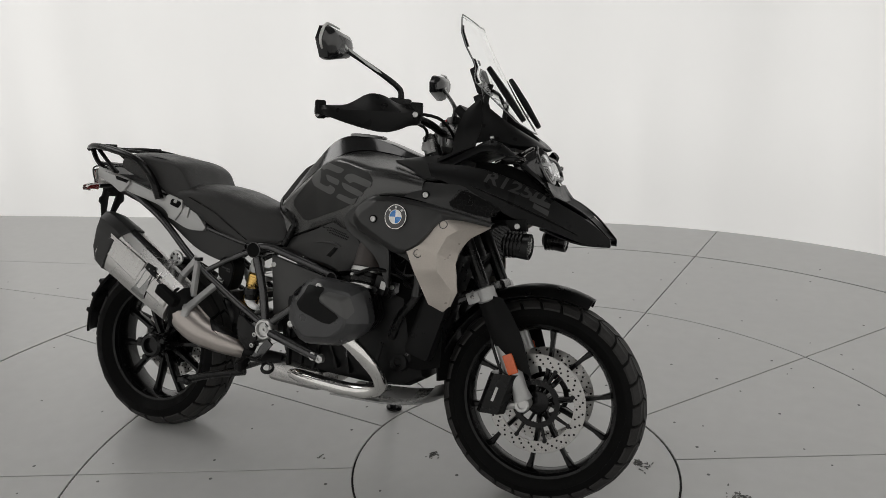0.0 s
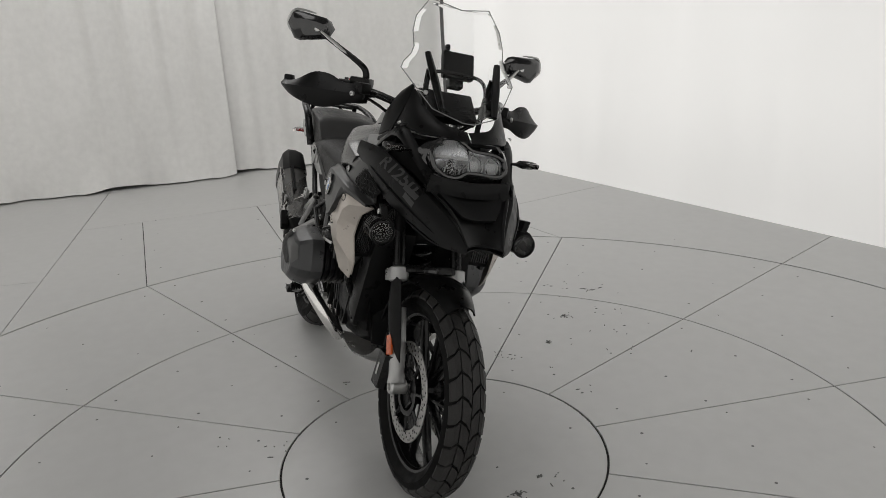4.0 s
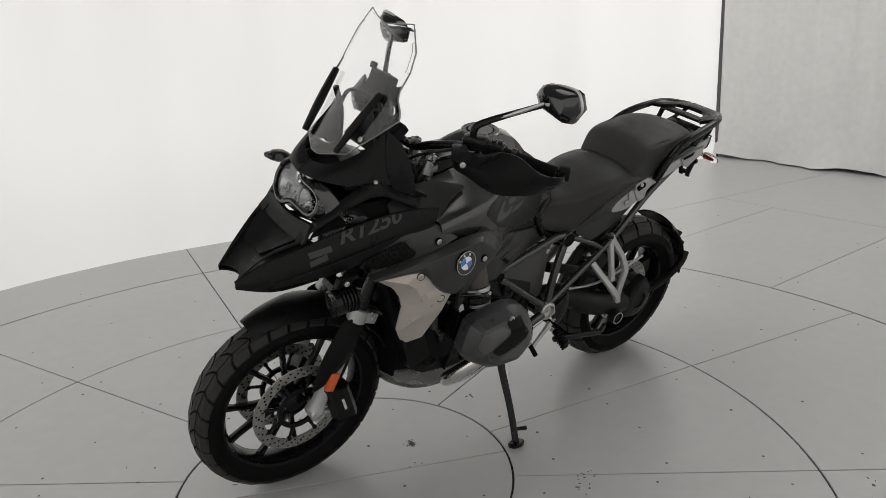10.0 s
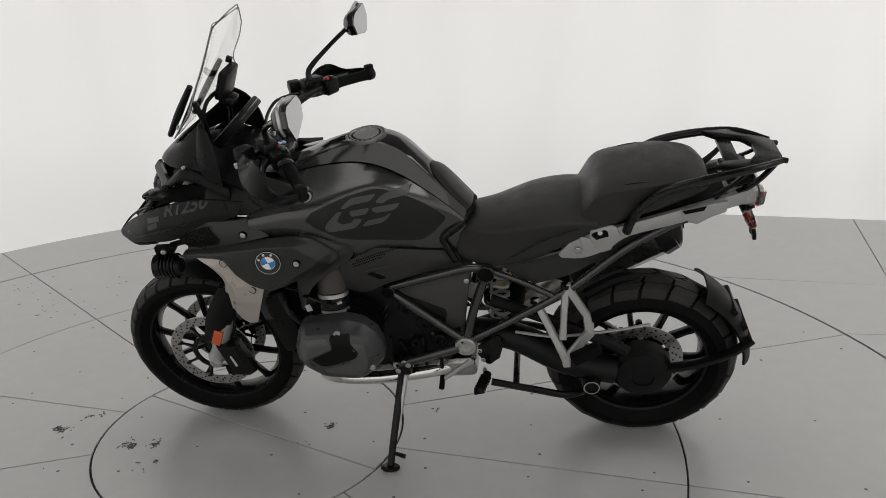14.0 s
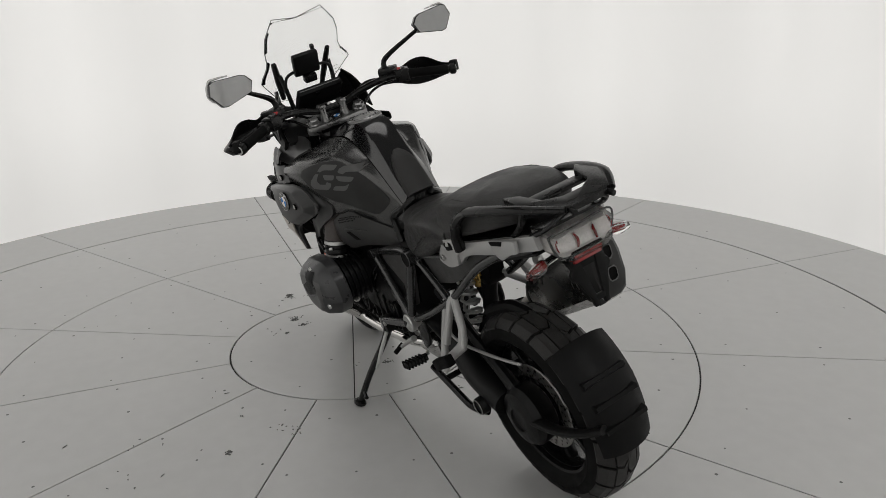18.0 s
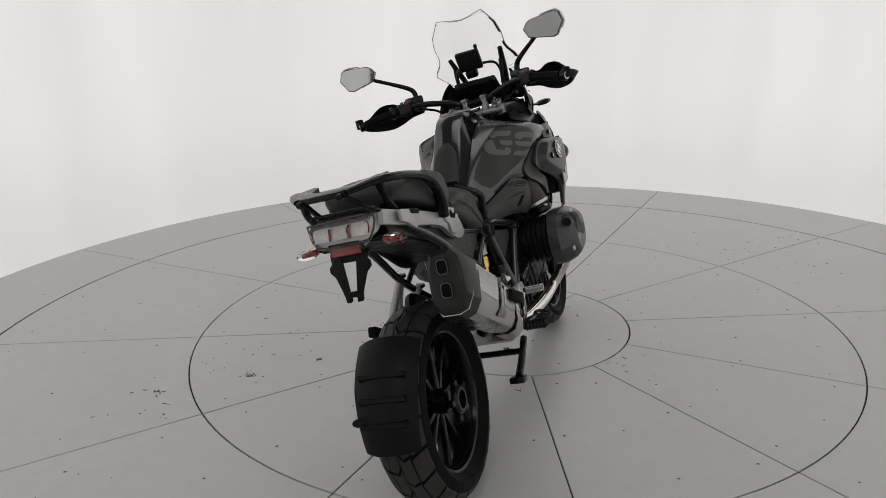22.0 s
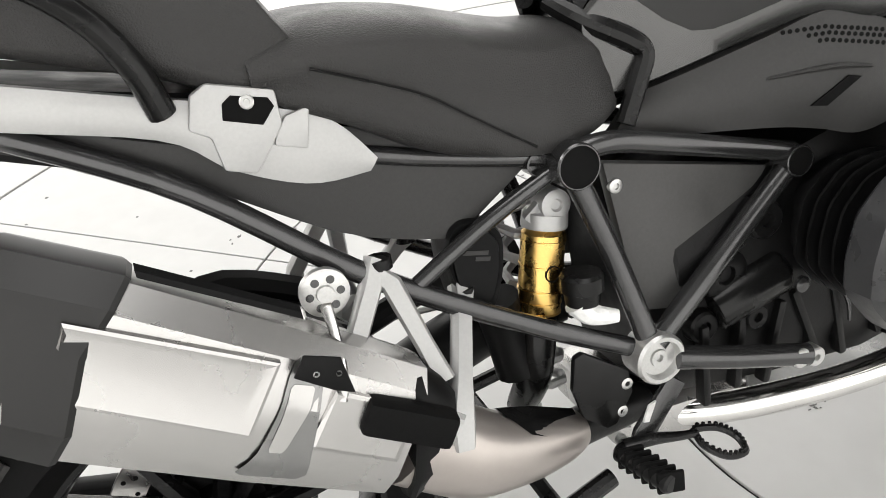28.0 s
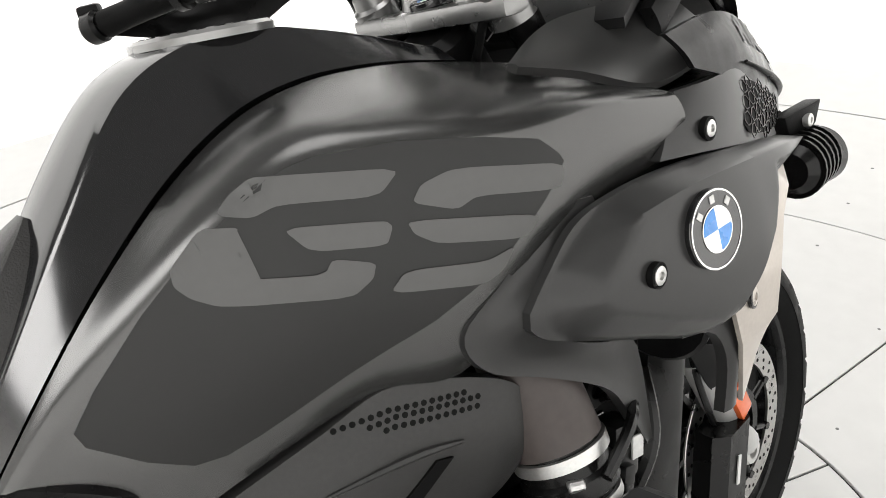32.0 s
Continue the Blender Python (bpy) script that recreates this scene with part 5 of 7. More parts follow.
# dark filler sheets added behind the side panels' openings, fans and hoses before them
mirrored("opening_filler", [(1.22, 0.165, 0.84), (1.10, 0.16, 0.84), (0.98, 0.15, 0.84)], [(1.20, 0.13, 0.40), (1.10, 0.125, 0.38), (1.0, 0.12, 0.42)], "hole", bike, n=6, m=4, thick=0.01)
for s in (1, -1):
    fan = part("duct_fan", lathe((1.100, 0.178 * s, 0.735), (0.15, s, 0), [(0, 0.056), (0.006, 0.056), (0.006, 0.050), (0, 0.050), (0, 0.056)], 32), "plastic_smooth", bike, "black radiator fan behind the side panel")
    for k in range(9):
        a = 2 * math.pi * k / 9
        part("fan_blade", tube([(1.100 + 0.012 * math.cos(a), 0.182 * s, 0.735 + 0.012 * math.sin(a)), (1.100 + 0.052 * math.cos(a + 0.25), 0.182 * s, 0.735 + 0.052 * math.sin(a + 0.25))], (0.003, 0.006), 3, 6, flat=0.5), "frame", fan)
    part("coolant_hose", tube([(1.15, 0.165 * s, 0.66), (1.12, 0.19 * s, 0.60), (1.08, 0.185 * s, 0.55), (1.04, 0.15 * s, 0.48)], 0.013, 14, 10), "plastic_smooth", bike)
    part("duct_bracket", plate([(1.02, 0.172 * s, 0.66), (1.07, 0.172 * s, 0.655), (1.068, 0.172 * s, 0.625), (1.03, 0.172 * s, 0.60)], (0, 0.006, 0), 0.002), "frame", bike)
    bolt((1.045, 0.177 * s, 0.64), (0, s, 0), 0.007, parent=bike)

# black boxes added so the bright floor doesn't show through beside the engine
for s in (1, -1):
    part("filler_box", box((1.185, 0.105 * s, 0.60), (0.09, 0.14, 0.36), (0, 18, 0), 0.02), "deep", bike, "plain black filler box beside the engine")

# --- seats ---
def saddle(rows, n=21):
    """A cushion from cross-sections: x, half width, crown z, shoulder drop, lower z, lower half width."""
    rings = []
    R = spline([(r[0], r[1], r[2]) for r in rows], 28), spline([(r[3], r[4], r[5]) for r in rows], 28)
    for a, b in zip(*R):
        x, w, top = a
        drop, low, wl = b
        half = [(0, top), (w * 0.45, top - drop * 0.12), (w * 0.8, top - drop * 0.5), (w * 0.97, top - drop * 1.0), (w * 1.0, top - drop * 1.5), ((w + wl) / 2, (low + top - drop * 1.5) / 2), (wl, low), (wl * 0.5, low - 0.004), (0, low - 0.004)]
        h = spline([(x, y, z) for y, z in half], n)
        rings.append(h + [Vector((p.x, -p.y, p.z)) for p in h[-2:0:-1]])
    return loft(bmesh.new(), rings)


seat = part("rider_seat", saddle([(0.592, 0.075, 0.838, 0.02, 0.755, 0.088), (0.55, 0.092, 0.866, 0.025, 0.738, 0.104), (0.48, 0.118, 0.878, 0.03, 0.732, 0.122), (0.36, 0.145, 0.915, 0.03, 0.765, 0.135), (0.26, 0.150, 0.930, 0.03, 0.82, 0.135), (0.18, 0.145, 0.925, 0.03, 0.86, 0.13)]), "vinyl", bike, "black vinyl rider seat with fine ribs", sharp=60)
pill = part("passenger_seat", saddle([(0.248, 0.098, 0.886, 0.008, 0.868, 0.094), (0.236, 0.124, 0.908, 0.012, 0.864, 0.120), (0.212, 0.134, 0.950, 0.016, 0.862, 0.130), (0.188, 0.138, 0.990, 0.018, 0.864, 0.134), (0.155, 0.140, 1.010, 0.018, 0.874, 0.136), (0.10, 0.142, 1.021, 0.018, 0.90, 0.135), (0.0, 0.138, 1.036, 0.018, 0.935, 0.128), (-0.09, 0.12, 1.030, 0.02, 0.965, 0.11), (-0.125, 0.09, 1.005, 0.02, 0.975, 0.085)]), "vinyl", bike, "raised black vinyl passenger seat", sharp=60)
for s in (1, -1):
    part("seam", tube([(x, s * w, z) for x, w, z in ((0.465, 0.1275, 0.745), (0.432, 0.1345, 0.768), (0.39, 0.1405, 0.798), (0.345, 0.146, 0.830), (0.30, 0.1495, 0.852), (0.235, 0.151, 0.880))], 0.0016, 24, 6), "plastic_smooth", seat)
    part("seam", tube([(x, s * w, z) for x, w, z in ((0.236, 0.112, 0.898), (0.205, 0.119, 0.946), (0.178, 0.120, 0.984), (0.13, 0.123, 1.002), (0.05, 0.128, 1.016), (-0.06, 0.116, 1.014), (-0.115, 0.080, 1.004))], 0.0016, 24, 6), "plastic_smooth", pill)
    part("seat_trim", tube([(0.545, 0.030 * s, 0.885), (0.572, 0.066 * s, 0.858), (0.615, 0.086 * s, 0.830), (0.632, 0.092 * s, 0.812), (0.622, 0.094 * s, 0.785), (0.596, 0.098 * s, 0.735)], (0.012, 0.014, 0.014, 0.012, 0.012, 0.012), 24, 10), "plastic_smooth", bike, "black rubber edge before the seat")

# --- rack and grab rails ---
rack = part("luggage_rack", plate([(-0.13, 0.115, 1.049), (-0.21, 0.125, 1.050), (-0.29, 0.085, 1.046), (-0.318, 0.05, 1.045), (-0.318, -0.05, 1.045), (-0.29, -0.085, 1.046), (-0.21, -0.125, 1.050), (-0.13, -0.115, 1.049), (-0.16, -0.085, 1.049), (-0.23, -0.07, 1.047), (-0.255, -0.03, 1.046), (-0.255, 0.03, 1.046), (-0.23, 0.07, 1.047), (-0.16, 0.085, 1.049)], (0.002, 0, 0.016), 0.003), "plastic_smooth", bike, "black luggage rack with grab rails")
part("rack_bridge", box((-0.185, 0, 1.040), (0.04, 0.20, 0.012), (0, 2, 0), 0.004), "plastic_smooth", rack)
for s in (1, -1):
    part("grab_rail", tube([(-0.31, 0.07 * s, 1.046), (-0.22, 0.128 * s, 1.050), (-0.10, 0.151 * s, 1.032), (0.0, 0.158 * s, 1.004), (0.055, 0.158 * s, 0.963), (0.085, 0.153 * s, 0.915), (0.098, 0.143 * s, 0.868)], (0.010, 0.014, 0.016, 0.016, 0.016, 0.017, 0.018), 34, 12, flat=0.75), "plastic_smooth", rack, "black grab rail")
    part("rack_strut", tube([(-0.22, 0.12 * s, 1.045), (-0.18, 0.11 * s, 0.995), (-0.14, 0.105 * s, 0.955)], (0.012, 0.01, 0.014), 8, 8, flat=0.6), "plastic_smooth", rack)
    part("rack_strut", tube([(-0.305, 0.06 * s, 1.04), (-0.255, 0.085 * s, 0.995), (-0.20, 0.10 * s, 0.965)], (0.010, 0.01, 0.012), 8, 8, flat=0.6), "plastic_smooth", rack)
    part("rack_hook", rod((-0.305, 0.055 * s, 1.043), (-0.332, 0.058 * s, 1.040), 0.008, 10), "plastic_smooth", rack)

# --- silver case brackets along the tail ---
for s in (1, -1):
    br = part("case_bracket", patch([(0.288, 0.124, 0.776), (0.245, 0.130, 0.828), (0.17, 0.131, 0.858), (0.08, 0.130, 0.885), (-0.06, 0.125, 0.928), (-0.220, 0.110, 0.974)], [(0.278, 0.124, 0.764), (0.215, 0.130, 0.768), (0.145, 0.132, 0.800), (0.09, 0.130, 0.842), (-0.05, 0.125, 0.883), (-0.228, 0.106, 0.936)], s, 24, 5, 0.004, 0.016), "alu_white", bike, "silver painted case bracket below the seat")
    for dx, dz in ((0.0, 0.0), (-0.255, 0.077)):
        at = lambda pts, y: [(x + dx, y * s, z + dz) for x, z in pts]
        outline = [(0.124, 0.878), (0.140, 0.886), (0.200, 0.868), (0.200, 0.835), (0.186, 0.816), (0.166, 0.793), (0.137, 0.803), (0.133, 0.836), (0.115, 0.847)] if dx == 0 else [(0.085, 0.880), (0.130, 0.870), (0.204, 0.852), (0.207, 0.840), (0.182, 0.812), (0.160, 0.806), (0.120, 0.832), (0.085, 0.846)]
        part("boss", plate(at(outline, 0.137 if dx == 0 else 0.130), (0, 0.012, 0), 0.004), "alu_white", br)
        # pockets are near-black plates: a recess's shade put into the colour
        if dx == 0:
            part("pocket", plate(at([(0.150, 0.865), (0.159, 0.871), (0.192, 0.862), (0.196, 0.853), (0.182, 0.838), (0.147, 0.850)], 0.1425), (0, 0.004, 0), 0.001), "hole", br)
            bolt((0.172, 0.144 * s, 0.862), (0, s, 0.3), 0.007, 0.004, parent=br)
        else:
            part("pocket", plate(at([(0.140, 0.866), (0.204, 0.850), (0.196, 0.840), (0.146, 0.852)], 0.1355), (0, 0.004, 0), 0.001), "hole", br)
        if dx == 0:
            part("boss", plate(at([(0.192, 0.826), (0.204, 0.841), (0.229, 0.846), (0.219, 0.805), (0.188, 0.815)], 0.136), (0, 0.006, 0), 0.003), "alu_white", br)
    if s > 0:
        part("seat_lock", lathe((0.232, 0.136, 0.799), (0, 1, 0), [(0, 0.010), (0.005, 0.010), (0.006, 0.008)], 16), "steel", br)
    part("tail_tray", patch([(0.50, 0.10, 0.745), (0.30, 0.105, 0.80), (0.05, 0.10, 0.875), (-0.18, 0.085, 0.955)], [(0.36, 0.112, 0.66), (0.24, 0.11, 0.70), (0.08, 0.10, 0.80), (-0.16, 0.085, 0.90)], s, 12, 4, 0.004, 0.006), "plastic_grey", bike, "black tail side cover")
part("tail_tray", patch([(0.45, 0.09, 0.80), (0.1, 0.09, 0.88), (-0.2, 0.08, 0.955)], [(0.45, -0.09, 0.80), (0.1, -0.09, 0.88), (-0.2, -0.08, 0.955)], 1, 8, 4, 0, 0.02, (0, 0, 1)), "plastic", bike)
part("tail_tray", patch([(0.33, 0.10, 0.69), (0.12, 0.09, 0.79), (-0.17, 0.08, 0.90)], [(0.33, -0.10, 0.69), (0.12, -0.09, 0.79), (-0.17, -0.08, 0.90)], 1, 8, 4, 0, 0.008, (0, 0, 1)), "plastic", bike)

# --- tail light, indicators, plate holder ---
TL = lambda f, k: [Vector((-0.20 - 0.085 * f, u * 0.097 * k * (1 - 0.08 * f), 0.945 - 0.02 * f + v * 0.030 * k + (0.012 if abs(u) > 0.7 and v > 0 else 0))) for u, v in ((-1, 0.7), (-0.7, 1), (0.7, 1), (1, 0.7), (0.92, -0.5), (0.7, -1), (-0.7, -1), (-0.92, -0.5))]
tail = part("tail_light", loft(bmesh.new(), [TL(-0.2, 0.9), TL(0.3, 1.0), TL(0.85, 0.98), TL(1.0, 0.86)]), "smoke_lens", bike, "clear rear light with pale lens", sharp=40)
part("light_body", loft(bmesh.new(), [TL(-0.25, 0.85), TL(0.2, 0.90), TL(0.62, 0.87), TL(0.68, 0.80)]), "white", tail)
for s in (1, -1):
    part("light_element", tube([(-0.268, 0.030 * s, 0.958), (-0.272, 0.026 * s, 0.944), (-0.274, 0.030 * s, 0.926)], (0.002, 0.004, 0.003), 10, 8), "red", tail)
    part("light_element", tube([(-0.264, 0.078 * s, 0.960), (-0.268, 0.082 * s, 0.946), (-0.268, 0.076 * s, 0.930)], (0.001, 0.002, 0.0015), 10, 8), "red", tail)
for y in (-0.056, 0.0, 0.056):
    part("light_field", box((-0.2635, y, 0.943), (0.006, 0.046, 0.036), (0, 13, 0), 0.003), "white", tail)
part("light_frame", tube([(-0.258, 0.096, 0.972), (-0.262, 0.0, 0.975), (-0.258, -0.096, 0.972), (-0.266, -0.086, 0.925), (-0.272, -0.06, 0.912), (-0.274, 0.0, 0.911), (-0.272, 0.06, 0.912), (-0.266, 0.086, 0.925), (-0.258, 0.096, 0.972)], 0.0028, 48, 8), "frame", tail)
part("rear_reflector", box((-0.262, 0, 0.895), (0.014, 0.085, 0.030), (0, 14, 0), 0.003), "red", bike, "dark red rear reflector")
part("light_cap", box((-0.215, 0, 0.983), (0.075, 0.176, 0.008), (0, 12, 0), 0.004), "plastic_smooth", tail)
holder = part("plate_holder", box((-0.245, 0, 0.905), (0.03, 0.10, 0.05), (0, 14, 0), 0.005), "plastic", bike, "black number plate holder without a plate")
for s in (1, -1):
    part("holder_arm", plate([(-0.245, 0.060 * s, 0.888), (-0.258, 0.024 * s, 0.886), (-0.290, 0.009 * s, 0.775), (-0.292, 0.008 * s, 0.762), (-0.291, 0.024 * s, 0.762), (-0.288, 0.026 * s, 0.780), (-0.272, 0.046 * s, 0.830), (-0.268, 0.060 * s, 0.842), (-0.266, 0.060 * s, 0.856), (-0.262, 0.052 * s, 0.864)], (0.012, 0, 0.002), 0.003), "plastic", holder)
part("holder_web", plate([(-0.256, 0.050, 0.890), (-0.256, -0.050, 0.890), (-0.263, -0.030, 0.862), (-0.263, 0.030, 0.862)], (0.006, 0, 0.002), 0.002), "plastic", holder)
part("holder_foot", box((-0.288, 0, 0.781), (0.012, 0.030, 0.016), (0, 12, 0), 0.004), "plastic", holder)
for s in (1, -1):
    ind = part("rear_indicator", loft(bmesh.new(), [[Vector((-0.228 + dx * 0.016 * k - 0.012 * f, (0.06 + 0.105 * f) * s, 0.905 - 0.012 * f + dz * 0.017 * k)) for dx, dz in ((-1, 0), (-0.6, 0.8), (0.5, 0.8), (1, 0), (0.5, -0.9), (-0.6, -0.9))] for f, k in ((0, 0.35), (0.35, 0.4), (0.45, 0.9), (0.7, 1), (0.95, 0.6), (1, 0.2))]), "smoke_lens", bike, "rear indicator with pale lens")
    part("indicator_core", tube([(-0.232, 0.105 * s, 0.898), (-0.236, 0.148 * s, 0.894)], (0.008, 0.004), 4, 8), "red", ind)
    part("indicator_stem", rod((-0.225, 0.04 * s, 0.905), (-0.230, 0.10 * s, 0.900), 0.008, 10), "plastic_smooth", ind)

# --- frame tubes ---
def frame_tube(pts, r=0.0135, n=14, mat="frame"):
    return part("frame_tube", tube(pts, r, n, 14), mat, frame_ob)


frame_ob = part("subframe", rod((0.515, -0.118, 0.712), (0.515, 0.118, 0.712), 0.014, 14), "frame", bike, "dark grey tubular frame and rear subframe")
for s in (1, -1):
    y = 0.128 * s
    part("frame_socket", lathe((0.506, 0.105 * s, 0.714), (0, s, 0), [(0, 0.0275), (0.038, 0.0275), (0.040, 0.026), (0.040, 0.0245), (0.012, 0.0235), (0.012, 0.001)], 28), "frame", frame_ob)
    part("frame_socket", lathe((0.812, 0.112 * s, 0.645), (0, s, 0), [(0, 0.0205), (0.033, 0.0205), (0.034, 0.0195), (0.034, 0.018), (0.012, 0.017), (0.012, 0.001)], 24), "frame", frame_ob)
    # near-black discs stand in for the depth of the open sockets
    part("socket_bore", lathe((0.506, 0.1405 * s, 0.714), (0, s, 0), [(0, 0.0244), (0.003, 0.0244), (0.003, 0.001)], 24), "hole", frame_ob)
    part("socket_bore", lathe((0.812, 0.1410 * s, 0.645), (0, s, 0), [(0, 0.0178), (0.003, 0.0178), (0.003, 0.001)], 24), "hole", frame_ob)
    part("frame_socket", lathe((0.467, 0.10 * s, 0.722), (0, s, 0), [(0, 0.014), (0.022, 0.014), (0.023, 0.012), (0.012, 0.011), (0.012, 0.001)], 20), "frame", frame_ob)
    frame_tube([(0.506, y, 0.702), (0.545, y * 1.08, 0.585), (0.572, y * 1.2, 0.475)], 0.0145)
    frame_tube([(0.812, y, 0.640), (0.69, y * 1.1, 0.548), (0.582, y * 1.2, 0.468)], 0.0145)
    frame_tube([(0.512, y, 0.727), (0.56, y, 0.728), (0.64, y, 0.706), (0.812, y, 0.655)], 0.0135)
    frame_tube([(0.565, y * 1.15, 0.462), (0.43, y * 1.05, 0.535), (0.25, y, 0.655), (0.08, 0.115 * s, 0.80), (-0.12, 0.10 * s, 0.915)], 0.0125, 26)
    frame_tube([(0.30, y, 0.625), (0.40, y * 0.95, 0.675), (0.495, y * 0.9, 0.712)], 0.010)
    frame_tube([(0.49, y * 0.85, 0.722), (0.30, 0.11 * s, 0.772), (0.05, 0.105 * s, 0.86)], 0.010)
    frame_tube([(0.60, 0.165 * s, 0.446), (0.70, 0.172 * s, 0.415), (0.795, 0.178 * s, 0.388)], 0.0155)
    for x, z in ((0.778, 0.392), (0.802, 0.386)):
        part("bolt_eye", lathe((x, 0.17 * s, z), (0, s, 0), [(0, 0.014), (0.018, 0.014), (0.02, 0.012), (0.02, 0.005), (0.014, 0.004)], 16), "alu", frame_ob)
    part("pivot_ring", lathe((0.577, 0.135 * s, 0.454), (0, s, 0), [(0, 0.034), (0.036, 0.034), (0.040, 0.031), (0.040, 0.026), (0.030, 0.0235), (0.030, 0.012), (0.033, 0.011), (0.033, 0.005), (0.028, 0.004)], 32), "alu", frame_ob, "aluminium swing arm pivot ring")
    part("foot_plate", plate([(0.478, 0.155 * s, 0.492), (0.538, 0.155 * s, 0.447), (0.541, 0.155 * s, 0.415), (0.514, 0.157 * s, 0.378), (0.500, 0.157 * s, 0.376), (0.470, 0.156 * s, 0.402), (0.459, 0.155 * s, 0.445), (0.466, 0.155 * s, 0.488)], (0, 0.010, 0), 0.003), "plastic_smooth", frame_ob)
    for x, z in ((0.533, 0.430), (0.523, 0.393), (0.52, 0.348)):
        bolt((x, 0.158 * s, z), (0, s, 0), 0.008, parent=frame_ob)
    peg = part("rider_footpeg", rod((0.510, 0.165 * s, 0.342), (0.533, 0.246 * s, 0.334), 0.014, 12), "plastic_smooth", bike, "black ribbed rider footpeg")
    for k in range(6):
        part("peg_rib", box((0.516 + 0.0034 * k, (0.184 + 0.0115 * k) * s, 0.341 - 0.001 * k), (0.034, 0.006, 0.030), (0, 0, 16 * s), 0.003), "rubber", peg)
    # passenger peg carrier: open triangle of silver bars
    low_p = Vector((0.262, 0.215, 0.452)) if s > 0 else Vector((0.297, -0.222, 0.500))
    dl = low_p - Vector((0.297, 0.222 * s, 0.500))
    P1, P2, PJ, PL, PB = Vector((0.265, 0.126 * s, 0.668)), Vector((0.357, 0.110 * s, 0.598)), Vector((0.297, 0.190 * s, 0.538)) + dl * 0.7, Vector((0.206, 0.165 * s, 0.580)) + dl * 0.6, Vector((0.216, 0.178 * s, 0.556)) + dl * 0.7
    car = part("passenger_peg_carrier", beam([P1, P1.lerp(PL, 0.25), P1.lerp(PL, 0.8), PB], (0.030, 0.024, 0.024, 0.030), 0.020), "alu_white", bike, "silver triangular passenger peg carrier")
    part("carrier_bar", beam([P1.lerp(PL, 0.12), P1.lerp(PJ, 0.2), P1.lerp(PJ, 0.7), PJ], (0.020, 0.024, 0.021, 0.024), 0.018), "alu_white", car)
    part("carrier_bar", beam([P2, P2.lerp(low_p, 0.15), P2.lerp(low_p, 0.7), low_p, low_p + Vector((-0.003, 0.004 * s, -0.025))], (0.032, 0.024, 0.024, 0.030, 0.024), 0.020), "alu_white", car)
    part("carrier_bar", beam([PL, PB, PB.lerp(low_p, 0.5), low_p], (0.012, 0.034, 0.028, 0.026), 0.018), "alu_white", car)
    for P in (P1, P2):
        part("carrier_bush", tube([P + Vector((0, 0, 0.002)), P - Vector((0, 0, 0.010))], 0.0155, 3, 12, smooth=False), "plastic_smooth", car)
    part("passenger_footpeg", box(tuple(low_p + Vector((-0.058, 0.026 * s, 0.044))), (0.095, 0.030, 0.036), (0, 29, 6 * s), 0.007), "rubber", bike, "black folded passenger footpeg")
    # side covers between the frame tubes, intake covers above
    part("airbox_cover", plate([(0.555, 0.098 * s, 0.700), (0.79, 0.105 * s, 0.640), (0.755, 0.108 * s, 0.60), (0.625, 0.118 * s, 0.490), (0.58, 0.115 * s, 0.50)], (0, 0.02, 0), 0.006), "plastic_mid", bike, "black triangular side cover inside the frame")
    bolt((0.568, 0.110 * s, 0.668), (0, s, 0), 0.009, parent=bike)
    ic = part("intake_cover", patch([(0.624, 0.086, 0.765), (0.688, 0.112, 0.783), (0.766, 0.145, 0.808), (0.828, 0.170, 0.826), (0.900, 0.193, 0.800), (0.940, 0.199, 0.768), (0.955, 0.199, 0.722)], [(0.573, 0.088, 0.712), (0.668, 0.112, 0.707), (0.766, 0.148, 0.699), (0.82, 0.165, 0.688), (0.862, 0.180, 0.676), (0.900, 0.190, 0.684), (0.938, 0.197, 0.706)], s, 30, 8, 0.010, 0.02), "plastic_grey", bike, "black intake cover with a perforated strip")
    tr = bvh_of(ic)
    lay = lambda x, z, h: (lambda hit: (hit[0] if hit[0] else Vector((x, 0.17 * s, z))) + Vector((0, h * s, 0)))(tr.ray_cast(Vector((x, s * 0.5, z)), Vector((0, -s, 0))))
    # holes drawn as near-black discs on the cover's skin
    bm = bmesh.new()
    for i, j in itertools.product(range(17), range(3)):
        x, z = 0.778 + 0.0070 * i + 0.0035 * (j % 2), 0.809 - 0.0074 * j - (0.0016 * max(0, i - 6))
        if (i < 3 and j > 0) or (i < 5 and j > 1) or (i > 15 and j == 0):
            continue
        hit = tr.ray_cast(Vector((x, s * 0.5, z)), Vector((0, -s, 0)))
        if hit[0]:
            nn = hit[1] if hit[1].y * s > 0 else -hit[1]
            lathe(hit[0] - nn * 0.001, nn, [(0, 0.0028), (0.0013, 0.0028)], 7, bm)
    tagged(part("hole_dots", bm, "hole", ic), kind="stuff")
    part("cover_fold", tube([lay(0.755, 0.760, 0.001), lay(0.825, 0.763, 0.002), lay(0.868, 0.756, 0.002)], (0.0015, 0.004, 0.0015), 8, 6), "plastic_grey", ic)
    # dark plate laid on the cover in place of a cut slot
    part("slot", plate([lay(0.804, 0.720, 0.0015), lay(0.822, 0.717, 0.0015), lay(0.856, 0.747, 0.0015), lay(0.842, 0.750, 0.0015)], (0, 0.003, 0), 0), "hole", ic)

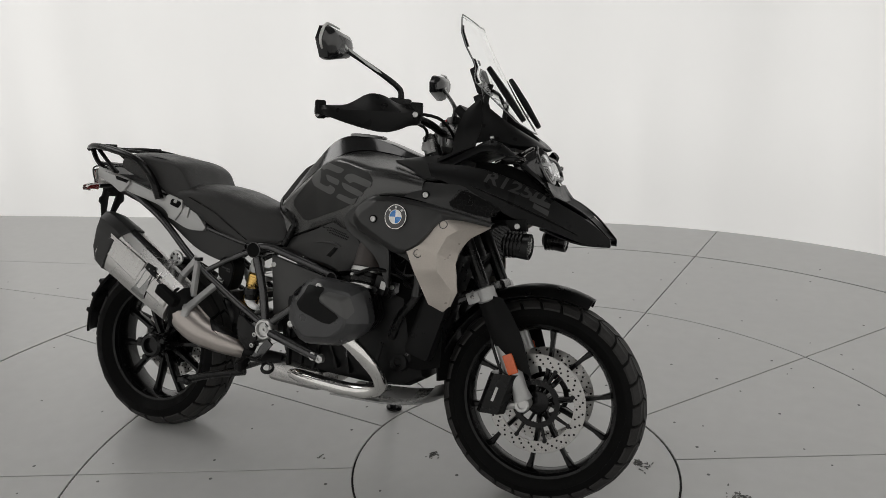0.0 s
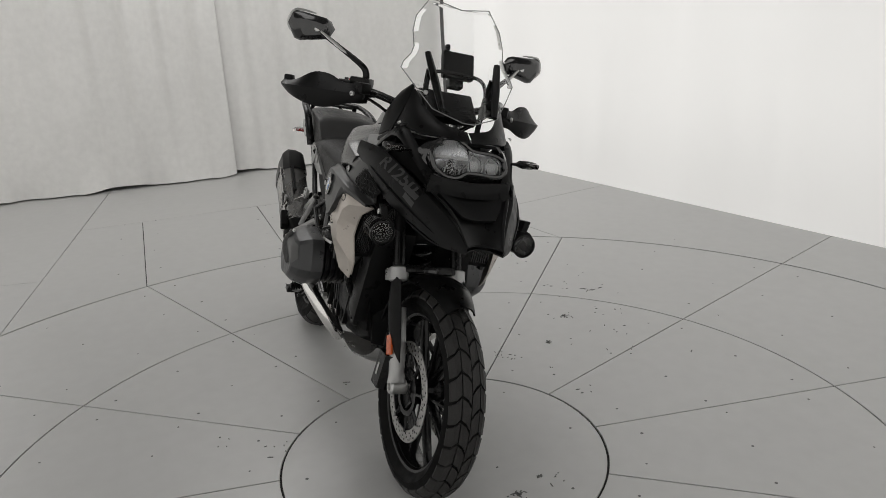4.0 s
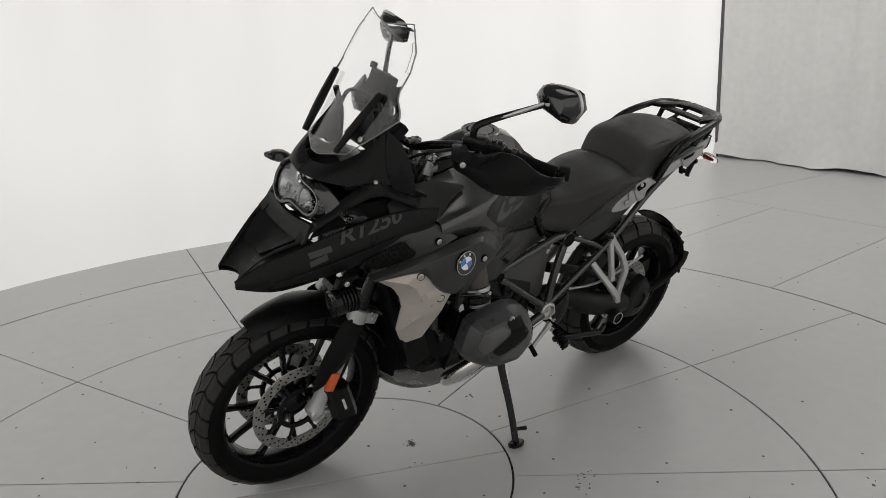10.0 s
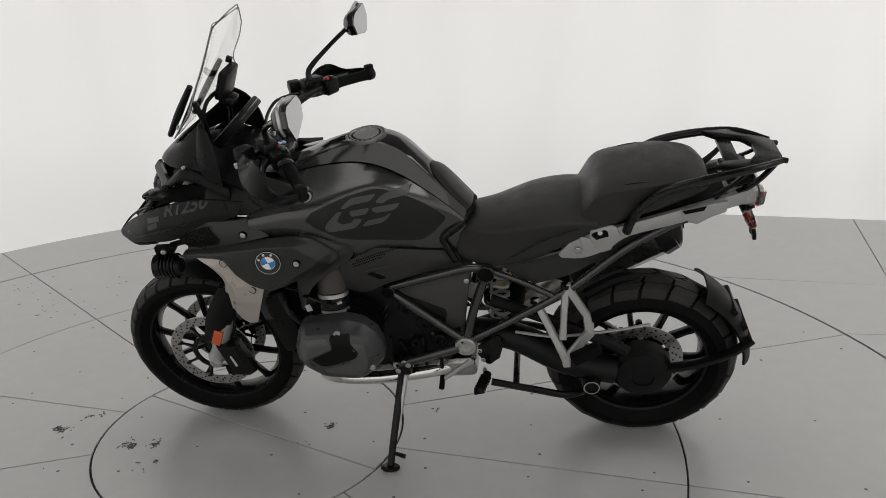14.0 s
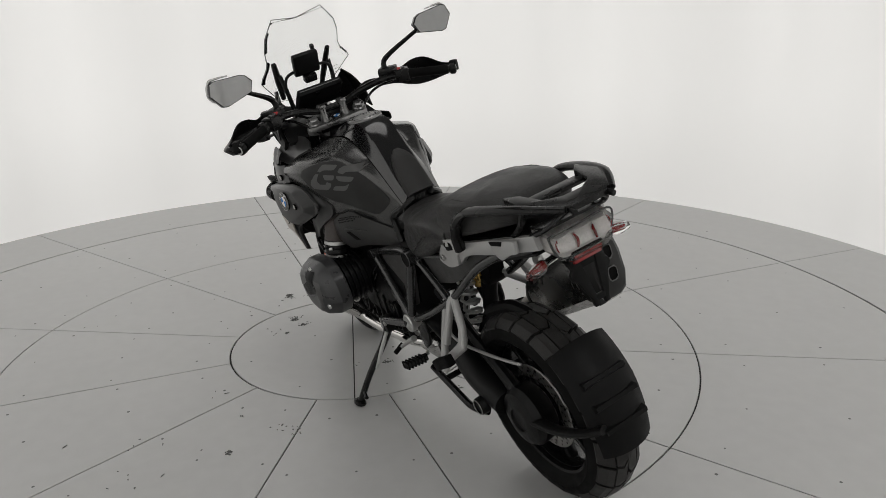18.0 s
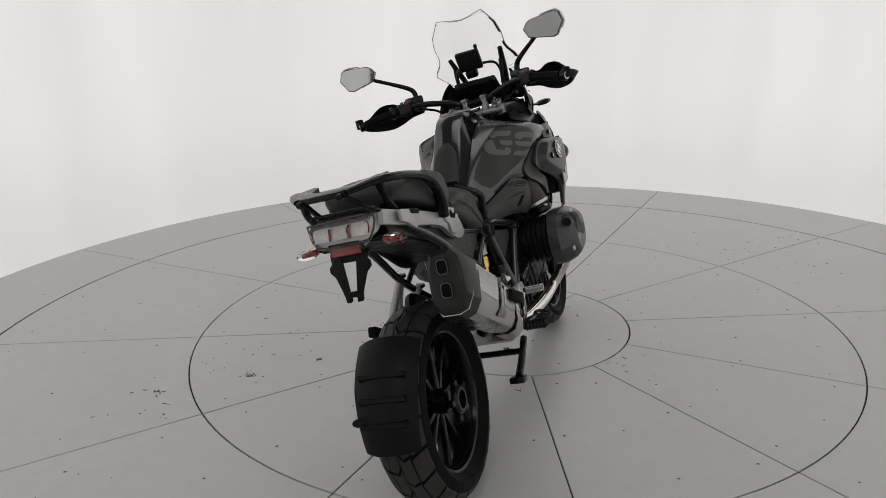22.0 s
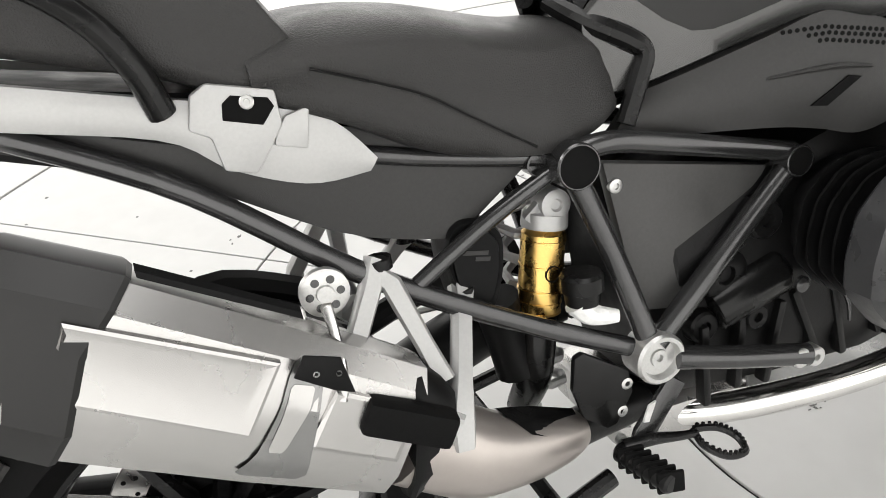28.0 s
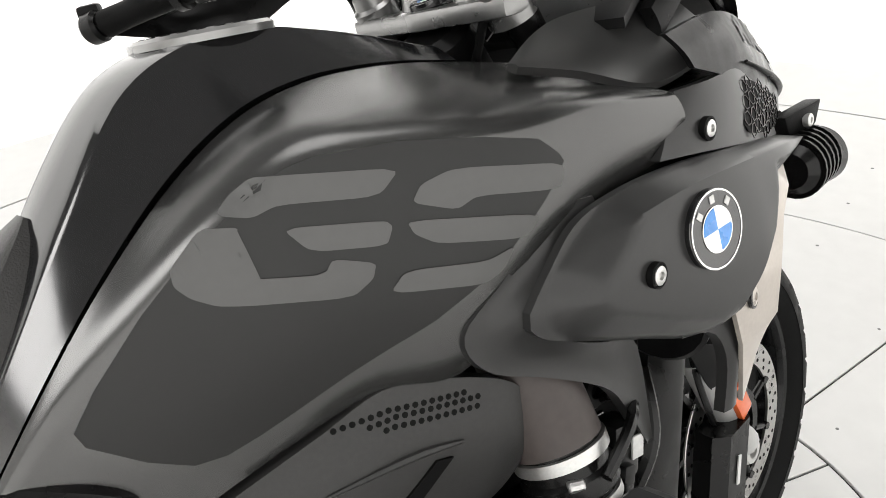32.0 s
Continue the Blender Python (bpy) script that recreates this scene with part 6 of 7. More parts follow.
# --- swing arm, final drive, hugger ---
swing = part("swing_arm", tube([(0.56, 0.075, 0.450), (0.42, 0.085, 0.430), (0.26, 0.105, 0.36), (0.10, 0.115, 0.325)], (0.045, 0.05, 0.055, 0.05), 20, 16, flat=0.9), "engine", bike, "black single sided swing arm with shaft drive")
part("final_drive", lathe((RA.x, 0.045, RA.z), (0, 1, 0), [(0, 0.06), (0.02, 0.092), (0.07, 0.095), (0.09, 0.082), (0.10, 0.05), (0.100, 0.038), (0.094, 0.036), (0.094, 0.001)], 36), "engine", swing, "black final drive housing")
part("drive_cap", lathe((0.178, 0.155, 0.305), (0, 1, 0), [(0, 0.03), (0.025, 0.028), (0.030, 0.026), (0.030, 0.022), (0.024, 0.021), (0.024, 0.001)], 28), "engine", swing)
part("cap_ring", lathe((0.178, 0.183, 0.305), (0, 1, 0), [(0, 0.0262), (0.003, 0.0258), (0.003, 0.0225), (0, 0.022), (0, 0.0262)], 28), "alu", swing)
part("torque_arm", tube([(0.50, 0.06, 0.56), (0.30, 0.09, 0.50), (0.12, 0.10, 0.42), (0.05, 0.10, 0.37)], (0.02, 0.018, 0.02, 0.025), 14, 10), "engine", swing)
part("brake_line", tube([(0.42, 0.11, 0.47), (0.30, 0.13, 0.47), (0.16, 0.125, 0.485), (0.07, 0.11, 0.49), (0.0, 0.10, 0.50)], 0.005, 20, 8), "alu_white", swing)
part("wheel_hub_cap", lathe((RA.x, -0.062, RA.z), (0, -1, 0), [(0, 0.048), (0.012, 0.046), (0.02, 0.038), (0.02, 0.028), (0.005, 0.026), (0.005, 0.001)], 32), "rim", rear_wheel)
for k in range(5):
    a = 2 * math.pi * k / 5 + 0.4
    part("wheel_bolt", lathe((RA.x + 0.056 * math.cos(a), -0.062, RA.z + 0.056 * math.sin(a)), (0, -1, 0), [(0, 0.012), (0.012, 0.012), (0.015, 0.009)], 12), "rim", rear_wheel)
part("rear_caliper", box((0.125, 0.055, 0.385), (0.085, 0.055, 0.055), (0, 55, 0), 0.012), "plastic_smooth", bike, "black rear brake caliper")
hug = part("rear_hugger", arch(RA, 0.338, 122, 177, 20, lambda f: 0.098 - 0.026 * max(0, f - 0.45), 0.03, 0.006), "plastic", bike, "black spray guard behind the rear wheel")
for f in (0.35, 0.55, 0.75):
    a = radians(122 + 55 * f)
    d = Vector((math.cos(a), 0, math.sin(a)))
    part("hugger_rib", loft(bmesh.new(), [[RA + d * (0.345 + dr) + Vector((-d.z * dt, y, d.x * dt)) for dr, dt in ((-0.01, -0.012), (0.008, -0.006), (0.008, 0.006), (-0.01, 0.012))] for y in (-0.07, 0.07)]), "plastic", hug)
part("hugger_arm", tube([(-0.02, 0.12, 0.33), (-0.14, 0.125, 0.36), (-0.25, 0.115, 0.40), (-0.315, 0.085, 0.43)], (0.022, 0.02, 0.018, 0.02), 14, 10, flat=0.6), "plastic", hug)
part("hugger_arm", tube([(0.0, -0.0, 0.60), (0.09, 0.03, 0.63), (0.2, 0.05, 0.58)], (0.018, 0.02, 0.02), 10, 8), "plastic", hug)

# --- rear suspension strut ---
sa, sb = Vector((0.496, -0.082, 0.696)), Vector((0.441, -0.088, 0.44))
shock = part("shock_absorber", rod(sa.lerp(sb, 0.25), sa.lerp(sb, 0.68), 0.0275, 28), "gold", bike, "gold anodised shock reservoir")
for f in (0.30, 0.42, 0.54, 0.60, 0.65):
    part("groove", lathe(sa.lerp(sb, f), sb - sa, [(0, 0.0265), (0.001, 0.0285), (0.003, 0.0285), (0.004, 0.0265)], 28), "gold", shock)
part("shock_cap", lathe(sa.lerp(sb, 0.155), sb - sa, [(0, 0.012), (0.002, 0.024), (0.006, 0.028), (0.020, 0.029), (0.024, 0.0285)], 28), "alu_white", shock)
part("shock_eye", lathe((0.490, -0.098, 0.664), (0, -1, 0), [(-0.02, 0.019), (0.010, 0.019), (0.012, 0.015), (0.012, 0.008), (0.008, 0.006), (0.008, 0.001)], 22), "alu_white", shock)
part("eye_web", beam([(0.490, -0.094, 0.664), (0.474, -0.086, 0.640)], (0.034, 0.044), 0.022), "alu_white", shock)
part("maker_mark", lathe(sa.lerp(sb, 0.45) + Vector((0.002, -0.0268, 0)), (0.1, -1, 0), [(0, 0.0105), (0.0012, 0.0105), (0.0012, 0.009), (0, 0.009), (0, 0.0105)], 20), "hole", shock)
part("spring", tube([sa.lerp(sb, 0.2) + Vector((0.03 * math.cos(i * 0.8) - 0.01 , 0.05 + 0.03 * math.sin(i * 0.8), -0.28 * i / 60)) for i in range(61)], 0.0065, 61, 7, smooth=False), "alu_white", shock)
part("shock_lower", tube([sa.lerp(sb, 0.68), sb, (0.44, -0.03, 0.36)], (0.026, 0.024, 0.02), 8, 14), "plastic_smooth", shock)
module = [(p[0], p[2]) for p in rounded(field(0, (0.350, 0.672), (0.368, 0.682), (0.402, 0.674), (0.416, 0.650), (0.410, 0.606), (0.392, 0.560), (0.352, 0.560), (0.342, 0.640)), 0.2, 2)]
act = part("suspension_actuator", loft(bmesh.new(), [[Vector((0.378, y, 0.616)) + (Vector((x, 0, z)) - Vector((0.378, 0, 0.616))) * k for x, z in module] for y, k in ((-0.06, 0.96), (-0.112, 1.0), (-0.119, 0.95), (-0.116, 0.82), (-0.119, 0.78))]), "plastic", bike, "black electronic damper module with dim print", sharp=30)
part("print_bar", box((0.376, -0.1193, 0.640), (0.036, 0.0008, 0.005), (0, 14, 0), 0), "plastic_grey", act)
part("print_bar", box((0.386, -0.1193, 0.630), (0.018, 0.0008, 0.005), (0, 14, 0), 0), "plastic_grey", act)
part("shock_boot", tube([(0.405, -0.085, 0.56), (0.415, -0.08, 0.50), (0.425, -0.08, 0.45)], (0.03, 0.026, 0.03), 8, 14), "plastic", act)
res = part("brake_reservoir", lathe((0.497, -0.135, 0.545), (0.06, 0, 1), [(0, 0.021), (0.016, 0.023), (0.018, 0.027), (0.036, 0.027), (0.040, 0.023), (0.040, 0.001)], 24), "plastic_smooth", bike, "rear brake fluid reservoir with black cap")
part("reservoir_arm", tube([(0.492, -0.135, 0.548), (0.505, -0.140, 0.528), (0.535, -0.150, 0.520)], (0.020, 0.014, 0.008), 10, 10), "white", res)

# --- exhaust ---
MA, MB = Vector((-0.117, -0.182, 0.735)), Vector((0.262, -0.185, 0.492))
md = (MB - MA).normalized()
mu = Vector((0, 1, 0)).cross(md).normalized()
mu = mu if mu.z > 0 else -mu
OCT = [(-1, -0.45), (-0.75, -0.85), (-0.3, -1), (0.5, -1), (0.9, -0.7), (1, -0.2), (1, 0.45), (0.75, 0.9), (0.2, 1), (-0.45, 1), (-0.85, 0.75), (-1, 0.3)]


def muf(f, w=0.060, h=0.092, skew=0.0):
    c = MA.lerp(MB, f)
    return [c + Vector((0, 1, 0)) * u * w + mu * (v * h) + md * (skew * v) for u, v in OCT]


def capr(f, w, h):
    """The end cap's edge, which steps back below the middle."""
    c = MA.lerp(MB, f)
    return [c + Vector((0, 1, 0)) * u * w + mu * (v * h) + md * float(np.interp(v, (-1, -0.6, -0.3, -0.1, 0.4, 0.75, 1), (-0.010, -0.008, -0.002, -0.016, -0.012, -0.002, 0.004))) for u, v in OCT]


silencer = part("silencer", loft(bmesh.new(), [muf(0.12), muf(0.122, 0.061, 0.092), muf(0.6, 0.060, 0.084), muf(0.93, 0.056, 0.074), muf(0.935, 0.05, 0.07)]), "steel", bike, "brushed steel silencer with black end caps", sharp=25)
part("end_cap", loft(bmesh.new(), [muf(0.018, 0.040, 0.066, -0.028), muf(0.034, 0.052, 0.082, -0.030), muf(0.080, 0.060, 0.092, -0.022), capr(0.25, 0.0645, 0.096), capr(0.262, 0.0615, 0.0935)]), "decal_dark", silencer, "black plastic end cap of the silencer", sharp=22)
# the outlet face leans back towards its foot
face_n, face_u = (md + mu * 0.424).normalized(), (mu - md * 0.424).normalized()
for v in (0.032, -0.028):
    c = MA + md * (0.004 - 0.424 * v) + mu * v
    q = [c + Vector((0, 1, 0)) * u * 0.017 + face_u * w * 0.022 for u, w in ((-1, -0.6), (-0.6, -1), (0.6, -1), (1, -0.6), (1, 0.6), (0.6, 1), (-0.6, 1), (-1, 0.6))]
    part("outlet_rim", loft(bmesh.new(), [[p - face_n * 0.004 for p in q], [c + (p - c) * 0.82 - face_n * 0.004 for p in q], [c + (p - c) * 0.8 + face_n * 0.02 for p in q], [p + face_n * 0.01 for p in q]], cap=False), "frame", silencer, "dark metal rim of the tailpipe")
    # dark plate across the pipe in place of its shaded depth
    part("outlet", plate([c + (p - c) * 0.84 + face_n * 0.002 for p in q], face_n * 0.004, 0), "hole", silencer)
part("front_cap", loft(bmesh.new(), [muf(0.945, 0.0565, 0.075, -0.028), muf(0.965, 0.057, 0.074, -0.024), muf(1.01, 0.050, 0.064, -0.01), muf(1.04, 0.040, 0.050)]), "plastic", silencer, "black front cap of the silencer")
# long pressed window with a raised border, open towards the end cap
part("pressed_panel", loft(bmesh.new(), [field(-0.236, (-0.02, 0.739), (0.136, 0.645), (0.092, 0.581), (-0.05, 0.673)), field(-0.2445, (-0.02, 0.739), (0.136, 0.645), (0.092, 0.581), (-0.05, 0.673)), field(-0.2453, (-0.02, 0.735), (0.132, 0.644), (0.091, 0.585), (-0.05, 0.677)), field(-0.2438, (-0.02, 0.727), (0.117, 0.644), (0.087, 0.600), (-0.05, 0.690))]), "steel", silencer, sharp=12)
part("pressed_panel", loft(bmesh.new(), [field(-0.232, (0.178, 0.600), (0.252, 0.552), (0.219, 0.500), (0.136, 0.551)), field(-0.2440, (0.178, 0.600), (0.252, 0.552), (0.219, 0.500), (0.136, 0.551)), field(-0.2465, (0.178, 0.596), (0.246, 0.551), (0.217, 0.507), (0.146, 0.551))]), "steel", silencer, sharp=12)
# black strip laid on top; the slot's shade is put into its colour
part("top_slot_strip", loft(bmesh.new(), [[(0.04, -0.196, 0.757), (0.04, -0.206, 0.753), (0.04, -0.206, 0.746), (0.04, -0.196, 0.748)], [(0.168, -0.196, 0.674), (0.168, -0.206, 0.670), (0.168, -0.206, 0.663), (0.168, -0.196, 0.665)]]), "plastic", silencer)
can_tree = bvh_of(silencer)
strap = part("strap", decal(rounded([(0.150, 0.640), (0.178, 0.628), (0.166, 0.606), (0.152, 0.570), (0.128, 0.515), (0.066, 0.548), (0.098, 0.568), (0.122, 0.598), (0.140, 0.628)], 0.12, 1), can_tree, -1, 0.0032, 4), "cap_alu", silencer, "pressed aluminium clamp over the silencer")
part("strap_window", decal(rounded([(0.140, 0.620), (0.160, 0.610), (0.149, 0.590), (0.116, 0.556), (0.102, 0.563), (0.124, 0.592)], 0.12, 1), can_tree, -1, 0.0042, 4), "steel", strap)
part("heat_shield", plate([(0.143, -0.252, 0.631), (0.156, -0.252, 0.650), (0.188, -0.252, 0.637), (0.194, -0.252, 0.597), (0.176, -0.252, 0.606)], (0, 0.003, 0), 0.001), "plastic", silencer)
for x, z in ((0.163, 0.628), (0.183, 0.622)):
    bolt((x, -0.2525, z), (0, -1, 0), 0.004, 0.001, "shield_rivet", "alu", silencer)
mt = part("silencer_mount", lathe((0.198, -0.148, 0.664), (0, -1, 0), [(0, 0.018), (0.008, 0.026), (0.016, 0.026), (0.018, 0.022), (0.018, 0.010), (0.021, 0.009), (0.021, 0.004)], 28), "alu", bike, "round aluminium silencer mount")
for x in (0.168, 0.196):
    part("mount_arm", tube([(x, -0.160, 0.655), (x - 0.002, -0.200, 0.632), (x - 0.008, -0.236, 0.606), (x - 0.016, -0.245, 0.588)], (0.007, 0.005, 0.005, 0.006), 14, 8, flat=0.45), "steel", mt)
for k in range(6):
    a = 2 * math.pi * k / 6
    part("mount_slot", lathe((0.198 + 0.016 * math.cos(a), -0.1655, 0.664 + 0.016 * math.sin(a)), (0, -1, 0), [(0, 0.0045), (0.001, 0.0045)], 10), "frame", mt)
part("link_pipe", tube([(0.240, -0.183, 0.490), (0.31, -0.178, 0.432), (0.37, -0.166, 0.402), (0.43, -0.145, 0.378), (0.468, -0.125, 0.364)], (0.056, 0.053, 0.044, 0.035, 0.028), 20, 20), "bronze", bike, "satin steel link pipe")
part("pipe_joint", tube([(0.455, -0.130, 0.368), (0.52, -0.10, 0.348), (0.60, -0.08, 0.335)], 0.026, 8, 14), "engine", bike)
part("pipe_guard", patch([(0.355, -0.170, 0.468), (0.40, -0.155, 0.445), (0.47, -0.13, 0.400)], [(0.385, -0.195, 0.435), (0.43, -0.178, 0.402), (0.475, -0.15, 0.375)], 1, 8, 4, 0.004, 0.006, (0, -1, 0.5)), "plastic_smooth", bike)
for s in (1, -1):
    part("header_pipe", tube([(0.935, 0.30 * s, 0.505), (0.985, 0.275 * s, 0.455), (1.025, 0.225 * s, 0.385), (1.02, 0.175 * s, 0.325), (0.95, 0.15 * s, 0.295), (0.84, 0.135 * s, 0.292), (0.70, 0.11 * s, 0.30), (0.58, 0.06 * s, 0.31)], 0.0225, 40, 14), "chrome", bike, "bright steel header pipe")
part("collector", box((0.66, 0.0, 0.30), (0.22, 0.22, 0.08), (0, 4, 0), 0.03, seg=3), "steel", bike)

# --- engine ---
def block(xs, rows):
    """A cast body: rings across x from (x, half width, low z, high z)."""
    rings = []
    for x, w, lo, hi in rows:
        m = (lo + hi) / 2
        h = (hi - lo) / 2
        rings.append([Vector((x, u * w, m + v * h)) for u, v in ((-1, -0.5), (-0.8, -0.9), (-0.4, -1), (0.4, -1), (0.8, -0.9), (1, -0.5), (1, 0.5), (0.8, 0.9), (0.4, 1), (-0.4, 1), (-0.8, 0.9), (-1, 0.5))])
    return loft(bmesh.new(), rings)


engine = part("engine", block(0, [(0.60, 0.09, 0.36, 0.60), (0.64, 0.125, 0.33, 0.63), (0.80, 0.14, 0.31, 0.66), (0.95, 0.15, 0.30, 0.70), (1.07, 0.14, 0.31, 0.70), (1.125, 0.115, 0.34, 0.62), (1.145, 0.08, 0.38, 0.55)]), "engine", bike, "black boxer engine with grey cylinder heads", sharp=30)
part("front_cover", lathe((1.12, 0, 0.47), (1, 0, 0.05), [(0, 0.11), (0.02, 0.105), (0.035, 0.085), (0.04, 0.05), (0.045, 0.03)], 28), "engine", engine)
rnd = random.Random(11)
# small castings, hoses and boxes that fill the bays either side
for s in (1, -1):
    for x, z, r, l in ((0.70, 0.52, 0.034, 0.03), (0.76, 0.58, 0.026, 0.035), (0.665, 0.455, 0.022, 0.03), (0.86, 0.45, 0.03, 0.03), (1.09, 0.66, 0.022, 0.04), (1.14, 0.60, 0.02, 0.03), (1.06, 0.40, 0.03, 0.03), (0.74, 0.45, 0.018, 0.04)):
        part("engine_casting", lathe((x, 0.112 * s, z), (0, s, 0), [(0, r * 1.15), (l * 0.5, r * 1.1), (l * 0.9, r), (l, r * 0.85), (l, r * 0.4), (l * 0.8, r * 0.35)], 18), "deep", engine)
        bolt((x + r * 0.9, (0.122 + l * 0.2) * s, z + r * 0.9), (0, s, 0), 0.006, 0.006, "casting_bolt", "frame", engine)
    for k in range(7):
        part("case_rib", box((0.66 + 0.055 * k, 0.139 * s, 0.40 + 0.01 * (k % 2)), (0.012, 0.02, 0.12), (0, rnd.uniform(-25, 25), 0), 0.004), "engine", engine)
    for k in range(2):
        part("cable", tube([(0.80, 0.11 * s, 0.62 - 0.02 * k), (0.84, (0.15 + 0.006 * k) * s, 0.56 - 0.03 * k), (0.86, 0.15 * s, 0.50 - 0.03 * k), (0.90, 0.13 * s, 0.46)], 0.0042, 16, 7), "plastic_smooth", engine)
part("starter", lathe((0.682, -0.125, 0.468), (0.92, -0.05, 0.28), [(0, 0.026), (0.004, 0.032), (0.105, 0.034), (0.112, 0.030), (0.12, 0.02)], 24), "plastic_smooth", engine, "black starter motor")
part("starter_bolt", lathe((0.795, -0.165, 0.488), (0, -1, 0), [(0, 0.011), (0.006, 0.011), (0.008, 0.006)], 14), "frame", engine)
part("bay_edge", tube([(0.86, -0.152, 0.56), (0.868, -0.155, 0.51), (0.872, -0.155, 0.46), (0.885, -0.157, 0.43), (0.888, -0.158, 0.40)], 0.003, 14, 6), "frame", engine)

HEAD = rounded([(0.132, -0.003), (0.108, 0.082), (0.086, 0.097), (-0.040, 0.113), (-0.090, 0.100), (-0.128, 0.064), (-0.143, 0.014), (-0.144, -0.028), (-0.102, -0.082), (-0.076, -0.094), (0.048, -0.086), (0.110, -0.043)], 0.14, 1)
CHEVRON = [(0.000, 0.096), (-0.062, 0.100), (-0.064, 0.075), (-0.088, 0.041), (-0.074, 0.019), (0.013, -0.013), (0.039, -0.013), (0.070, 0.012), (-0.016, 0.060), (0.002, 0.082)]
PALES = [[(0.110, 0.030), (0.094, 0.074), (0.020, 0.086), (0.003, 0.075), (-0.010, 0.062), (0.074, 0.015), (0.094, 0.006)], [(-0.066, 0.074), (-0.102, 0.062), (-0.112, 0.016), (-0.106, -0.030), (-0.084, -0.050), (0.026, -0.040), (0.028, -0.026), (-0.070, 0.008), (-0.090, 0.036)]]
for s in (1, -1):
    # the boxer's right cylinder stands further back than the left
    c = Vector((0.950 if s > 0 else 0.906, 0, 0.548 if s > 0 else 0.552))
    ring = lambda y, k, dx=0: [Vector((c.x + dx + x * k, y * s, c.z + z * k)) for x, z in HEAD]
    part("cylinder", loft(bmesh.new(), [ring(0.12, 0.72), ring(0.265, 0.74)]), "engine", engine, sharp=25)
    for k in range(5):
        part("cooling_fin", loft(bmesh.new(), [ring(0.165 + 0.020 * k, 0.76), ring(0.166 + 0.020 * k, 0.86), ring(0.170 + 0.020 * k, 0.86), ring(0.171 + 0.020 * k, 0.76)]), "engine", engine, sharp=25)
    head = part("cylinder_head", loft(bmesh.new(), [ring(0.258, 0.90), ring(0.260, 0.975), ring(0.264, 0.995), ring(0.302, 1.0), ring(0.308, 0.985), ring(0.340, 0.86), ring(0.345, 0.83), ring(0.362, 0.66), ring(0.365, 0.60), ring(0.366, 0.3)]), "head", bike, "dark grey angular cylinder head cover", sharp=16)
    ht = bvh_of(head)
    on_head = lambda pts: [(c.x + x * 0.93, c.z + z * 0.93) for x, z in pts]
    part("head_patch", decal(rounded(on_head(CHEVRON), 0.12, 1), ht, s, 0.0022, 4, 0.6), "plastic", head, "matt black inlay of the head cover")
    # paler facets of the head, their sheen put into a grey film
    for pale in PALES[:2 if s > 0 else 1]:
        part("head_patch", decal(rounded(on_head(pale), 0.10, 1), ht, s, 0.0018, 4, 0.6), "decal_grey", head, "grey patch over a paler facet of the head cover")
    for x, z in ((c.x - 0.020, c.z + 0.092), (c.x - 0.112, c.z - 0.030)):
        hit = ht.ray_cast(Vector((x, 0.6 * s, z)), Vector((0, -s, 0)))
        if hit[0]:
            bolt(hit[0], (0, s, 0), 0.010, 0.004, parent=head)
    hit = ht.ray_cast(Vector((c.x - 0.098, 0.6 * s, c.z + 0.070)), Vector((0, -s, 0)))
    if s < 0 and hit[0]:
        part("plug_recess", lathe(hit[0], hit[1] if hit[1].y * s > 0 else -hit[1], [(0, 0.019), (0.003, 0.018), (0.003, 0.015), (0.0005, 0.013), (0.0005, 0.001)], 24), "plastic", head, "dark round plug recess")
    # throttle body with its clamp above the cylinder
    part("intake_boot", tube([(0.975, 0.160 * s, 0.795), (0.972, 0.178 * s, 0.750), (0.968, 0.200 * s, 0.692)], (0.042, 0.044, 0.045), 10, 20), "clay", bike, "brown black intake boot")
    tb = part("throttle_body", lathe((0.968, 0.198 * s, 0.697), (-0.05, 0.30 * s, -1), [(0, 0.043), (0.03, 0.043), (0.034, 0.047), (0.05, 0.047), (0.054, 0.041), (0.085, 0.038)], 28), "plastic_smooth", bike, "throttle body with steel hose clamp")
    part("hose_clamp", lathe((0.968, 0.200 * s, 0.691), (-0.05, 0.30 * s, -1), [(0, 0.046), (0, 0.0475), (0.012, 0.0475), (0.012, 0.046)], 32), "alu", tb)
    part("clamp_screw", rod((0.934, 0.236 * s, 0.677), (0.948, 0.244 * s, 0.675), 0.006, 10), "alu", tb)
    part("hose_clamp", lathe((0.965, 0.215 * s, 0.642), (-0.05, 0.30 * s, -1), [(0, 0.0425), (0, 0.044), (0.009, 0.044), (0.009, 0.0425)], 32), "alu", tb)
    part("sensor", box((1.030, 0.214 * s, 0.650), (0.040, 0.035, 0.060), (0, 15, 0), 0.006), "plastic_smooth", tb)
    part("connector", box((1.014, 0.231 * s, 0.630), (0.018, 0.02, 0.03), (0, 25, 0), 0.003), "plastic_smooth", tb)
    part("sensor_label", box((1.042, 0.2335 * s, 0.650), (0.018, 0.003, 0.024), (0, 15, 0), 0.001), "print", tb)
    part("ignition_wire", tube([(0.96, 0.26 * s, 0.68), (1.02, 0.25 * s, 0.70), (1.08, 0.20 * s, 0.68), (1.10, 0.14 * s, 0.64)], 0.006, 14, 8), "plastic_smooth", bike)
    part("radiator_fan", lathe((1.165, 0.20 * s, 0.735), (-1, 0.2 * s, 0), [(0, 0.055), (0.016, 0.055), (0.02, 0.05), (0.014, 0.02), (0.022, 0.018), (0.022, 0.001)], 24), "engine", bike)

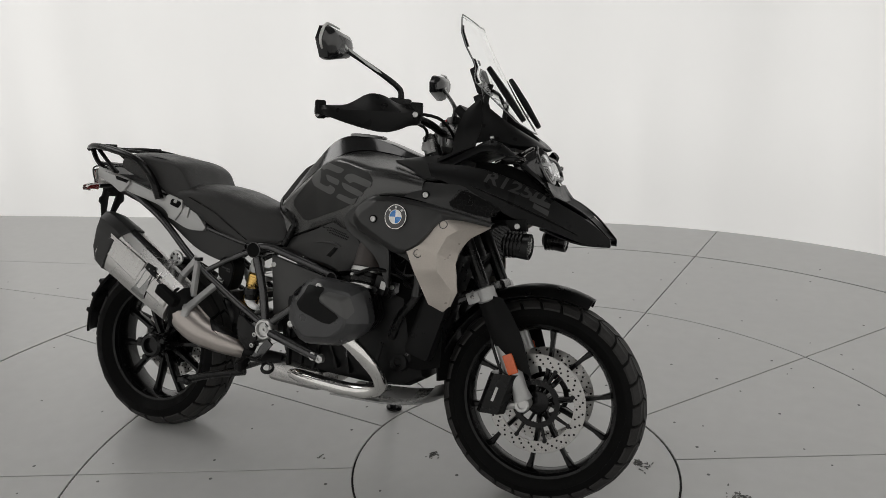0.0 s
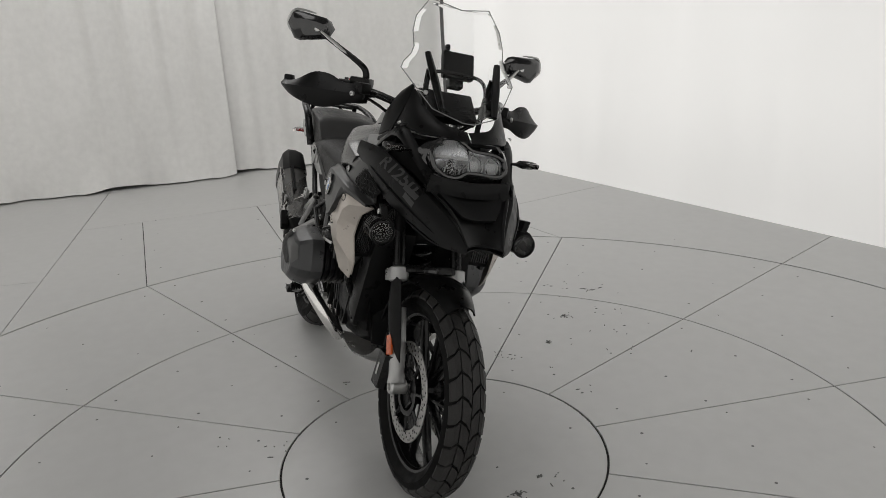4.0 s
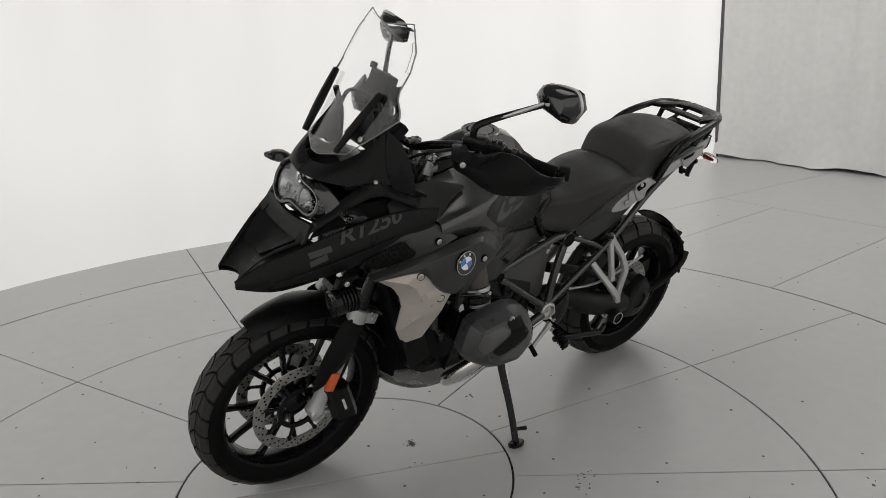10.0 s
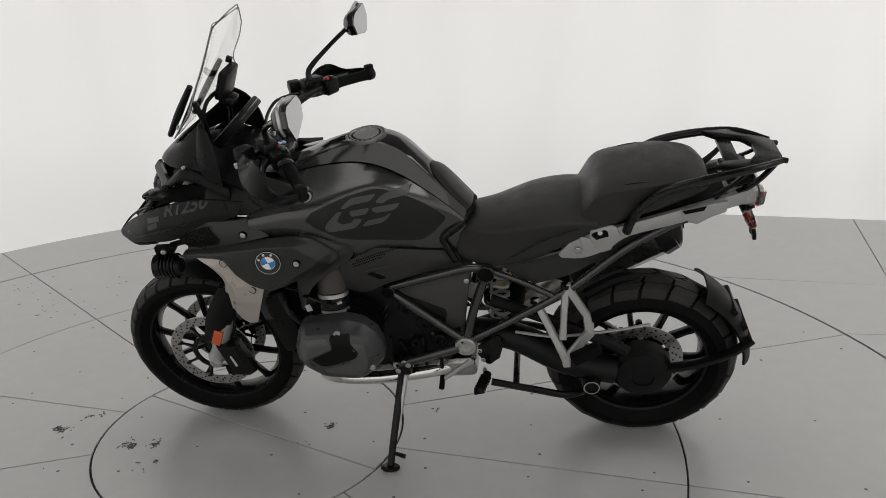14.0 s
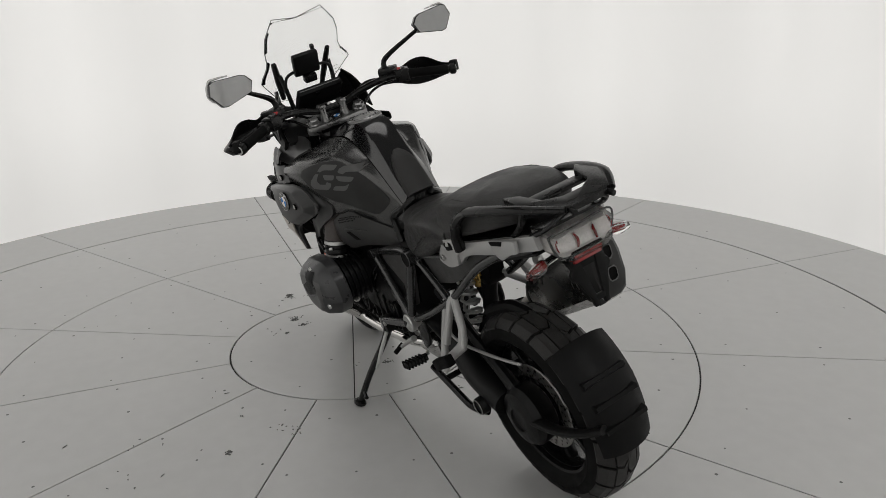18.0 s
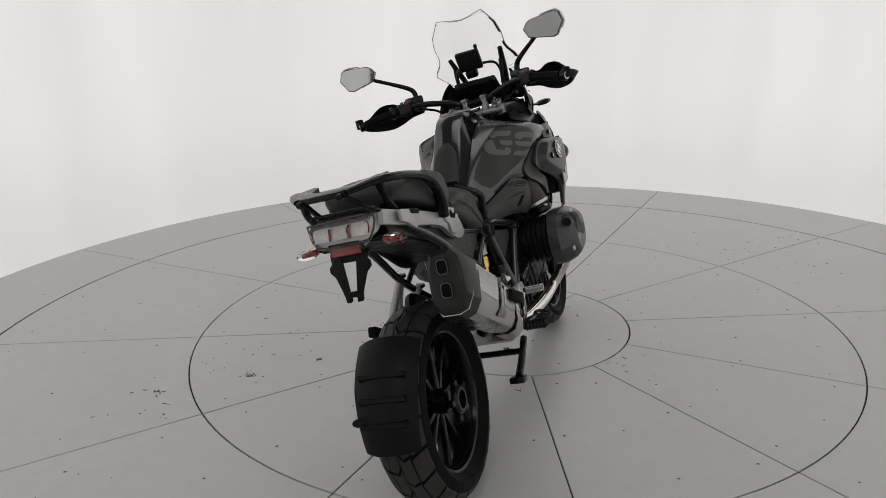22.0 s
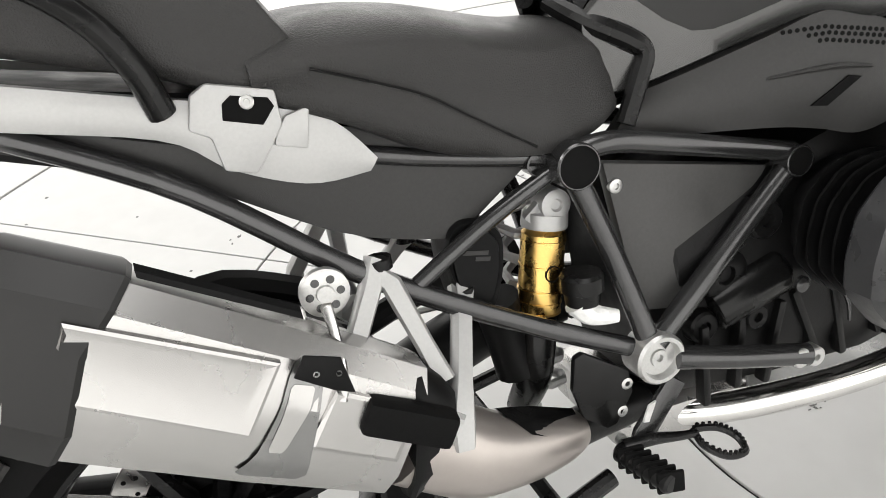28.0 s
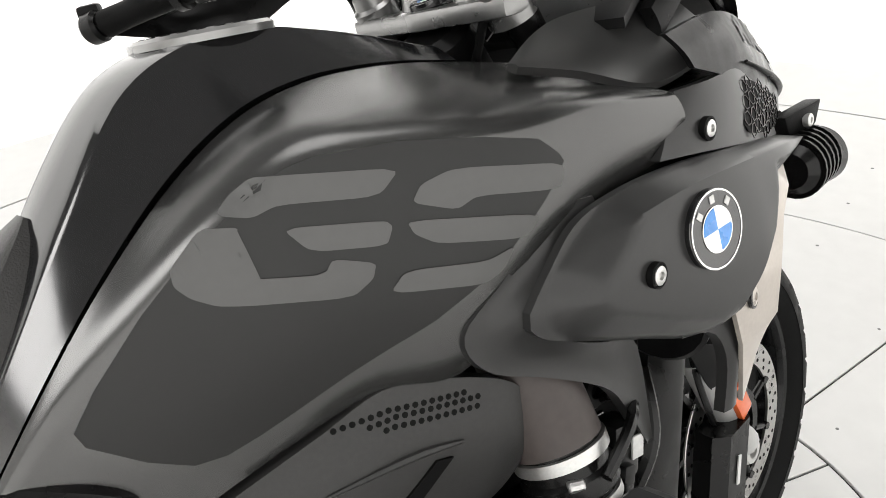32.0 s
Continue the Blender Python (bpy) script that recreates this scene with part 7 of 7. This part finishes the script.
# skid plate, silver but given a darker aluminium for the shadow it lies in
SK = [(1.165, 0.07, 0.325), (1.14, 0.09, 0.29), (1.08, 0.105, 0.268), (0.98, 0.11, 0.256), (0.80, 0.10, 0.256)]
part("skid_plate", patch(SK, side(SK, -1), 1, 16, 10, -0.004, 0.006, (0.4, 0, 1), mid=[(1.205, 0, 0.335), (1.175, 0, 0.285), (1.10, 0, 0.252), (0.98, 0, 0.238), (0.80, 0, 0.242)]), "cap_alu", bike, "silver aluminium skid plate")
part("front_lower_cover", patch([(1.17, 0.13, 0.58), (1.19, 0.0, 0.60), (1.17, -0.13, 0.58)], [(1.185, 0.10, 0.35), (1.205, 0, 0.34), (1.185, -0.10, 0.35)], 1, 10, 5, 0.01, 0.006, (1, 0, 0)), "plastic", bike, "black front engine cover")

# side stand, centre stand, gear and brake levers
stand = part("side_stand", tube([(0.785, 0.175, 0.36), (0.795, 0.20, 0.31), (0.812, 0.29, 0.20), (0.825, 0.355, 0.105)], (0.018, 0.014, 0.012, 0.012), 14, 10), "plastic_smooth", bike, "black side stand folded down on the floor")
up_b = Vector((0, math.sin(radians(-14.2)) * 1.0, math.cos(radians(14.2))))
f0 = Vector((0.826, 0.362, 0.0935))
part("stand_foot", loft(bmesh.new(), [[f0 + up_b * h + Vector((0.032 * math.cos(t) * k, 0.022 * math.sin(t) * k * math.cos(radians(14.2)), 0.022 * math.sin(t) * k * math.sin(radians(14.2)))) for t in (2 * math.pi * q / 14 for q in range(14))] for h, k in ((0, 0.9), (0.003, 1), (0.010, 1), (0.013, 0.85))]), "plastic_smooth", stand)
part("stand_tang", tube([(0.815, 0.335, 0.14), (0.775, 0.345, 0.135)], (0.006, 0.008), 4, 8), "plastic_smooth", stand)
part("stand_bracket", box((0.785, 0.165, 0.375), (0.05, 0.05, 0.06), (0, 10, 0), 0.008), "plastic_smooth", stand)
for x, z in ((0.765, 0.39), (0.80, 0.365), (0.785, 0.345)):
    bolt((x, 0.19, z), (0, 1, 0), 0.009, parent=stand)
part("stand_spring", rod((0.775, 0.19, 0.35), (0.80, 0.265, 0.215), 0.007, 10), "alu", stand)
cst = part("centre_stand", tube([(0.50, 0.16, 0.30), (0.36, 0.165, 0.275), (0.26, 0.165, 0.255), (0.20, 0.14, 0.25)], 0.012, 14, 10), "plastic_smooth", bike, "black centre stand folded up")
part("stand_leg", tube([(0.50, -0.16, 0.30), (0.38, -0.175, 0.275), (0.29, -0.18, 0.25)], 0.013, 12, 10), "plastic_smooth", cst)
part("stand_pad", box((0.275, -0.18, 0.245), (0.045, 0.05, 0.02), (0, 10, 0), 0.004), "plastic_smooth", cst)
part("stand_cross", rod((0.42, -0.165, 0.285), (0.42, 0.165, 0.285), 0.011, 10), "plastic_smooth", cst)
gear = part("gear_lever", tube([(0.56, 0.175, 0.40), (0.60, 0.185, 0.375), (0.655, 0.195, 0.335)], (0.012, 0.008, 0.007), 10, 10), "alu_white", bike, "aluminium gear lever with rubber tip")
part("lever_tip", rod((0.655, 0.185, 0.345), (0.657, 0.225, 0.322), 0.009, 10), "rubber", gear)
brk = part("brake_pedal", tube([(0.515, -0.172, 0.350), (0.55, -0.18, 0.352), (0.585, -0.19, 0.349), (0.606, -0.196, 0.349)], (0.011, 0.010, 0.007, 0.006), 12, 10, flat=0.7), "plastic_smooth", bike, "black brake pedal with a serrated steel pad")
PAD = [(0.606, -0.188, 0.350), (0.634, -0.198, 0.347), (0.650, -0.216, 0.338), (0.646, -0.236, 0.330), (0.622, -0.232, 0.330), (0.604, -0.210, 0.340), (0.606, -0.188, 0.350)]
part("pedal_pad", tube(PAD, 0.0048, 28, 7), "plastic_smooth", brk)
for k in range(1, 25):
    p = spline(PAD, 26)[k]
    part("pad_tooth", box((p.x, p.y, p.z + 0.005), (0.0045, 0.0045, 0.006), (0, 0, 20 * k), 0.001), "plastic_smooth", brk)
part("foot_bracket", plate([(0.590, -0.165, 0.425), (0.612, -0.165, 0.405), (0.560, -0.168, 0.345), (0.525, -0.168, 0.345), (0.535, -0.166, 0.365)], (0, 0.008, 0), 0.003), "frame", bike)
# pale patch in place of an open hole, its brightness put into the colour
part("bracket_hole_patch", plate([(0.555, -0.170, 0.395), (0.566, -0.170, 0.398), (0.553, -0.171, 0.372), (0.545, -0.171, 0.374)], (0, 0.003, 0), 0), "print", bike)

# --- handlebar and what sits on it ---
bar = part("handlebar", tube([(0.925, 0.418, 1.150), (0.985, 0.32, 1.165), (1.055, 0.22, 1.172), (1.115, 0.12, 1.150), (1.135, 0.06, 1.128), (1.137, 0, 1.125), (1.135, -0.06, 1.128), (1.115, -0.12, 1.150), (1.055, -0.22, 1.172), (0.985, -0.32, 1.165), (0.925, -0.418, 1.150)], 0.0125, 60, 14), "plastic_smooth", bike, "wide black handlebar")
yoke = part("top_yoke", plate([(1.165, 0.0, 1.075), (1.15, 0.085, 1.075), (1.125, 0.125, 1.075), (1.095, 0.12, 1.075), (1.085, 0.05, 1.075), (1.078, 0, 1.075), (1.085, -0.05, 1.075), (1.095, -0.12, 1.075), (1.125, -0.125, 1.075), (1.15, -0.085, 1.075)], (0, 0, 0.020), 0.005), "cap_alu", bike, "silver upper fork yoke")
part("yoke_badge", lathe((1.112, 0.0, 1.088), (-0.15, 0, 1), [(0, 0.022), (0.006, 0.022), (0.007, 0.020), (0.007, 0.001)], 28), "gloss", yoke)
for q in range(4):
    o = Vector((1.1112, 0, 1.0952))
    bm = bmesh.new()
    plate([o] + [o + Vector((math.cos(t), math.sin(t), 0.15 * math.cos(t))) * 0.0125 for t in (math.pi / 2 * (q + i / 6) for i in range(7))], (0, 0, 0.0008), 0, bm)
    part("badge_quarter", bm, "blue" if q % 2 else "white", yoke)
for s in (1, -1):
    part("fork_cap", lathe((1.128, 0.098 * s, 1.06), (-0.36, 0, 1), [(0, 0.026), (0.04, 0.026), (0.044, 0.022), (0.056, 0.020), (0.058, 0.012), (0.062, 0.011)], 24), "cap_alu", yoke)
    part("bar_riser", lathe((1.130, 0.042 * s, 1.085), (0, 0, 1), [(0, 0.018), (0.03, 0.0125), (0.05, 0.015), (0.058, 0.015), (0.062, 0.011)], 18), "cap_alu", yoke)
    part("riser_cap", box((1.134, 0.042 * s, 1.140), (0.046, 0.024, 0.014), (0, 0, 0), 0.005), "cap_alu", yoke)
    for dx in (-0.013, 0.013):
        part("riser_screw", lathe((1.134 + dx, 0.042 * s, 1.1455), (0, 0, 1), [(0, 0.0055), (0.003, 0.0055), (0.003, 0.003), (0.001, 0.003)], 12), "frame", yoke)
    grip = part("grip", tube([(0.928, 0.413 * s, 1.150), (0.947, 0.382 * s, 1.155), (0.985, 0.32 * s, 1.165), (1.005, 0.290 * s, 1.168)], (0.018, 0.0168, 0.0172, 0.019), 16, 16), "rubber", bar, "black ribbed rubber grip")
    e = Vector((0.925, 0.418 * s, 1.150))
    d = Vector((-0.5, 0.85 * s, -0.1)).normalized()
    part("bar_end", lathe(e, d, [(0, 0.016), (0.004, 0.021), (0.02, 0.021), (0.024, 0.018), (0.024, 0.010), (0.019, 0.009), (0.019, 0.001)], 24), "plastic_smooth", bar)
    part("bar_end_ring", lathe(e + d * 0.0225, d, [(0, 0.0155), (0.003, 0.015), (0.003, 0.0105), (0, 0.010), (0, 0.0155)], 24), "alu", bar)
    sw = part("switch_unit", box((1.022, 0.270 * s, 1.170), (0.055, 0.05, 0.05), (0, 0, -58 * s), 0.010, seg=3), "plastic_smooth", bar, "black switch unit")
    for k in range(3):
        part("switch", box((1.008 + 0.012 * k, (0.270 - 0.012 * k) * s, 1.198), (0.012, 0.014, 0.008), (0, 0, -58 * s), 0.002), "red_switch" if (s < 0 and k == 1) or (s > 0 and k == 2) else "frame", sw)
    if s > 0:
        part("click_wheel", lathe((0.998, 0.308, 1.167), (-0.5, 0.85, -0.05), [(0, 0.021), (0.002, 0.025), (0.014, 0.025), (0.016, 0.021)], 20), "plastic_smooth", sw)
    lever = part("lever", tube([(1.055, 0.262 * s, 1.165), (1.06, 0.31 * s, 1.162), (1.035, 0.38 * s, 1.155), (1.0, 0.435 * s, 1.148)], (0.011, 0.009, 0.007, 0.008), 16, 8), "frame", bar, "grey hand lever")
    part("fluid_reservoir", box((1.065, 0.235 * s, 1.195), (0.07, 0.045, 0.03), (0, 0, -50 * s), 0.008), "plastic_smooth", bar)
    G_UP = [(0.918, 0.438, 1.166), (0.955, 0.462, 1.160), (1.005, 0.434, 1.168), (1.042, 0.388, 1.202), (1.070, 0.345, 1.204), (1.098, 0.305, 1.186), (1.128, 0.262, 1.190), (1.130, 0.230, 1.188)]
    G_MID = [(0.915, 0.440, 1.152), (0.970, 0.474, 1.148), (1.035, 0.448, 1.150), (1.085, 0.392, 1.154), (1.112, 0.348, 1.156), (1.132, 0.300, 1.158), (1.146, 0.258, 1.160), (1.142, 0.230, 1.160)]
    G_LOW = [(0.918, 0.434, 1.142), (0.955, 0.456, 1.132), (1.025, 0.430, 1.110), (1.080, 0.378, 1.098), (1.108, 0.335, 1.106), (1.128, 0.292, 1.124), (1.138, 0.255, 1.130), (1.136, 0.232, 1.134)]
    guard = part("hand_guard", patch(G_UP, G_MID, s, 26, 5, 0.001, 0.005, (0.5, 0.8, 0)), "deep", bike, "black plastic hand guard with a raised upper lip")
    part("guard_shell", patch(G_MID, G_LOW, s, 26, 5, 0.003, 0.005, (0.5, 0.8, 0)), "deep", guard)
    part("guard_stay", tube([(1.138, 0.255 * s, 1.155), (1.11, 0.228 * s, 1.162), (1.085, 0.19 * s, 1.165)], (0.016, 0.013, 0.011), 8, 8), "plastic_smooth", guard)
    part("guard_end", box((0.922, 0.438 * s, 1.158), (0.030, 0.022, 0.040), (0, 0, -38 * s), 0.006), "plastic", guard)
    part("guard_boss", box((1.128, 0.248 * s, 1.178), (0.040, 0.045, 0.036), (0, 0, -30 * s), 0.008), "deep", guard)
    bolt((1.142, 0.283 * s, 1.158), (0.6, s, 0), 0.008, parent=guard)
    # mirror: arm, shell, glass
    mc = Vector((0.930, 0.392 * s, 1.337))
    mirror = part("mirror", tube([(1.062, 0.222 * s, 1.185), (1.068, 0.226 * s, 1.225), (1.055, 0.245 * s, 1.250), (1.0, 0.315 * s, 1.296), (0.945, 0.378 * s, 1.335)], (0.013, 0.011, 0.010, 0.008, 0.008), 24, 10, flat=0.8), "plastic_smooth", bike, "black mirror with polished edge on a long arm")
    part("arm_edge", tube([(1.064, 0.232 * s, 1.243), (1.008, 0.312 * s, 1.292), (0.958, 0.37 * s, 1.334)], (0.003, 0.0055, 0.004), 12, 8), "alu", mirror)
    fr = pose(*mc, 0, 6, (4) * s)
    MS = [(-0.078, 0.008), (-0.062, 0.030), (-0.045, 0.038), (0.050, 0.046), (0.066, 0.040), (0.078, 0.004), (0.048, -0.042), (0.030, -0.046), (-0.062, -0.026)]
    row = lambda x, k: [fr @ Vector((x, -y * k * s, z * k)) for y, z in [(-a, b) for a, b in MS]]
    part("mirror_shell", loft(bmesh.new(), [row(-0.012, 0.96), row(-0.010, 1.0), row(0.006, 1.0), row(0.022, 0.86), row(0.034, 0.55)]), "gloss", mirror, "gloss black mirror shell", sharp=30)
    part("mirror_glass", loft(bmesh.new(), [row(-0.0132, 0.94), row(-0.0125, 0.94)]), "mirror", mirror, "mirror glass", smooth=False)
    part("shell_edge", tube([fr @ Vector((0.006, y * s, z)) for y, z in ((-0.01, 0.047), (0.03, 0.050), (0.060, 0.045), (0.076, 0.006), (0.062, -0.020))], (0.002, 0.004, 0.0045, 0.003), 16, 8), "alu", mirror)
    part("shell_joint", lathe(Vector((0.945, 0.378 * s, 1.335)), (1, 0, 0.1), [(0, 0.013), (0.016, 0.013), (0.02, 0.009)], 16), "alu", mirror)
for a, b, c, e in (((1.07, 0.22, 1.17), (1.16, 0.18, 1.16), (1.19, 0.08, 1.10), (1.15, 0.03, 1.04)), ((1.07, -0.22, 1.17), (1.17, -0.17, 1.16), (1.19, -0.08, 1.10), (1.15, -0.03, 1.04)), ((1.05, 0.24, 1.16), (1.12, 0.17, 1.13), (1.10, 0.10, 1.07), (1.10, 0.05, 1.0)), ((1.05, -0.24, 1.16), (1.13, -0.18, 1.13), (1.10, -0.10, 1.08), (1.10, -0.05, 1.0))):
    part("control_cable", tube([a, b, c, e], 0.005, 20, 8), "plastic_smooth", bar)

# --- printed marks ---
# stencil bars of the flank mark, laid out in a unit box and slanted on each side
LET = [
    [(0.22, 1.0), (0.548, 1.0), (0.486, 0.79), (0.25, 0.78), (0.19, 0.69), (0.12, 0.72), (0.16, 0.86)],
    [(0.084, 0.63), (0.16, 0.63), (0.137, 0.5), (0.137, 0.30), (0.165, 0.22), (0.335, 0.21), (0.357, 0.33), (0.464, 0.27), (0.455, 0.14), (0.40, 0.0), (0.09, 0.02), (0.03, 0.10), (0.0, 0.2), (0.0, 0.32)],
    [(0.248, 0.60), (0.495, 0.60), (0.512, 0.55), (0.495, 0.40), (0.307, 0.40)],
    [(0.682, 0.97), (1.0, 0.95), (0.986, 0.74), (0.736, 0.74), (0.682, 0.64), (0.566, 0.72), (0.593, 0.86)],
    [(0.548, 0.583), (0.923, 0.555), (0.878, 0.36), (0.628, 0.378), (0.566, 0.47)],
    [(0.539, 0.183), (0.762, 0.194), (0.843, 0.305), (0.816, 0.11), (0.762, 0.0), (0.495, 0.0)],
]
for s in (1, -1):
    for L in LET:
        pts = []
        for u, v in rounded(L, 0.14, 2):
            if s > 0:
                x, z = 0.955 - 0.2085 * u - 0.0386 * v, 0.915 - 0.0028 * u + 0.094 * v
            else:
                x, z = 0.7087 + 0.2659 * u + 0.0157 * v + 0.0068 * u * v, 0.9450 - 0.0757 * u + 0.0900 * v + 0.0054 * u * v
            pts.append((x, z))
        part("stencil_mark", decal(pts, tank_tree, s, 0.0020, 3), "decal_grey", tank)
# model number on the beak flanks, small print bars behind it
for s in (1, -1):
    cu = bpy.data.curves.new("model_number", "FONT")
    cu.body, cu.size, cu.extrude, cu.align_x, cu.offset = "R1250", 0.060, 0.0, "CENTER", 0.0014
    tmp = bpy.data.objects.new("tmp_text", cu)
    me = tmp.to_mesh()
    bm = bmesh.new()
    bm.from_mesh(me)
    tmp.to_mesh_clear()
    bpy.data.objects.remove(tmp)
    for _ in range(2):
        bmesh.ops.subdivide_edges(bm, edges=[e for e in bm.edges if e.calc_length() > 0.012], cuts=1)
        bmesh.ops.triangulate(bm, faces=bm.faces[:])
    for v in bm.verts:
        u, w = v.co.x, v.co.y
        x = (1.366 if s > 0 else 1.420) - s * u * 1.06 - 0.25 * w * s
        z = 0.950 + w * 0.80 - (x - 1.440) * 0.34 - (0.006 if s < 0 else 0)
        hit = beak_tree.ray_cast(Vector((x, 0.5 * s, z)), Vector((0, -s, 0)), 0.6)
        v.co = hit[0] + Vector((0, 0.0015 * s, 0)) if hit[0] else Vector((x, 0, z))
    bmesh.ops.delete(bm, geom=[v for v in bm.verts if abs(v.co.y) < 0.02], context="VERTS")
    part("model_number", bm, "print_grey", beaks[0 if s > 0 else 1], "grey printed model number")
    for k in range(2):
        q = [(1.468 + 0.012 * k, 0.944 - 0.021 * k), (1.522, 0.922 - 0.021 * k), (1.520, 0.908 - 0.021 * k), (1.466 + 0.012 * k, 0.930 - 0.021 * k)]
        part("print_bar", decal(q, beak_tree, s, 0.0015, 2), "print_grey", beaks[0 if s > 0 else 1])
